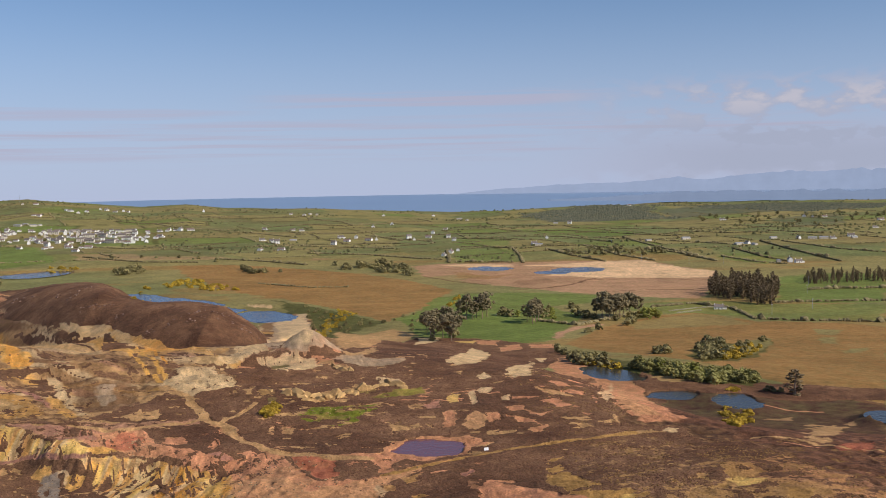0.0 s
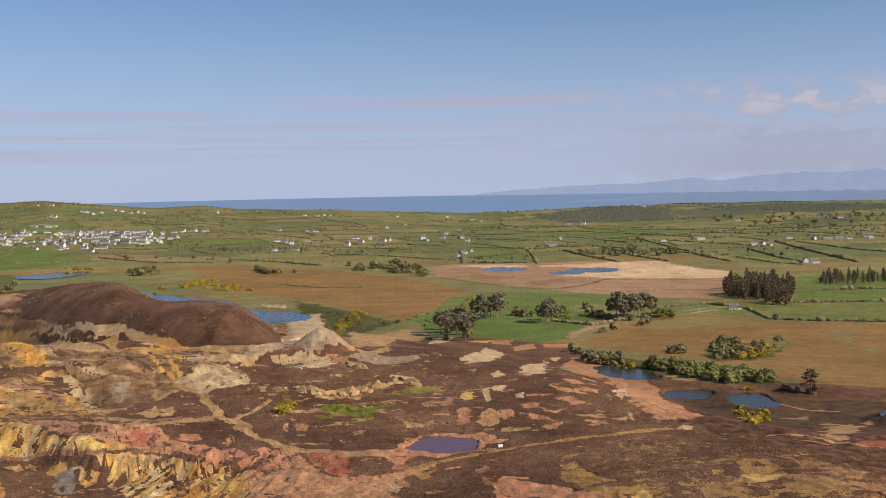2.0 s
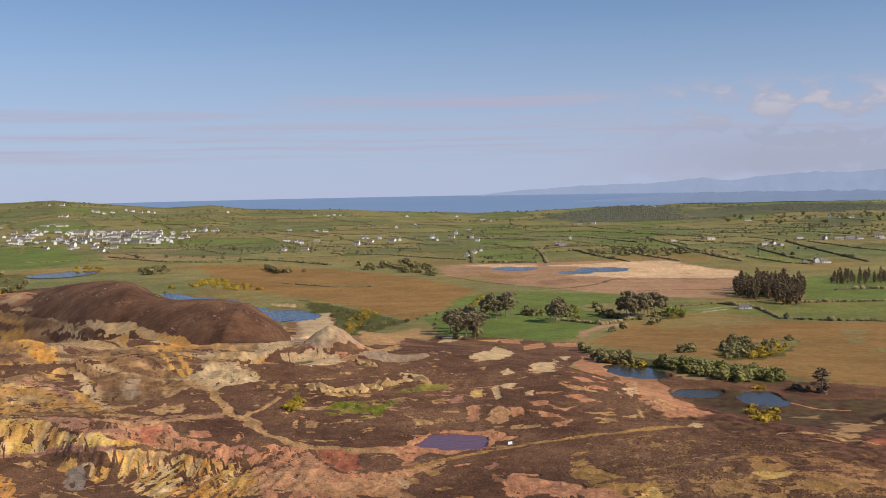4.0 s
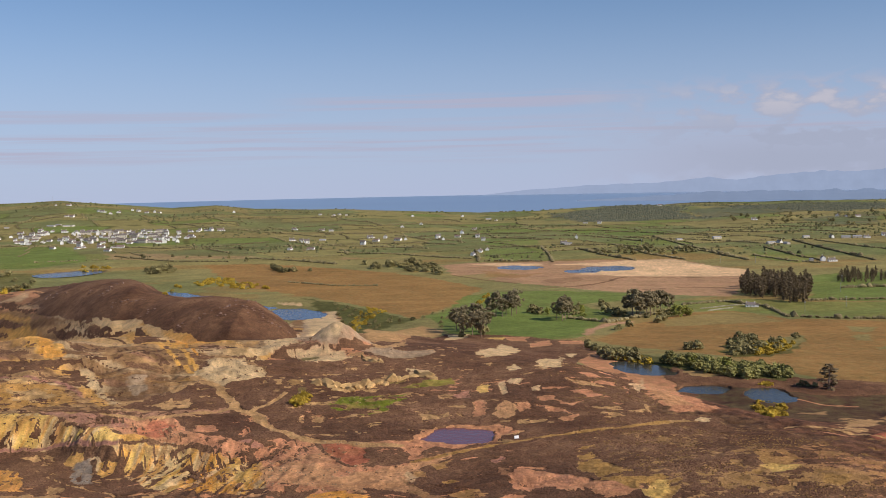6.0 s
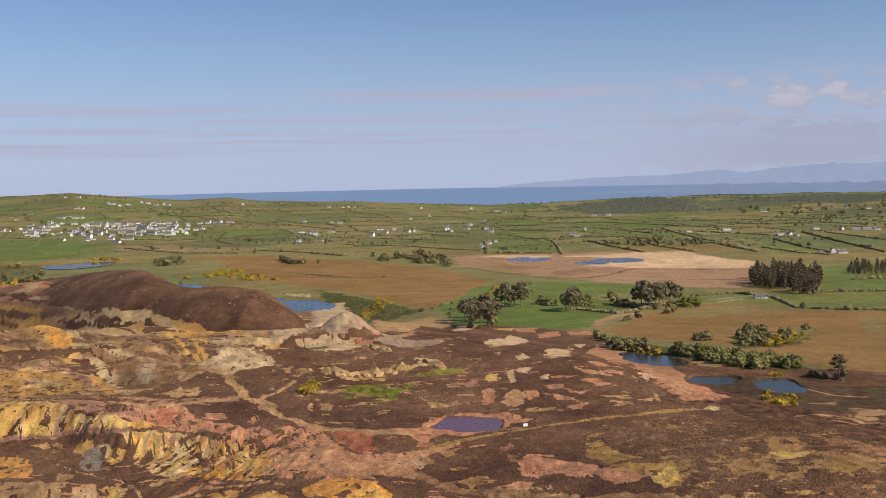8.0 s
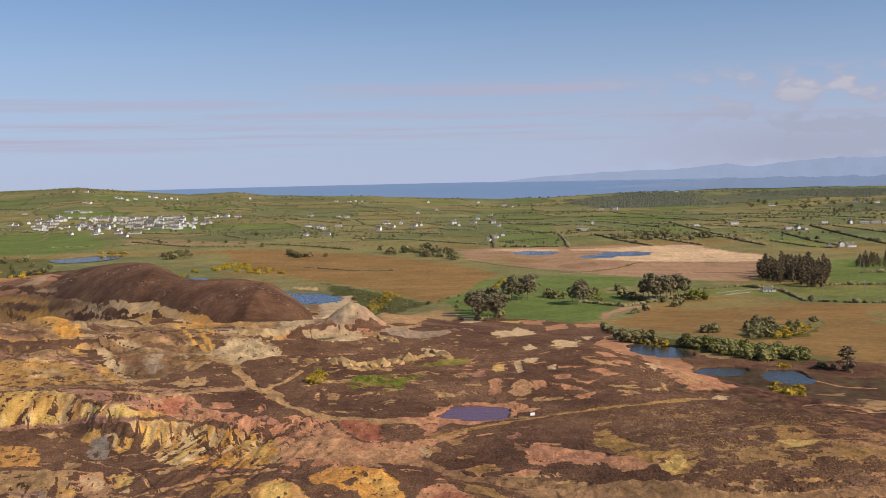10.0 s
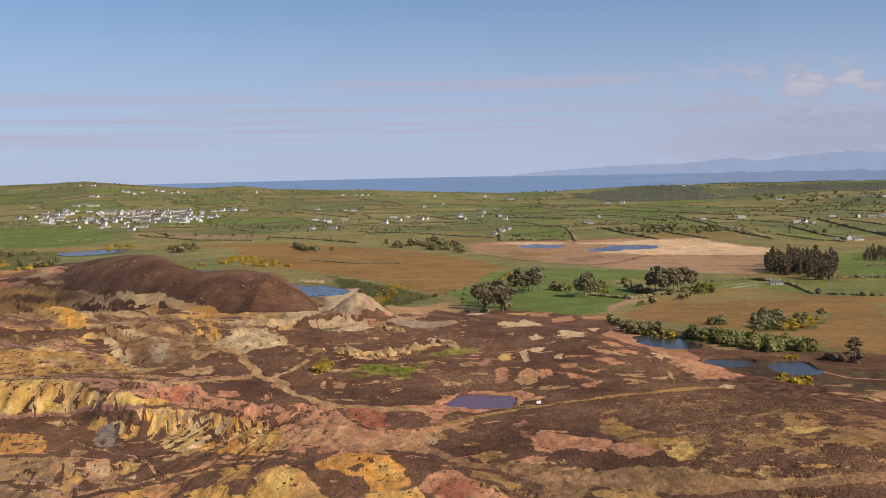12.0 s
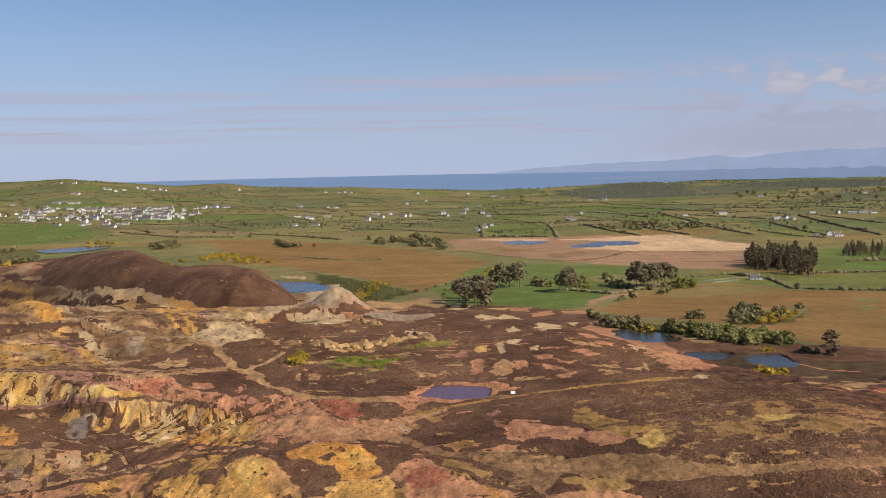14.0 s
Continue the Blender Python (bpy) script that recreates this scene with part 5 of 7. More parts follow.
def tufts(name, points, sizes, material, label, category, tall, seed, sides=5):
    """Low plant cushions or stones in one mesh, too many to count."""
    rng = np.random.default_rng(seed)
    n = len(points)
    ox, oy, oz, out = set_out(points[:, 0], points[:, 1], points[:, 2])
    points, sizes = np.stack([ox, oy, oz], 1), sizes * out
    ang = np.arange(sides) / sides * 6.2832
    ring_r = sizes[:, None] * rng.uniform(0.6, 1.25, (n, sides))
    turn = rng.uniform(0, 6.28, (n, 1))
    px = points[:, 0:1] + ring_r * np.cos(ang + turn)
    py = points[:, 1:2] + ring_r * np.sin(ang + turn)
    pz = np.repeat(points[:, 2:3] - 0.12, sides, 1)
    high = sizes * tall * rng.uniform(0.6, 1.3, n)
    ux = points[:, 0:1] + 0.55 * ring_r * np.cos(ang + turn + 0.3)
    uy = points[:, 1:2] + 0.55 * ring_r * np.sin(ang + turn + 0.3)
    uz = points[:, 2:3] + high[:, None] * rng.uniform(0.75, 1.1, (n, sides))
    low, top = np.stack([px, py, pz], -1), np.stack([ux, uy, uz], -1)
    verts = np.concatenate([low, top], 1).reshape(-1, 3)
    faces = []
    for k in range(sides):
        faces.append([k, (k + 1) % sides, sides + (k + 1) % sides, sides + k])
    off = np.arange(n)[:, None, None] * sides * 2
    quads = (np.array(faces)[None] + off).reshape(-1, 4)
    caps = (np.arange(sides, 2 * sides)[None] + off[:, 0]).reshape(-1, sides)
    me = bpy.data.meshes.new(name)
    total = quads.size + caps.size
    me.vertices.add(len(verts))
    me.vertices.foreach_set("co", verts.ravel().astype(np.float32))
    me.loops.add(total)
    me.loops.foreach_set("vertex_index", np.concatenate([quads.ravel(), caps.ravel()]).astype(np.int32))
    starts = np.concatenate([np.arange(len(quads)) * 4, quads.size + np.arange(len(caps)) * sides])
    totals = np.concatenate([np.full(len(quads), 4), np.full(len(caps), sides)])
    me.polygons.add(len(starts))
    me.polygons.foreach_set("loop_start", starts.astype(np.int32))
    me.polygons.foreach_set("loop_total", totals.astype(np.int32))
    me.update(calc_edges=True)
    me.materials.append(material)
    return tagged(new(name, me), label, category, kind="stuff")


def island_material(name, dark, light, rough=0.95):
    """Each cushion of the joined mesh takes its own tone between two colours."""
    m = bpy.data.materials.new(name)
    m.use_nodes = True
    t = m.node_tree
    b = t.nodes["Principled BSDF"]
    b.inputs["Roughness"].default_value, b.inputs["Specular IOR Level"].default_value = rough, 0.1
    geo, mix, n, c = t.nodes.new("ShaderNodeNewGeometry"), t.nodes.new("ShaderNodeMix"), t.nodes.new("ShaderNodeTexNoise"), t.nodes.new("ShaderNodeTexCoord")
    mix.data_type = "RGBA"
    mix.inputs["A"].default_value, mix.inputs["B"].default_value = (*dark, 1), (*light, 1)
    n.inputs["Scale"].default_value, n.inputs["Detail"].default_value = 0.12, 4
    add = t.nodes.new("ShaderNodeMath")
    add.operation = "MULTIPLY"
    t.links.new(c.outputs["Object"], n.inputs["Vector"])
    t.links.new(geo.outputs["Random Per Island"], add.inputs[0]), t.links.new(n.outputs["Fac"], add.inputs[1])
    add2 = t.nodes.new("ShaderNodeMath")
    add2.operation = "MULTIPLY"
    add2.inputs[1].default_value = 1.8
    t.links.new(add.outputs[0], add2.inputs[0]), t.links.new(add2.outputs[0], mix.inputs["Factor"])
    t.links.new(mix.outputs["Result"], b.inputs["Base Color"])
    return m


def pick(weight, count, seed):
    """Places on the ground, drawn by weight, a little off the sheet's own corners."""
    rng = np.random.default_rng(seed)
    w = weight / weight.sum()
    idx = rng.choice(len(GX), count, p=w)
    reach = np.maximum(0.6, 0.006 * (np.hypot(GX[idx], GY[idx]) - 700))
    x, y = GX[idx] + reach * rng.uniform(-1, 1, count), GY[idx] + reach * rng.uniform(-1, 1, count)
    return np.stack([x, y, GZ[idx]], 1)


def ground_plants():
    r = np.hypot(GX, GY)
    rng = np.random.default_rng(12)
    ahead = (np.abs(np.arctan2(GX, GY) + 0.03) < 0.5) & (r > 190)
    area = r * r  # the sheet's cells grow with distance
    w = (GC[:, 3] > 0.75) * ahead * (r < 640) * area * smooth(-0.5, 0.3, fbm(GX, GY, 6, 3, 95)) / np.maximum(r, 1)
    p = pick(w, 60000, 1)
    tufts("heather", p, rng.uniform(0.12, 0.32, len(p)) * (0.6 + np.hypot(p[:, 0], p[:, 1]) / 900), island_material("heather", tone(98, 68, 54), tone(126, 92, 74)), "dense dark brown heather cushions on the mine slopes", "heather", 0.4, 2)
    east = ahead * GM * smooth(18, 50, GX) * (r < 420) * (GC[:, 3] > 0.3) * smooth(-0.3, 0.6, fbm(GX, GY, 7, 4, 51))
    p = pick(east * area + 1e-9 * ahead, 6500, 3)
    tufts("grass_tussocks", p, rng.uniform(0.10, 0.34, len(p)), island_material("straw", tone(96, 70, 48), tone(168, 132, 82)), "pale straw grass tussocks among the heather", "grass", 0.5, 4)
    bare = ahead * GM * (GC[:, 3] < 0.3) * (r < 560) * smooth(5, -30, GX)
    p = pick(bare * area / np.maximum(r, 1) * smooth(0.1, 0.5, fbm(GX, GY, 12, 3, 97)), 1100, 5)
    tufts("rubble", p, rng.uniform(0.12, 0.4, len(p)), island_material("rubble", tone(130, 104, 80), tone(188, 158, 120)), "loose tan and grey stones on bare spoil", "stones", 0.6, 6)
    p = pick(bare * area / np.maximum(r, 1) * smooth(0.25, 0.6, fbm(GX, GY, 9, 3, 99)), 450, 7)
    tufts("heather_sprigs", p, rng.uniform(0.15, 0.42, len(p)), island_material("sprigs", tone(78, 56, 44), tone(112, 82, 62)), "single heather sprigs creeping over bare spoil", "heather", 0.5, 8)
    # woods and hedgerow trees on the far farmland
    far = (GY > 1080) & (np.abs(GX / np.maximum(GY, 1) + 0.03) < 0.5) & (GZ > 4)
    p = pick(far * area * smooth(0.15, 0.5, fbm(GX, GY, 140, 4, 109)) * (GC[:, 3] < 0.5), 1500, 9)
    tufts("hedgerow_trees", p, rng.uniform(1.2, 3.0, len(p)), island_material("far_leaves", tone(86, 86, 58), tone(116, 112, 74)), "scattered hedgerow trees and thorn scrub on far farmland", "trees", 0.9, 10, 7)
    wood = hump(GX, GY, 290, 1970, 185, 230)
    wood = np.maximum(wood, 0.85 * hump(GX, GY, 720, 2120, 330, 230))
    p = pick(far * area * smooth(0.35, 0.6, wood + 0.2 * fbm(GX, GY, 90, 3, 111)), 11000, 11)
    # leaf tones greyed to stand in for haze over the far woods
    tufts("far_woods", p, rng.uniform(1.3, 3.4, len(p)), island_material("wood_leaves", tone(84, 88, 74), tone(120, 118, 96)), "green woods covering a headland by the sea, greyed for haze", "woods", 0.6, 12, 6)


ground_plants()
# ---------------------------------------------------------------- building kit
def part(name, bm, material, parent, label=""):
    ob = new(name, mesh_of(name, bm, material))
    ob.parent = parent
    if label:
        ob["label"] = label
    return ob


def base(name, label, category, group="", kind=""):
    return tagged(new(name), label, category, group, kind)


def block(bm, x0, x1, y0, y1, z0, z1):
    v = [bm.verts.new((x, y, z)) for z in (z0, z1) for y in (y0, y1) for x in (x0, x1)]
    for q in ((0, 2, 3, 1), (4, 5, 7, 6), (0, 1, 5, 4), (2, 6, 7, 3), (0, 4, 6, 2), (1, 3, 7, 5)):
        bm.faces.new([v[k] for k in q])
    return v


def tube(bm, a, b, ra, rb, n=6):
    a, b = Vector(a), Vector(b)
    turn = (b - a).to_track_quat("Z", "Y").to_matrix()
    rings = []
    for p, r in ((a, ra), (b, rb)):
        rings.append([bm.verts.new(p + turn @ Vector((r * math.cos(6.2832 * k / n), r * math.sin(6.2832 * k / n), 0))) for k in range(n)])
    for k in range(n):
        bm.faces.new((rings[0][k], rings[0][(k + 1) % n], rings[1][(k + 1) % n], rings[1][k]))
    bm.faces.new(rings[1]), bm.faces.new(rings[0][::-1])


def stem(bm, points, radii, n=6):
    """One round tapering piece through several points."""
    rings = []
    for p, r in zip(points, radii):
        rings.append([bm.verts.new((p[0] + r * math.cos(6.2832 * k / n), p[1] + r * math.sin(6.2832 * k / n), p[2])) for k in range(n)])
    for a, b in zip(rings[:-1], rings[1:]):
        for k in range(n):
            bm.faces.new((a[k], a[(k + 1) % n], b[(k + 1) % n], b[k]))
    bm.faces.new(rings[-1]), bm.faces.new(rings[0][::-1])


ICO = bmesh.new()
bmesh.ops.create_icosphere(ICO, subdivisions=1, radius=1.0)
ICO_V = [v.co.copy() for v in ICO.verts]
ICO_F = [[v.index for v in f.verts] for f in ICO.faces]
ICO.free()


def clump(bm, centre, size, rng, flat=0.8, rough=0.3):
    vs = [bm.verts.new(Vector(centre) + Vector((v.x * size, v.y * size, v.z * size * flat)) * (1 + rng.uniform(-rough, rough))) for v in ICO_V]
    for f in ICO_F:
        bm.faces.new([vs[k] for k in f])


def leaf(bm, centre, size, rng):
    n = Vector((rng.gauss(0, 1), rng.gauss(0, 1), rng.gauss(0, 0.7) + 0.4)).normalized()
    u = n.orthogonal().normalized()
    w = n.cross(u)
    a = rng.uniform(0, 6.28)
    pts = []
    for k in range(4):
        r = size * rng.uniform(0.55, 1.2)
        pts.append(bm.verts.new(Vector(centre) + (u * math.cos(a + k * 1.571) + w * math.sin(a + k * 1.571)) * r))
    bm.faces.new(pts)


def crown(bm, rng, cx, cy, z0, z1, r, clumps, leaves, leaf_size, shape="round"):
    """A crown of uneven clumps with loose sprays of leaves standing out of them."""
    for k in range(clumps):
        f = (k + rng.random()) / clumps
        wide = math.sin(math.pi * (0.12 + 0.8 * f)) if shape == "round" else 0.25 + 0.85 * math.sin(math.pi * min(1.0, 0.08 + 0.78 * f))
        a, d = rng.uniform(0, 6.28), r * wide * math.sqrt(rng.random()) * 0.85
        size = r * rng.uniform(0.16, 0.32 if shape == "flat" else 0.42) * (0.6 + 0.4 * wide)
        p = Vector((cx + d * math.cos(a), cy + d * math.sin(a), z0 + (z1 - z0) * f))
        clump(bm, p, size, rng, 0.7)
        for j in range(leaves // clumps):
            q = Vector((rng.gauss(0, 1), rng.gauss(0, 1), rng.gauss(0, 0.8))).normalized() * size * rng.uniform(0.9, 1.35)
            leaf(bm, p + q, leaf_size * rng.uniform(0.6, 1.3), rng)


def ground_at(x, y):
    return float(height(np.array([x]), np.array([y]))[0])


BARK = plain("bark", tone(150, 128, 108), 0.9, grain_size=0.5, vary=0.35, bump=0.05)
PINE_LEAF = plain("pine_needles", tone(124, 112, 84), 0.85, grain_size=1.2, vary=0.45, random_tone=0.15)
LARCH_LEAF = plain("dark_conifer_needles", tone(112, 96, 72), 0.9, grain_size=0.8, vary=0.45, random_tone=0.2)
BUSH_LEAF = plain("bush_leaves", tone(142, 137, 82), 0.8, grain_size=1.0, vary=0.45, random_tone=0.3)
SCRUB_LEAF = plain("scrub_leaves", tone(136, 126, 84), 0.85, grain_size=1.0, vary=0.45, random_tone=0.3)
GORSE_LEAF = plain("gorse_flowers", tone(174, 146, 52), 0.8, grain_size=0.5, vary=0.5, random_tone=0.25)
HEDGE_LEAF = plain("hedge_leaves", tone(132, 120, 86), 0.9, grain_size=2.5, vary=0.5, random_tone=0.2)
SPRING_LEAF = plain("spring_leaves", tone(140, 140, 66), 0.8, grain_size=1.0, vary=0.4, random_tone=0.2)
RENDER = plain("white_render", (0.86, 0.84, 0.80), 0.7, grain_size=3, vary=0.05, random_tone=0.2)
PEBBLE = plain("grey_render", tone(206, 196, 182), 0.8, grain_size=2, vary=0.12, random_tone=0.4)
STONE_WALL = plain("rubble_stone", tone(196, 184, 166), 0.9, grain_size=0.6, vary=0.3, bump=0.05, random_tone=0.2)
SLATE = plain("slate", tone(122, 112, 106), 0.6, grain_size=1, vary=0.18, random_tone=0.35)
TILE_ROOF = plain("brown_tiles", tone(132, 112, 104), 0.8, grain_size=1, vary=0.18, random_tone=0.3)
METAL_ROOF = plain("barn_sheeting", tone(158, 156, 158), 0.55, grain_size=2, vary=0.12, random_tone=0.3)
GLASS = plain("window_glass", (0.03, 0.035, 0.045), 0.08, vary=0.05)
PAINT = plain("door_paint", tone(70, 62, 60), 0.5, vary=0.1)
ROCK = plain("mine_rock", tone(188, 152, 102), 0.9, grain_size=1.2, vary=0.4, bump=0.15, random_tone=0.2)
PALE_ROCK = plain("pale_crag", tone(134, 106, 92), 0.9, grain_size=1.2, vary=0.35, bump=0.1, random_tone=0.2)
VAN_PAINT = plain("white_paint", (0.85, 0.85, 0.85), 0.35, vary=0.04)
STEEL = plain("galvanised_steel", tone(170, 172, 176), 0.5, 0.6, vary=0.1)
# ---------------------------------------------------------------- trees, bushes and hedges
PLANTS = {}


def conifer_kind(kind_name, seed, tall, spread, bare, clumps, leaves, leaf_mat, label, category, shape):
    rng = random.Random(seed)
    ob = base(kind_name, label, category)
    bm = bmesh.new()
    lean = rng.uniform(-0.6, 0.6)
    mid = (lean * 0.4, rng.uniform(-0.3, 0.3), tall * 0.5)
    tip = (lean, rng.uniform(-0.3, 0.3), tall * 0.92)
    stem(bm, ((0, 0, -0.6), mid, tip), (tall * 0.02, tall * 0.014, tall * 0.004), 7)
    part("trunk", bm, BARK, ob)
    for k in range(4 if bare > 0.4 else 0):
        f = bare + (0.9 - bare) * k / 4
        a = rng.uniform(0, 6.28)
        q = Vector((lean * f, 0, tall * f * 0.95))
        bm = bmesh.new()
        tube(bm, q, q + Vector((math.cos(a), math.sin(a), 0.45)) * spread * 0.75, tall * 0.006, tall * 0.002, 4)
        part("limb", bm, BARK, ob)
    bm = bmesh.new()
    crown(bm, rng, lean * 0.8, 0, tall * bare, tall * 0.97, spread, clumps, leaves, spread * (0.10 if shape == "flat" else 0.14), shape)
    part("crown", bm, leaf_mat, ob)
    return ob


def bush_kind(kind_name, seed, tall, spread, clumps, leaves, leaf_mat, label, category, stems=3):
    rng = random.Random(seed)
    ob = base(kind_name, label, category)
    bm = bmesh.new()
    a = rng.uniform(0, 6.28)
    stem(bm, ((0, 0, -0.3), (0.1 * stems, 0, tall * 0.3), (math.cos(a) * spread * 0.3, math.sin(a) * spread * 0.3, tall * 0.7)), (tall * 0.04, tall * 0.03, tall * 0.012), 5)
    part("trunk", bm, BARK, ob)
    bm = bmesh.new()
    crown(bm, rng, 0, 0, tall * 0.12, tall * 0.92, spread, clumps, leaves, spread * 0.13)
    part("crown", bm, leaf_mat, ob)
    return ob


def plant_kinds():
    for k in range(3):
        PLANTS["pine", k] = conifer_kind("pine_tree", 10 + k, 14.5 + k, 4.4 + 0.6 * k, 0.36, 34, 560, PINE_LEAF, "tall wind-bent pine with bare trunk and flat crown", "pine tree", "flat")
        PLANTS["conifer", k] = conifer_kind("conifer", 20 + k, 12.5 + 1.2 * k, 2.3 + 0.3 * k, 0.04, 26, 320, LARCH_LEAF, "dark brownish conifer standing in a dense plantation", "conifer", "round")
        PLANTS["bush", k] = bush_kind("bush", 30 + k, 4.2 + 0.8 * k, 2.8 + 0.4 * k, 16, 260, BUSH_LEAF, "rounded green willow bush at the edge of the heath", "bush")
        PLANTS["scrub", k] = bush_kind("scrub_bush", 40 + k, 3.4 + 0.6 * k, 2.8 + 0.3 * k, 13, 180, SCRUB_LEAF, "dull olive thorn bush in rough pasture", "bush")
        PLANTS["gorse", k] = bush_kind("gorse_bush", 50 + k, 1.3 + 0.3 * k, 1.5 + 0.3 * k, 11, 160, GORSE_LEAF, "low gorse bush covered in yellow flowers", "gorse")
        PLANTS["spring", k] = bush_kind("leafing_tree", 60 + k, 6.5 + k, 3.4 + 0.3 * k, 16, 240, SPRING_LEAF, "small tree in fresh yellow-green spring leaf", "tree", 2)
    return PLANTS


plant_kinds()
USED = set()
PLANT_RNG = random.Random(77)
GROUPS = {"pine": "pines by the meadow", "conifer": "conifer plantation", "bush": "bushes along the heath", "scrub": "pasture thorn bushes", "gorse": "gorse bushes", "spring": "leafing trees"}


def plant(kind_name, x, y, size=1.0, tall=1.0):
    """Stand a plant of that kind on the ground."""
    k = PLANT_RNG.randrange(3)
    s = size * PLANT_RNG.uniform(0.85, 1.15)
    src = PLANTS[kind_name, k]
    px, py, pz, out = set_out(x, y, ground_at(x, y) - 0.15 * s)
    m = pose(px, py, pz, 0, 0, PLANT_RNG.uniform(0, 360))
    s *= out
    if (kind_name, k) not in USED:
        USED.add((kind_name, k))
        ob = src
        ob.matrix_basis = m
    else:
        keep = src.scale.copy()
        src.scale = (1, 1, 1)
        ob = copy_thing(src, m)
        src.scale = keep
    ob.scale = (s, s, s * tall)
    ob["group"] = GROUPS[kind_name]
    return ob


def thicket(kind_name, count, size, *points, tall=1.0):
    """Plants scattered inside a region of the plan."""
    pts = np.array(points, float)
    lo, hi = pts.min(0), pts.max(0)
    made = []
    for k in range(count * 40):
        x, y = PLANT_RNG.uniform(lo[0], hi[0]), PLANT_RNG.uniform(lo[1], hi[1])
        odd = False
        for (ax, ay), (bx, by) in zip(pts, np.roll(pts, -1, 0)):
            if (ay > y) != (by > y) and x < (bx - ax) * (y - ay) / (by - ay) + ax:
                odd = not odd
        if odd:
            made.append((x, y))
        if len(made) >= count:
            break
    for x, y in made:
        plant(kind_name, x, y, size * PLANT_RNG.uniform(0.75, 1.2), tall)


def row(kind_name, count, size, *points, spread=1.5, tall=1.0):
    """Plants in a loose line."""
    pts = np.array(points, float)
    seg = np.hypot(*(pts[1:] - pts[:-1]).T)
    along = np.concatenate([[0], np.cumsum(seg)])
    for k in range(count):
        d = along[-1] * (k + PLANT_RNG.random()) / count
        x, y = np.interp(d, along, pts[:, 0]), np.interp(d, along, pts[:, 1])
        plant(kind_name, float(x) + PLANT_RNG.gauss(0, spread), float(y) + PLANT_RNG.gauss(0, spread), size * PLANT_RNG.uniform(0.7, 1.25), tall)


HEDGE_RNG = random.Random(5)


def hedge(tall, *points, gaps=0.12):
    """A field hedge of ragged clumps along a line on the plan."""
    pts = np.array(points, float)
    seg = np.hypot(*(pts[1:] - pts[:-1]).T)
    along = np.concatenate([[0], np.cumsum(seg)])
    step = max(1.6, along[-1] / 260)
    n = max(3, int(along[-1] / step))
    d = (np.arange(n) + 0.5) * along[-1] / n
    x, y = np.interp(d, along, pts[:, 0]), np.interp(d, along, pts[:, 1])
    x, y, z, out = set_out(x, y, height(x, y))
    tall, step = tall * float(out.mean()), step * float(out.mean())
    ox, oy, oz = float(x[0]), float(y[0]), float(z[0])
    bm = bmesh.new()
    for k in range(n):
        if HEDGE_RNG.random() < gaps:
            continue
        s = tall * HEDGE_RNG.uniform(0.4, 0.75) * (1.7 if HEDGE_RNG.random() < 0.06 else 1)
        clump(bm, (x[k] - ox + HEDGE_RNG.gauss(0, 0.5), y[k] - oy + HEDGE_RNG.gauss(0, 0.5), z[k] - oz + s * 0.5), max(s, step * 0.62), HEDGE_RNG, 0.8 * s / max(s, step * 0.62), 0.35)
    ob = new("hedge", mesh_of("hedge", bm, HEDGE_LEAF))
    ob.location = (ox, oy, oz)
    return tagged(ob, "ragged dark green hedge along a field edge", "hedge", "field hedges")


for line in field_lines():
    hedge(1.6, *line, gaps=0.42)
# plants and houses, placed on the plan to fit the camera's view
plant("pine", -9.9, 585.0, 0.88)
plant("pine", -5.6, 562.1, 0.88)
plant("pine", -1.0, 565.7, 0.88)
plant("pine", 3.6, 556.4, 0.88)
plant("pine", 6.9, 575.9, 0.88)
plant("pine", -4.1, 596.1, 0.88)
plant("pine", 10.4, 643.5, 0.88)
plant("pine", 13.7, 637.4, 0.88)
plant("pine", 17.5, 637.3, 0.88)
plant("pine", 20.2, 645.3, 0.88)
plant("pine", 23.6, 642.1, 0.88)
plant("pine", 26.8, 650.6, 0.88)
plant("pine", 49.8, 623.2, 0.88)
plant("pine", 52.7, 617.6, 0.88)
plant("pine", 57.3, 630.9, 0.88)
plant("pine", 97.3, 637.6, 0.88)
plant("pine", 100.3, 628.5, 0.88)
plant("pine", 104.7, 630.8, 0.88)
plant("pine", 111.0, 641.5, 0.88)
plant("pine", 115.9, 646.3, 0.88)
plant("pine", 94.9, 644.1, 0.88)
plant("pine", 120.3, 645.5, 0.88)
plant("pine", -7.8, 575.5, 0.88)
plant("pine", 1.6, 583.2, 0.88)
plant("pine", 54.8, 622.8, 0.88)
plant("pine", 101.0, 645.7, 0.88)
plant("pine", 105.9, 648.0, 0.88)
plant("pine", 107.9, 635.8, 0.88)
plant("spring", 124.3, 627.7, 1.0)
plant("spring", 129.3, 632.4, 1.0)
plant("spring", 122.6, 636.3, 1.0)
plant("scrub", 83.7, 651.3, 1.2)
plant("scrub", 87.3, 639.0, 1.2)
plant("scrub", 91.5, 632.9, 1.2)
plant("scrub", 114.4, 637.8, 1.2)
plant("scrub", 119.3, 636.9, 1.2)
plant("scrub", 62.0, 644.5, 1.2)
plant("scrub", 36.6, 655.7, 1.2)
plant("scrub", 41.5, 649.3, 1.2)
plant("scrub", 125.9, 644.4, 1.2)
plant("scrub", 5.2, 567.0, 1.2)
plant("scrub", -7.1, 559.9, 1.2)
plant("scrub", 103.8, 625.4, 1.2)
plant("scrub", 84.7, 687.2, 1.2)
plant("scrub", 68.6, 674.0, 1.2)
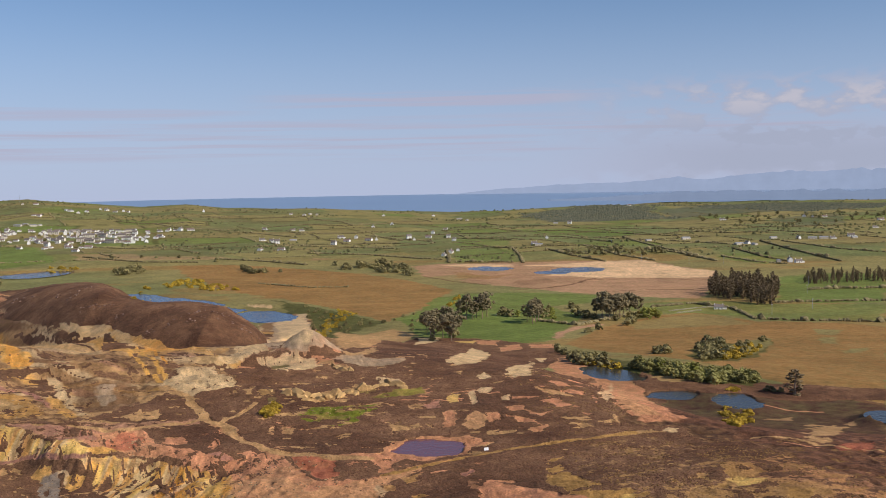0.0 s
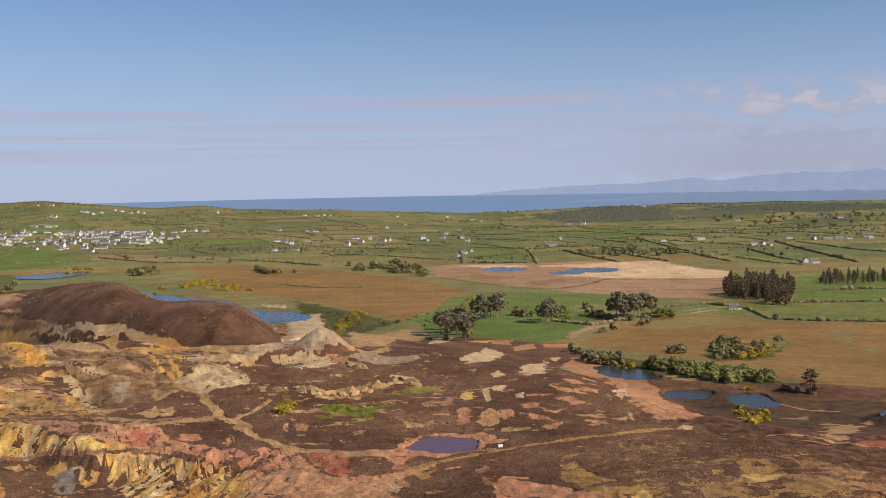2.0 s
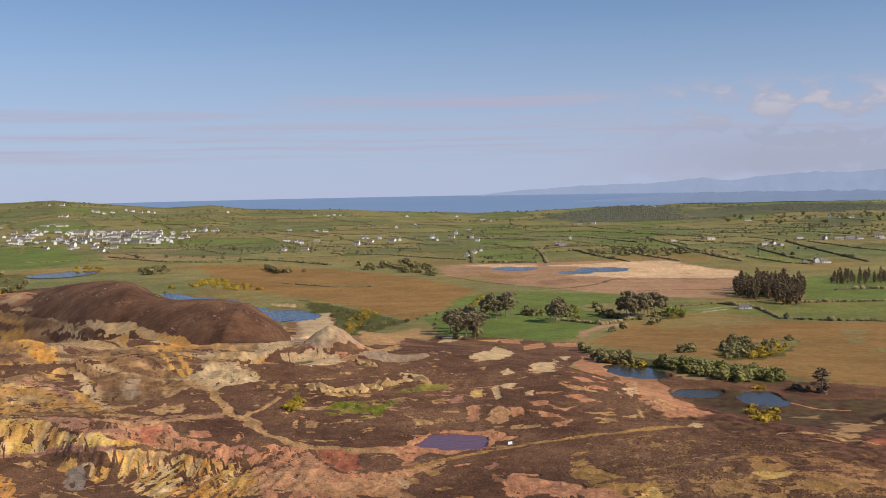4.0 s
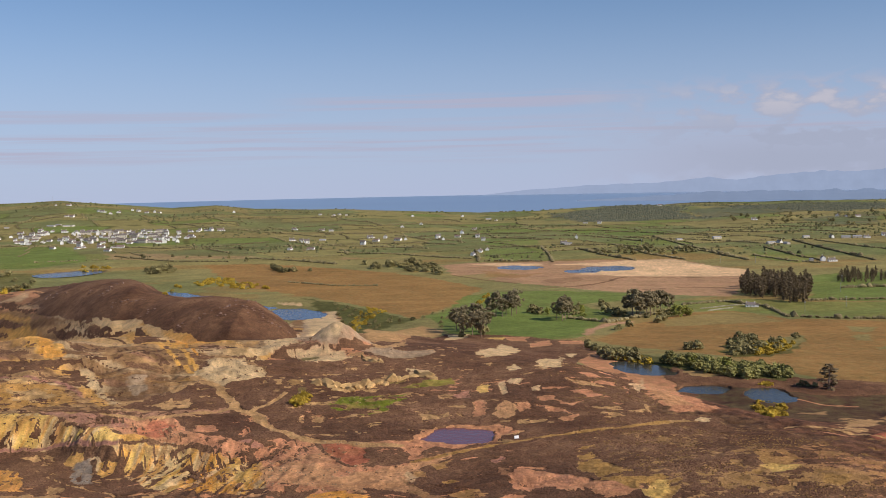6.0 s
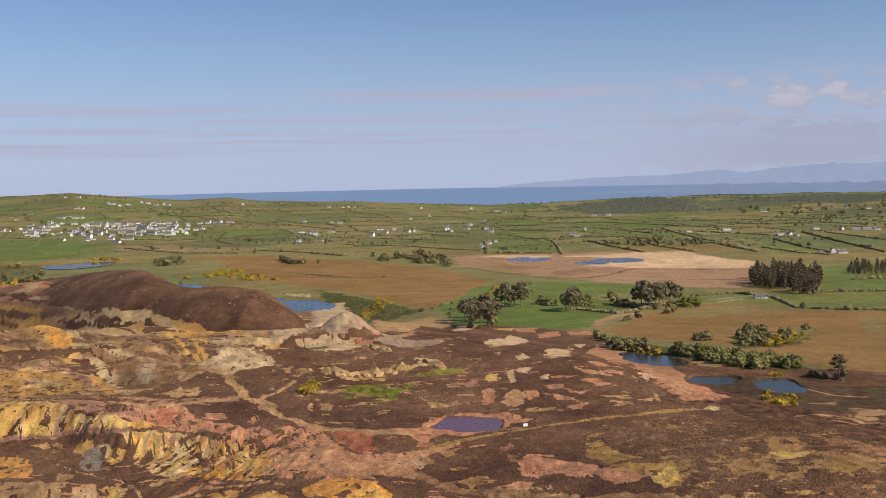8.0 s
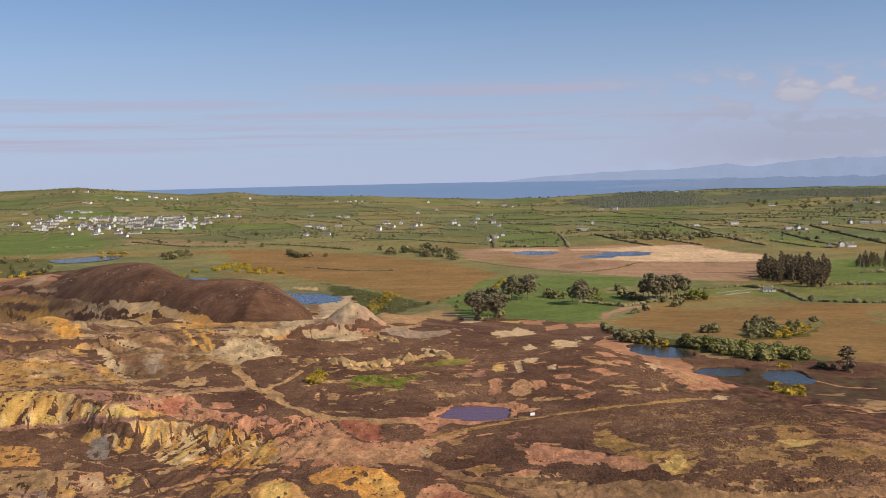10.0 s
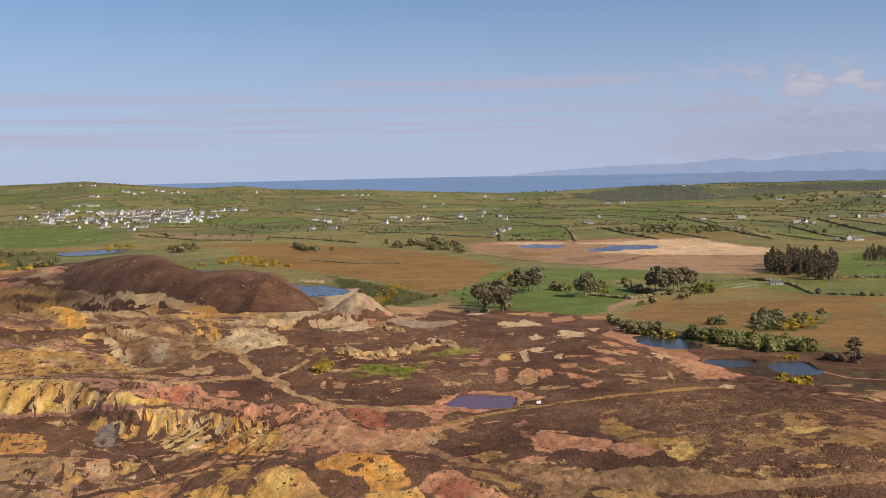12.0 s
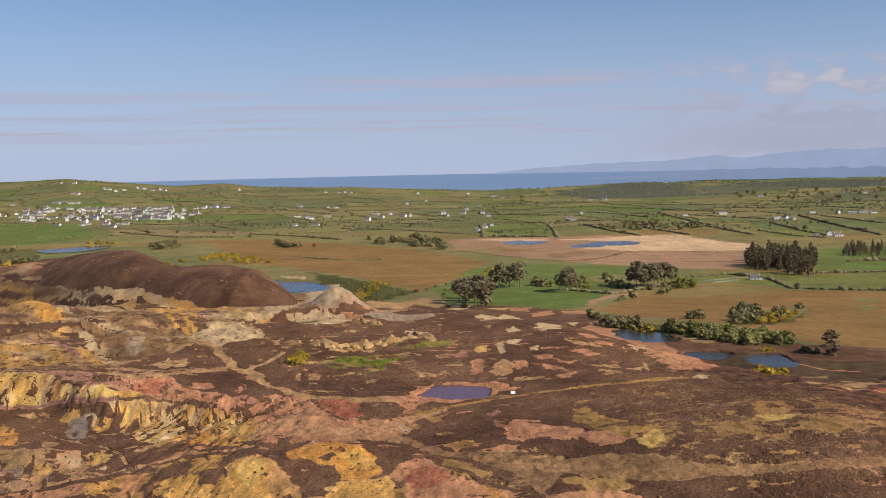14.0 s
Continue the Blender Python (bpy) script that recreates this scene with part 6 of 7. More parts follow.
thicket("conifer", 150, 0.85, (202, 794), (226, 821), (244, 817), (250, 780), (235, 729), (212, 674), (197, 709), (191, 743))
thicket("conifer", 90, 0.55, (291, 847), (314, 867), (375, 872), (352, 821), (295, 814), (281, 821))
thicket("bush", 80, 0.8, (80.1, 468.8), (92.5, 468.1), (112.0, 446.3), (133.4, 438.7), (132.2, 425.9), (111.5, 420.3), (97.6, 435.0), (89.3, 452.1))
thicket("scrub", 30, 1.0, (55.9, 512.2), (65.8, 493.4), (79.7, 466.2), (76.7, 463.8), (60.8, 475.1))
thicket("gorse", 26, 1.1, (64.7, 485.4), (74.3, 479.7), (78.7, 461.0), (75.0, 460.7), (64.9, 468.4))
thicket("scrub", 20, 0.9, (117.1, 492.3), (134.7, 542.0), (146.3, 526.8), (132.3, 481.0), (119.1, 474.5))
thicket("gorse", 30, 1.1, (135.1, 516.3), (153.0, 530.7), (166.1, 536.8), (148.3, 496.3), (131.8, 479.1))
plant("scrub", 104.9, 505.7, 1.0)
plant("scrub", 106.6, 501.2, 1.0)
plant("scrub", 109.4, 503.1, 1.0)
plant("scrub", 102.4, 501.3, 1.0)
plant("conifer", 136.6, 402.9, 1.75, 0.46)
plant("scrub", 130.7, 408.5, 0.6)
plant("scrub", 128.5, 409.6, 0.6)
plant("scrub", 133.4, 408.7, 0.6)
thicket("gorse", 70, 1.2, (-239, 859), (-241, 914), (-224, 928), (-181, 869), (-165, 836), (-189, 837), (-220, 867))
thicket("gorse", 14, 1.2, (-181.2, 591.2), (-263, 902), (-245, 876), (-172.9, 591.1))
thicket("gorse", 60, 0.9, (-72.5, 558.3), (-74, 704), (-52, 666), (-62, 663), (-67.5, 554.7))
thicket("scrub", 46, 0.5, (-100, 728), (-91, 714), (-67, 668), (-37, 630), (-48, 616), (-66.9, 548.2), (-73.5, 553.5))
thicket("scrub", 14, 0.5, (-32, 644), (-12, 698), (-1, 637), (-7.2, 575.5), (-28, 614))
thicket("gorse", 12, 1.0, (1, 680), (6, 751), (14, 779), (7, 713))
thicket("gorse", 30, 1.0, (101.2, 379.3), (107.6, 387.6), (112.0, 368.3), (87.8, 316.7))
thicket("gorse", 16, 1.25, (-62.8, 353.7), (-59.3, 356.7), (-58.4, 344.6), (-61.5, 342.8))
thicket("gorse", 8, 0.8, (111.3, 408.7), (118.9, 412.5), (114.5, 404.9))
thicket("scrub", 36, 1.3, (-110, 1061), (-71, 1084), (-27, 998), (-25, 921), (-63, 965), (-98, 1002))
thicket("scrub", 22, 1.2, (-331, 1037), (-316, 1065), (-285, 997), (-301, 960))
thicket("scrub", 30, 1.2, (129, 1136), (213, 1238), (250, 1112), (201, 1099))
thicket("scrub", 16, 1.1, (-204, 1034), (-176, 1006), (-151, 990), (-182, 977))
plant("scrub", -275.6, 1171.1, 1.0)
plant("scrub", -246.0, 1123.8, 1.0)
plant("scrub", -303.7, 1192.3, 1.0)
plant("scrub", -291.7, 1302.9, 1.0)
plant("scrub", -349.8, 1202.6, 1.0)
plant("scrub", -380.7, 1194.2, 1.0)
plant("scrub", 106.6, 603.7, 1.0)
plant("scrub", 111.1, 610.7, 1.0)
plant("scrub", 88.1, 588.1, 1.0)
plant("scrub", 80.2, 576.7, 1.0)
thicket("scrub", 30, 1.2, (-432, 1013), (-491, 1004), (-304, 620), (-267, 609))
thicket("gorse", 30, 1.2, (-459, 937), (-418, 917), (-267, 609), (-302, 615))
thicket("gorse", 14, 1.2, (-415, 1072), (-385, 1092), (-364, 1046), (-388, 1033))
hedge(2.2, (82, 1258), (83, 1138), (80, 1044))
hedge(2.5, (12, 1068), (40, 1062), (71, 1053))
hedge(2.5, (4, 1221), (6, 1062))
hedge(2, (16, 1436), (55, 1419), (90, 1377))
hedge(2, (14, 1282), (55, 1268), (87, 1238))
hedge(2, (94, 1235), (123, 1263), (170, 1263), (204, 1188))
hedge(2.2, (119, 1224), (139, 1118), (163, 1043))
hedge(2.2, (170, 1263), (186, 1116), (212, 1042))
hedge(2, (203, 1392), (268, 1347), (308, 1280), (352, 1221))
hedge(2.5, (228, 1181), (253, 1126), (269, 1025))
hedge(2.2, (241, 1403), (252, 1175), (263, 1115))
hedge(2.2, (326, 1173), (327, 1057), (334, 1010))
hedge(2.5, (388, 1276), (382, 1122), (383, 1001))
hedge(2, (412, 1267), (436, 1141), (467, 1088))
hedge(2, (287, 1074), (305, 1005), (325, 982))
hedge(2, (103, 1567), (185, 1554), (253, 1470), (314, 1396))
hedge(2, (95, 1459), (162, 1429), (213, 1319))
hedge(2, (-23, 1501), (18, 1553), (83, 1523))
hedge(2, (-132, 1361), (-73, 1363), (-21, 1325))
hedge(2, (-243, 1601), (-168, 1557), (-103, 1598), (-25, 1607))
hedge(2, (-292, 1681), (-227, 1753), (-167, 1723))
hedge(2, (-362, 1625), (-273, 1569), (-210, 1493))
hedge(2.2, (-248, 1340), (-189, 1343), (-113, 1303), (-54, 1267))
hedge(2.2, (-160, 1227), (-90, 1192), (-30, 1124), (0, 1101))
hedge(2, (-166, 1711), (-96, 1798), (-18, 1785))
hedge(2, (-405, 1864), (-326, 1885), (-254, 1963))
hedge(2, (-245, 1892), (-175, 1809), (-148, 1723))
hedge(2, (-563, 1776), (-473, 1736), (-394, 1723))
hedge(2, (-485, 1743), (-410, 1635), (-319, 1634))
hedge(2, (-506, 1939), (-419, 1882), (-358, 1948))
hedge(2, (-800, 1843), (-700, 1772), (-635, 1813))
hedge(2, (-844, 1737), (-750, 1726), (-715, 1809))
hedge(2.2, (-690, 1450), (-623, 1410), (-570, 1397))
hedge(2, (-494, 1381), (-403, 1338), (-336, 1366), (-281, 1432))
hedge(2, (-423, 1220), (-331, 1136), (-264, 1120))
hedge(1.6, (-158, 884), (-133, 864), (-111, 847), (-74, 844))
hedge(2, (-255, 1167), (-196, 1120), (-140, 1067))
hedge(2.2, (54, 631), (78, 607), (109, 639), (133, 655))
hedge(2.2, (136, 684), (168, 697), (186, 669), (186, 621))
hedge(2, (186, 621), (208, 611), (259, 601))
hedge(2, (222, 695), (252, 697), (300, 697))
hedge(2.5, (273, 778), (300, 783), (335, 779))
hedge(2, (255, 1581), (331, 1544), (410, 1535))
hedge(2, (335, 1486), (397, 1427), (465, 1454), (507, 1386))
hedge(2, (20, 1711), (113, 1723), (182, 1679))
hedge(2, (440, 1582), (490, 1531), (593, 1552))
hedge(2, (-114, 1522), (-61, 1436), (-14, 1398))
thicket("spring", 8, 0.6, (88.5, 460.5), (106.0, 441.0), (118.8, 428.1), (97.8, 436.0))
thicket("spring", 6, 0.6, (41, 649), (63, 654), (83, 643), (70, 624))
thicket("scrub", 16, 0.9, (121.5, 505.3), (134.7, 542.0), (147.4, 531.0), (170.7, 547.0), (146.5, 490.1), (119.1, 474.5))
thicket("gorse", 22, 1.1, (124.5, 501.2), (153.0, 530.7), (169.4, 542.7), (147.6, 493.9), (131.8, 479.1))
thicket("scrub", 26, 0.8, (-652, 1458), (-615, 1530), (-540, 1564), (-495, 1532), (-489, 1413), (-555, 1379))
thicket("scrub", 40, 1.3, (396, 1800), (525, 1890), (696, 1903), (799, 1862), (670, 1561), (468, 1539))
# ---------------------------------------------------------------- houses and farms
HOUSE_KINDS = {}


def gable_house(kind_name, long, deep, eaves, pitch, wall, roof, label, category, chimneys=2, windows=3, storeys=1, wing=False):
    """A house with gable ends: wall, roof, chimneys, doors and windows, each a part."""
    ob = base(kind_name, label, category)
    hx, hy, top = long / 2, deep / 2, eaves + deep / 2 * pitch
    bm = bmesh.new()
    v = [bm.verts.new(p) for p in ((-hx, -hy, -1), (hx, -hy, -1), (hx, hy, -1), (-hx, hy, -1), (-hx, -hy, eaves), (hx, -hy, eaves), (hx, hy, eaves), (-hx, hy, eaves), (-hx, 0, top), (hx, 0, top))]
    for q in ((0, 1, 5, 4), (2, 3, 7, 6), (1, 2, 6, 9, 5), (3, 0, 4, 8, 7)):
        bm.faces.new([v[k] for k in q])
    if wing:
        block(bm, hx, hx + long * 0.35, -hy * 0.8, hy * 0.8, -1, eaves * 0.8)
    part("wall", bm, wall, ob)
    bm = bmesh.new()
    o, th = 0.35, 0.18
    for s in (-1, 1):
        low = eaves - o * pitch
        a = [(-hx - o, s * (hy + o), low), (hx + o, s * (hy + o), low), (hx + o, 0, top), (-hx - o, 0, top)]
        vs = [bm.verts.new((x, y, z + 0.04)) for x, y, z in a] + [bm.verts.new((x, y, z + th)) for x, y, z in a]
        order = 1 if s < 0 else -1
        for q in ((0, 3, 2, 1), (4, 5, 6, 7), (0, 1, 5, 4), (1, 2, 6, 5), (2, 3, 7, 6), (3, 0, 4, 7)):
            bm.faces.new([vs[k] for k in q][::order])
    if wing:
        block(bm, hx - 0.1, hx + long * 0.35 + 0.3, -hy * 0.8 - 0.3, hy * 0.8 + 0.3, eaves * 0.8, eaves * 0.8 + 0.2)
    part("roof", bm, roof, ob)
    for k in range(chimneys):
        cx = (hx - 0.5) * (1 if k == 0 else -1)
        bm = bmesh.new()
        block(bm, cx - 0.4, cx + 0.4, -0.35, 0.35, top - 0.6, top + 1.1)
        block(bm, cx - 0.48, cx + 0.48, -0.43, 0.43, top + 1.1, top + 1.25)
        part("chimney", bm, wall, ob)
    for s in (-1, 1):
        for st in range(storeys):
            for k in range(windows):
                x = (k + 0.5) / windows * long - hx
                if s < 0 and st == 0 and k == windows // 2:
                    bm = bmesh.new()
                    block(bm, x - 0.5, x + 0.5, s * (hy + 0.03) - 0.03, s * (hy + 0.03) + 0.03, 0, 2.05)
                    part("door", bm, PAINT, ob)
                    continue
                bm = bmesh.new()
                z = 0.95 + 2.6 * st
                block(bm, x - 0.6, x + 0.6, s * (hy + 0.02) - 0.03, s * (hy + 0.02) + 0.03, z, z + 1.2)
                part("window", bm, GLASS, ob)
    return ob


def house_kinds():
    HOUSE_KINDS["cottage"] = gable_house("cottage", 11, 6.5, 3.0, 0.85, RENDER, SLATE, "white rendered cottage with slate roof among fields", "house", 2, 3, 1, True)
    HOUSE_KINDS["house"] = gable_house("house", 9, 7, 5.2, 0.8, RENDER, SLATE, "two-storey white rendered house with slate roof", "house", 1, 3, 2)
    HOUSE_KINDS["bungalow"] = gable_house("bungalow", 13, 8, 2.7, 0.6, RENDER, TILE_ROOF, "low white bungalow with brown tiled roof", "house", 1, 4, 1)
    HOUSE_KINDS["terrace"] = gable_house("terrace", 20, 7, 5.0, 0.75, PEBBLE, SLATE, "row of pebbledashed terraced houses with slate roof", "house", 2, 6, 2)
    HOUSE_KINDS["barn"] = gable_house("barn", 20, 10, 4.2, 0.4, PEBBLE, METAL_ROOF, "long farm shed with grey sheet roof", "barn", 0, 3, 1)


house_kinds()
HOUSE_RNG = random.Random(8)
HOUSES_USED = set()


def house(kind_name, x, y, turn=None, size=1.0):
    turn = HOUSE_RNG.choice((0, 0, 0, 90, 90)) + HOUSE_RNG.uniform(-25, 25) if turn is None else turn
    src = HOUSE_KINDS[kind_name]
    px, py, pz, out = set_out(x, y, ground_at(x, y))
    m = pose(px, py, pz, 0, 0, turn)
    size *= out
    if kind_name not in HOUSES_USED:
        HOUSES_USED.add(kind_name)
        ob = src
        ob.matrix_basis = m
    else:
        keep = src.scale.copy()
        src.scale = (1, 1, 1)
        ob = copy_thing(src, m)
        src.scale = keep
    size *= HOUSE_RNG.uniform(0.52, 0.78) * (0.7 if kind_name == "barn" else 1)
    ob.scale = (size, size, size)
    ob["group"] = "farm sheds" if kind_name == "barn" else "village and farm houses"
    return ob
# houses, placed on the plan to fit the camera's view
house("cottage", -282, 1642)
house("cottage", -221, 1621)
house("cottage", -252, 1445)
house("cottage", -92, 1429)
house("cottage", -87, 1769)
house("cottage", -0, 1152)
house("cottage", 113, 1297)
house("cottage", 361, 1236)
house("cottage", 484, 1295)
house("cottage", 519, 1326)
house("cottage", 340, 996)
house("cottage", 465, 1738)
house("cottage", 614, 1482)
house("cottage", -414, 1610)
house("cottage", -413, 1519)
house("cottage", -459, 2001)
house("cottage", -686, 1919)
house("cottage", -649, 2012)
house("cottage", -437, 1603)
house("cottage", -145, 1470)
house("cottage", -40, 1415)
house("house", -233, 1410)
house("house", -222, 1389)
house("house", -123, 1466)
house("house", 14, 1388)
house("house", 7, 1458)
house("house", -16, 1558)
house("house", -48, 1449)
house("house", 210, 1733)
house("house", -143, 1355)
house("house", 138, 1389)
house("house", 442, 1296)
house("house", 334, 1002)
house("house", -405, 1607)
house("house", -424, 1613)
house("house", -661, 2015)
house("house", -616, 2011)
house("house", -696, 1927)
house("bungalow", -200, 1281)
house("bungalow", -236, 1631)
house("bungalow", -102, 1423)
house("bungalow", -131, 1411)
house("bungalow", -227, 1288)
house("bungalow", 17, 1223)
house("bungalow", 8, 1194)
house("bungalow", 3, 1663)
house("bungalow", -117, 2048)
house("bungalow", -20, 2102)
house("bungalow", -114, 1691)
house("bungalow", -292, 2000)
house("bungalow", 622, 1755)
house("bungalow", 638, 1746)
house("bungalow", 691, 1647)
house("bungalow", 614, 1774)
house("bungalow", -659, 1930)
house("bungalow", -620, 1973)
house("bungalow", -662, 1894)
house("bungalow", -697, 1798)
house("bungalow", -390, 1606)
house("bungalow", -425, 1606)
house("bungalow", -415, 1503)
house("bungalow", -787, 2018)
house("bungalow", 384, 2153)
house("bungalow", -21, 1465)
house("bungalow", -382, 1598)
house("barn", -207, 1433)
house("barn", -257, 2015)
house("barn", -242, 2001)
house("barn", 117, 1277)
house("barn", 188, 1742)
house("barn", 347, 1223)
house("barn", 364, 1218)
house("barn", 458, 1292)
house("barn", 474, 1298)
house("barn", 324, 1005)
house("barn", -650, 1652)
house("barn", -674, 1654)
house("barn", -810, 2012)
house("barn", 416, 1313)
house("barn", 311, 1337)
house("barn", 512, 1297)
house("barn", 44, 1935)
house("barn", 31, 1985)
house("barn", 261, 1325)
house("barn", -263, 1975)
house("cottage", 177, 668)
house("cottage", -626, 1581)
house("house", -604, 1575)
house("house", -596, 1577)
house("bungalow", -589, 1591)
house("bungalow", -580, 1589)
house("terrace", -568, 1586)
house("terrace", -562, 1593)
house("bungalow", -555, 1595)
house("terrace", -545, 1595)
house("bungalow", -537, 1601)
house("bungalow", -531, 1606)
house("house", -511, 1604)
house("cottage", -503, 1609)
house("bungalow", -492, 1605)
house("terrace", -487, 1613)
house("house", -478, 1613)
house("bungalow", -456, 1607)
house("house", -597, 1545)
house("house", -591, 1550)
house("terrace", -583, 1556)
house("house", -564, 1554)
house("house", -558, 1562)
house("terrace", -544, 1551)
house("house", -539, 1563)
house("cottage", -527, 1558)
house("cottage", -522, 1568)
house("house", -514, 1566)
house("house", -506, 1572)
house("house", -498, 1573)
house("bungalow", -489, 1574)
house("terrace", -476, 1572)
house("house", -465, 1572)
house("cottage", -447, 1578)
house("bungalow", -595, 1509)
house("terrace", -579, 1517)
house("cottage", -556, 1513)
house("house", -546, 1518)
house("bungalow", -537, 1513)
house("house", -526, 1512)
house("terrace", -518, 1524)
house("terrace", -500, 1529)
house("house", -489, 1527)
house("house", -479, 1517)
house("terrace", -474, 1532)
house("cottage", -462, 1517)
house("house", -452, 1518)
house("bungalow", -443, 1523)
house("cottage", -433, 1521)
house("cottage", -589, 1474)
house("house", -579, 1475)
house("bungalow", -570, 1471)
house("house", -561, 1478)
house("cottage", -550, 1471)
house("terrace", -541, 1472)
house("terrace", -510, 1467)
house("terrace", -500, 1469)
house("terrace", -494, 1479)
house("house", -485, 1481)
house("bungalow", -464, 1475)
house("house", -456, 1484)
house("house", -447, 1483)
house("house", -435, 1474)
house("house", -424, 1471)
house("house", -571, 1433)
house("cottage", -564, 1445)
house("bungalow", -552, 1438)
house("house", -534, 1442)
house("bungalow", -516, 1441)
house("bungalow", -498, 1439)
house("terrace", -492, 1447)
house("bungalow", -475, 1430)
house("bungalow", -472, 1445)
house("terrace", -460, 1438)
house("bungalow", -454, 1442)
house("terrace", -446, 1439)
house("bungalow", -434, 1429)
house("house", -427, 1432)
house("house", -410, 1436)
house("bungalow", -657, 1560)
house("bungalow", -654, 1577)
house("bungalow", -642, 1514)
house("bungalow", -607, 1456)
house("bungalow", -605, 1474)
house("bungalow", -559, 1371)
house("bungalow", -523, 1363)
house("bungalow", -520, 1378)
house("bungalow", -494, 1372)
house("bungalow", -465, 1314)
house("bungalow", -476, 1366)
house("bungalow", -465, 1363)
house("bungalow", -604, 2001)
house("house", -640, 1555)
house("house", -641, 1526)
house("house", -534, 1402)
house("house", -506, 1398)
house("house", -660, 1486)
house("house", -664, 1515)
house("house", -636, 1469)
house("house", -658, 1540)
house("house", -663, 1581)
house("house", -645, 1550)
house("house", -629, 1440)
house("bungalow", -686, 1531)
house("bungalow", -643, 1456)
house("bungalow", -619, 1438)
house("bungalow", -629, 1481)
house("bungalow", -652, 1578)
house("bungalow", -706, 1513)
house("bungalow", -694, 1506)
house("bungalow", -647, 1590)
house("bungalow", -689, 1571)
house("bungalow", -673, 1608)
house("bungalow", -707, 1802)
house("bungalow", -699, 1807)
house("barn", -678, 1656)
house("barn", -668, 1666)
house("barn", -643, 1661)
house("barn", -746, 1651)
house("terrace", -651, 1513)
house("terrace", -637, 1510)
house("terrace", -648, 1564)
# ---------------------------------------------------------------- rocks, van, mast, poles and walls
def rock_mesh(name, seed, material, jag=0.45, upright=1.0):
    rng = random.Random(seed)
    bm = bmesh.new()
    bmesh.ops.create_icosphere(bm, subdivisions=2, radius=1.0)
    for v in bm.verts:
        n = noise.fractal(v.co * 1.3 + Vector((seed, 0, 0)), 0.8, 2.0, 4)
        k = 1 + jag * n
        v.co = Vector((v.co.x * k, v.co.y * k, max(v.co.z, -0.35) * k * upright))
        v.co.x += rng.uniform(-0.08, 0.08)
        v.co.y += rng.uniform(-0.08, 0.08)
    for k in range(6):
        n = Vector((rng.gauss(0, 1), rng.gauss(0, 1), abs(rng.gauss(0, 0.5)))).normalized()
        bmesh.ops.bisect_plane(bm, geom=bm.verts[:] + bm.edges[:] + bm.faces[:], plane_co=n * rng.uniform(0.55, 0.8), plane_no=n, clear_outer=True)
        bmesh.ops.holes_fill(bm, edges=[e for e in bm.edges if e.is_boundary], sides=0)
    return mesh_of(name, bm, material)


CRAGS = [rock_mesh("crag", 200 + k, ROCK, 0.55, 1.15) for k in range(5)]
BOULDERS = [rock_mesh("boulder", 300 + k, PALE_ROCK, 0.5, 0.7) for k in range(4)]
ROCK_RNG = random.Random(21)


def crag(x, y, w, h):
    """A jagged ochre outcrop standing out of the heather."""
    ob = new("crag", ROCK_RNG.choice(CRAGS))
    ob.matrix_basis = pose(*set_out(x, y, ground_at(x, y) + 0.1 * h)[:3], 0, 0, ROCK_RNG.uniform(0, 360))
    ob.scale = (w * ROCK_RNG.uniform(0.9, 1.9), w * ROCK_RNG.uniform(0.5, 0.9), h * ROCK_RNG.uniform(0.4, 0.8))
    return tagged(ob, "jagged ochre rock outcrop standing in the heather", "rock", "old quarry crags")


def boulders(count, reach, x, y):
    """Pale rocks breaking through the heather of the brown hill."""
    way = ROCK_RNG.uniform(0.3, 1.2)
    for k in range(count):
        along, off = ROCK_RNG.gauss(0, reach * 1.1), ROCK_RNG.gauss(0, reach * 0.25)
        bx, by = x + along * math.cos(way) - off * math.sin(way), y + along * math.sin(way) + off * math.cos(way)
        ob = new("boulder", ROCK_RNG.choice(BOULDERS))
        s = ROCK_RNG.uniform(0.2, 0.5) * ROCK_RNG.uniform(0.9, 1.8)
        px, py, pz, out = set_out(bx, by, ground_at(bx, by) + 0.3)
        ob.matrix_basis = pose(px, py, pz, 0, 0, ROCK_RNG.uniform(0, 360))
        s *= out
        ob.scale = (s * 1.6, s, s * 0.8)
        tagged(ob, "pale grey boulder in the brown heather", "rock", "hillside boulders")


def sign_board(x, y, turn):
    """A low white board on two short posts."""
    ob = base("sign_board", "small white board on posts beside the mine track", "sign")
    bm = bmesh.new()
    block(bm, -0.7, 0.7, -0.05, 0.05, 0.3, 1.15)
    bmesh.ops.bevel(bm, geom=bm.edges[:], offset=0.02, segments=1, affect="EDGES")
    part("board", bm, VAN_PAINT, ob)
    for px in (-0.55, 0.55):
        bm = bmesh.new()
        tube(bm, (px, 0.09, -0.5), (px, 0.09, 1.1), 0.05, 0.05, 6)
        part("post", bm, BARK, ob)
    ob.matrix_basis = pose(x, y, ground_at(x, y) + 0.2, -12, 0, turn)


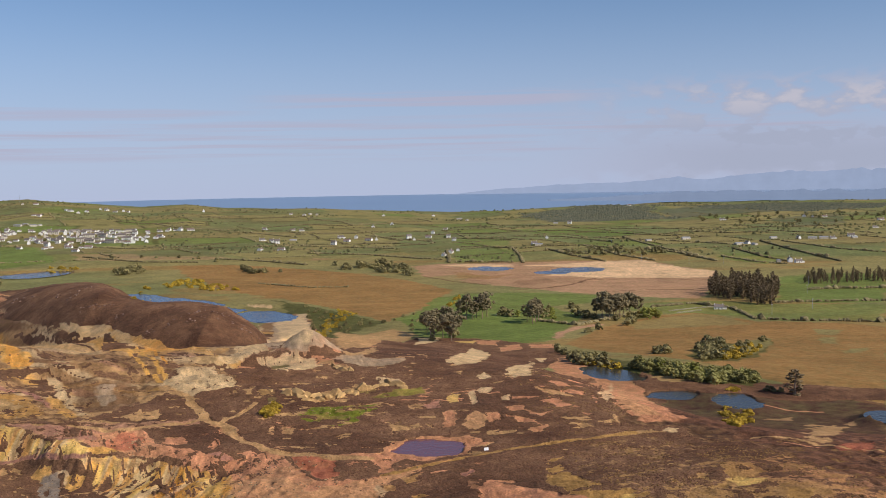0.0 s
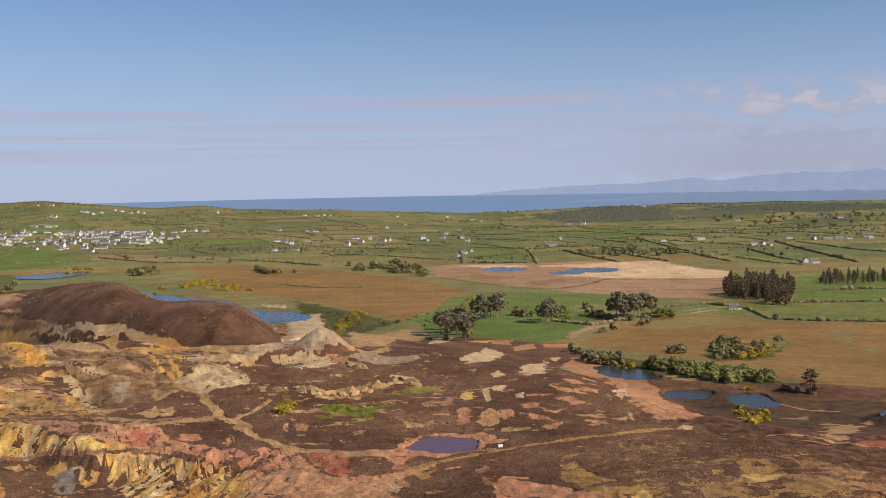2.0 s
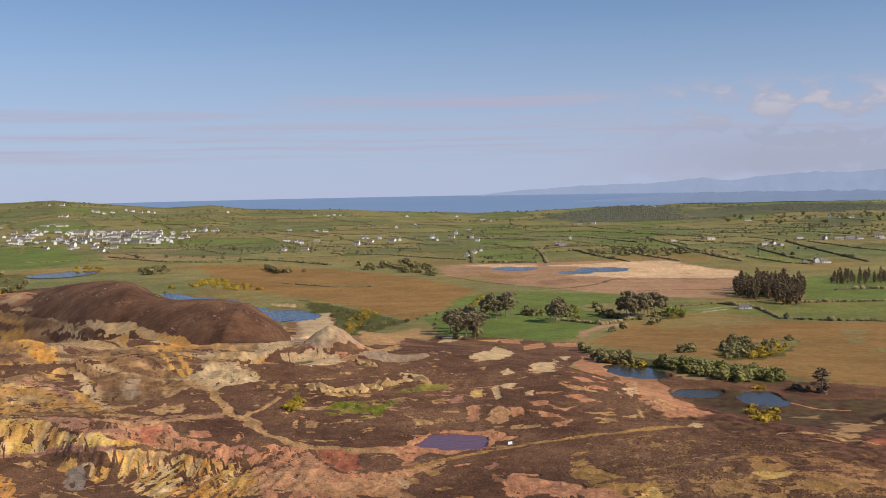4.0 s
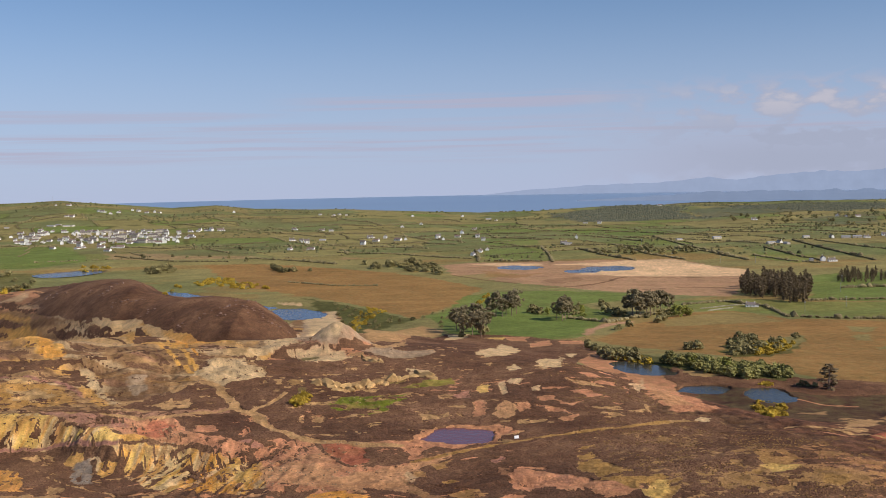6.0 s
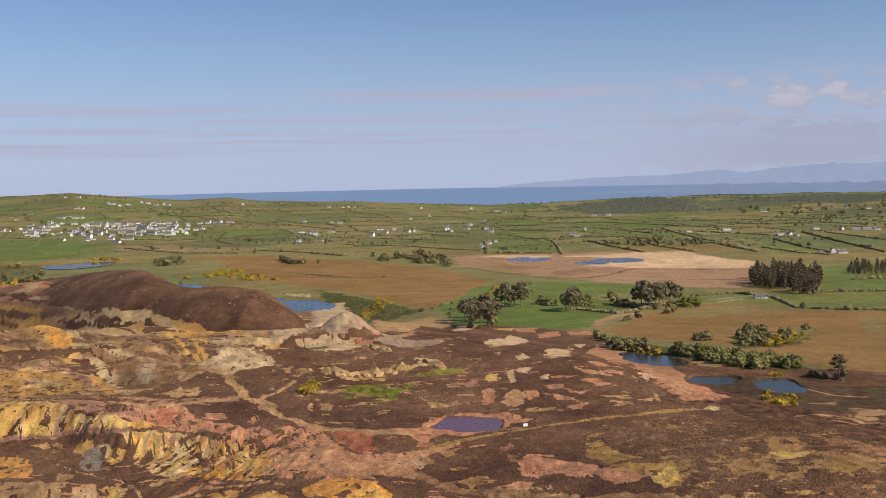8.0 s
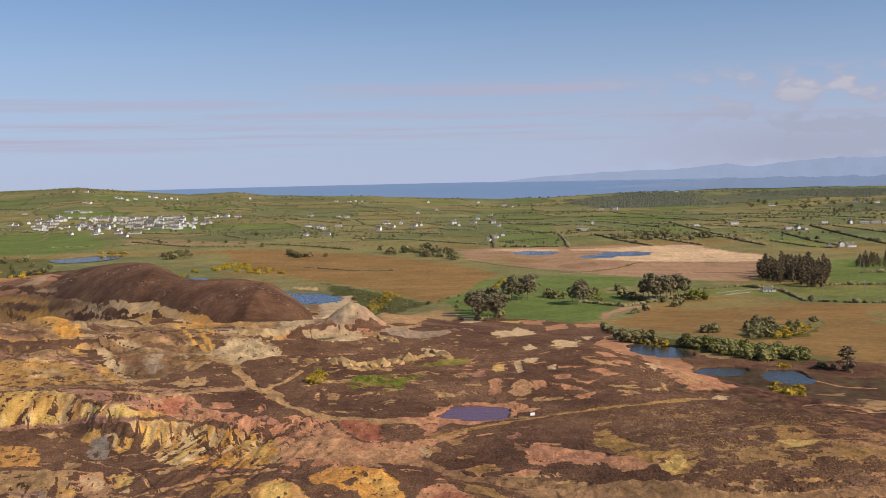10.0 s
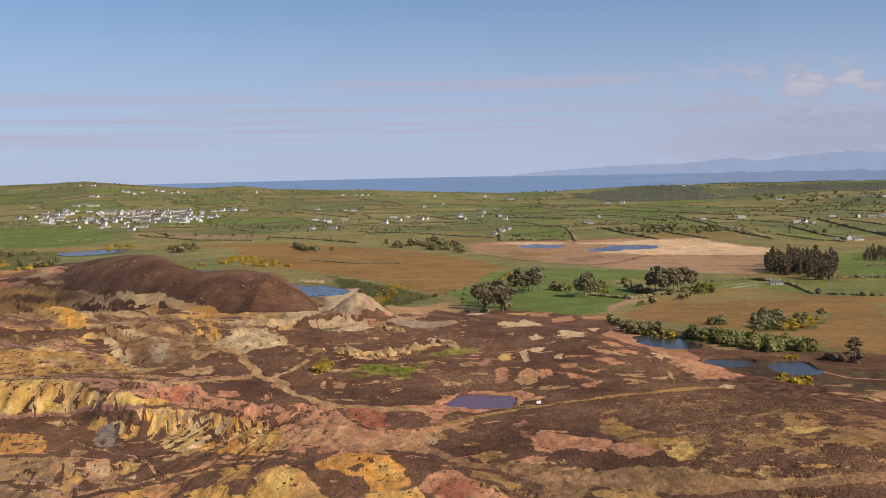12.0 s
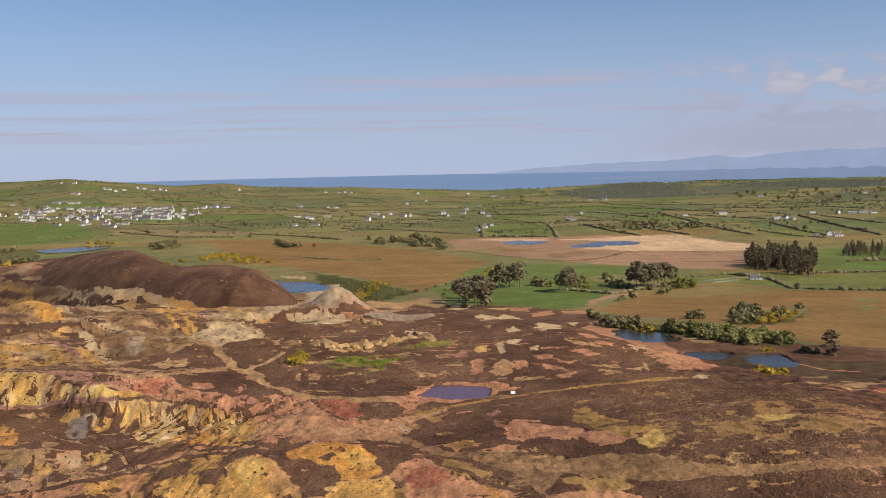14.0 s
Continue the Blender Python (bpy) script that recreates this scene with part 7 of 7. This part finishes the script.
def mast(x, y, tall):
    ob = base("radio_mast", "thin grey lattice radio mast on the hilltop", "mast")
    for s, c in ((-1, -1), (1, -1), (0, 1)):
        bm = bmesh.new()
        tube(bm, (s * 0.6, c * 0.6, -0.5), (s * 0.25, c * 0.25, tall), 0.12, 0.08, 5)
        part("leg", bm, STEEL, ob)
    for k in range(8):
        z = tall * (k + 0.5) / 8
        w = 0.6 - 0.35 * z / tall
        bm = bmesh.new()
        tube(bm, (-w, -w, z), (w, -w, z + tall / 16), 0.05, 0.05, 4)
        tube(bm, (w, -w, z), (0, w, z + tall / 16), 0.05, 0.05, 4)
        part("brace", bm, STEEL, ob)
    ob.matrix_basis = pose(*set_out(x, y, ground_at(x, y))[:3])


def pole_kind():
    ob = base("power_pole", "grey wooden power pole with crossarm in a field", "power pole", "field power poles")
    bm = bmesh.new()
    tube(bm, (0, 0, -0.8), (0, 0, 10), 0.2, 0.14, 7)
    part("post", bm, STEEL, ob)
    bm = bmesh.new()
    block(bm, -1.3, 1.3, -0.09, 0.09, 9.3, 9.5)
    part("crossarm", bm, STEEL, ob)
    for x in (-1.15, 0, 1.15):
        bm = bmesh.new()
        tube(bm, (x, 0, 9.5), (x, 0, 9.85), 0.08, 0.06, 6)
        part("insulator", bm, RENDER, ob)
    return ob


def stone_wall(*points):
    """A dry stone wall along a line on the plan, of rough stones."""
    pts = np.array(points, float)
    seg = np.hypot(*(pts[1:] - pts[:-1]).T)
    along = np.concatenate([[0], np.cumsum(seg)])
    n = min(220, max(4, int(along[-1] / 0.9)))
    d = (np.arange(n) + 0.5) * along[-1] / n
    x, y = np.interp(d, along, pts[:, 0]), np.interp(d, along, pts[:, 1])
    x, y, z, out = set_out(x, y, height(x, y))
    bm = bmesh.new()
    for k in range(n):
        for lift in (0.3, 0.9):
            clump(bm, (x[k] - x[0] + ROCK_RNG.gauss(0, 0.1), y[k] - y[0] + ROCK_RNG.gauss(0, 0.1), z[k] - z[0] + lift), ROCK_RNG.uniform(0.4, 0.6), ROCK_RNG, 0.7, 0.2)
    ob = new("stone_wall", mesh_of("stone_wall", bm, STONE_WALL))
    ob.location = (float(x[0]), float(y[0]), float(z[0]))
    return tagged(ob, "low grey dry stone wall along a lane", "wall", "lane walls")


crag(-58.8, 374.0, 2.2, 2.0)
crag(-56.9, 373.8, 1.8, 1.6)
crag(-55.6, 373.0, 2, 1.8)
crag(-52.9, 372.7, 3, 3.2)
crag(-50.9, 372.0, 3, 3.2)
crag(-48.8, 372.6, 2.6, 2.6)
crag(-47.0, 373.4, 2.4, 2.4)
crag(-44.8, 374.3, 2.6, 2.6)
crag(-43.0, 373.3, 2, 2)
crag(-40.9, 376.9, 2.6, 3.4)
crag(-38.9, 375.5, 2, 2.2)
crag(-36.5, 381.0, 2, 3.6)
crag(-34.2, 380.5, 2.2, 2.4)
crag(-32.0, 388.4, 2.6, 4)
crag(-30.0, 389.5, 2.2, 3)
crag(-27.6, 392.1, 1.6, 1.6)
crag(-25.0, 396.4, 2.6, 2.6)
crag(-23.0, 400.0, 2.4, 2.4)
crag(-20.2, 397.0, 2.6, 2.6)
crag(-17.8, 395.2, 2.4, 2.2)
crag(-16.5, 389.4, 1.6, 1.4)
crag(-65.1, 379.4, 1.5, 1.5)
crag(-59.8, 376.7, 1.5, 1.8)
crag(-49.5, 368.7, 2, 1.4)
crag(-46.0, 370.1, 2, 1.4)
crag(-46.0, 432.3, 2.4, 2)
crag(-43.2, 427.0, 2.2, 1.8)
crag(-39.5, 425.6, 2.2, 1.6)
crag(-47.9, 434.3, 2, 2)
boulders(9, 5, -195.3, 570.3)
boulders(7, 4, -239.8, 591.8)
boulders(6, 4, -219.2, 590.6)
boulders(8, 4, -206.6, 598.0)
boulders(10, 5, -126.7, 560.5)
boulders(12, 6, -117.0, 543.7)
boulders(10, 5, -152.4, 528.0)
boulders(8, 5, -124.8, 531.2)
boulders(6, 4, -247.0, 619.2)
boulders(5, 4, -179.3, 557.8)
boulders(6, 5, -110.0, 538.3)
boulders(9, 3, -250.5, 593.2)
boulders(8, 4, -209.2, 586.0)
boulders(10, 5, -189.2, 574.6)
boulders(9, 4, -131.2, 540.0)
boulders(8, 4, -142.4, 530.0)
boulders(10, 4, -106.2, 534.1)
POLE = pole_kind()
for k, (x, y) in enumerate(((235, 661), (262, 748), (202, 638), (200, 1242), (268, 994), (285, 811), (199, 1046), (237, 1004))):
    m = pose(*set_out(x, y, ground_at(x, y))[:3], 0, 0, 40)
    if k:
        copy_thing(POLE, m)
    else:
        POLE.matrix_basis = m
stone_wall((143.4, 661.5), (161.9, 672.6), (177.9, 679.2))
stone_wall((146.6, 652.2), (164.8, 663.1))
sign_board(11.0, 295.7, 20)
mast(-850, 2097, 22)
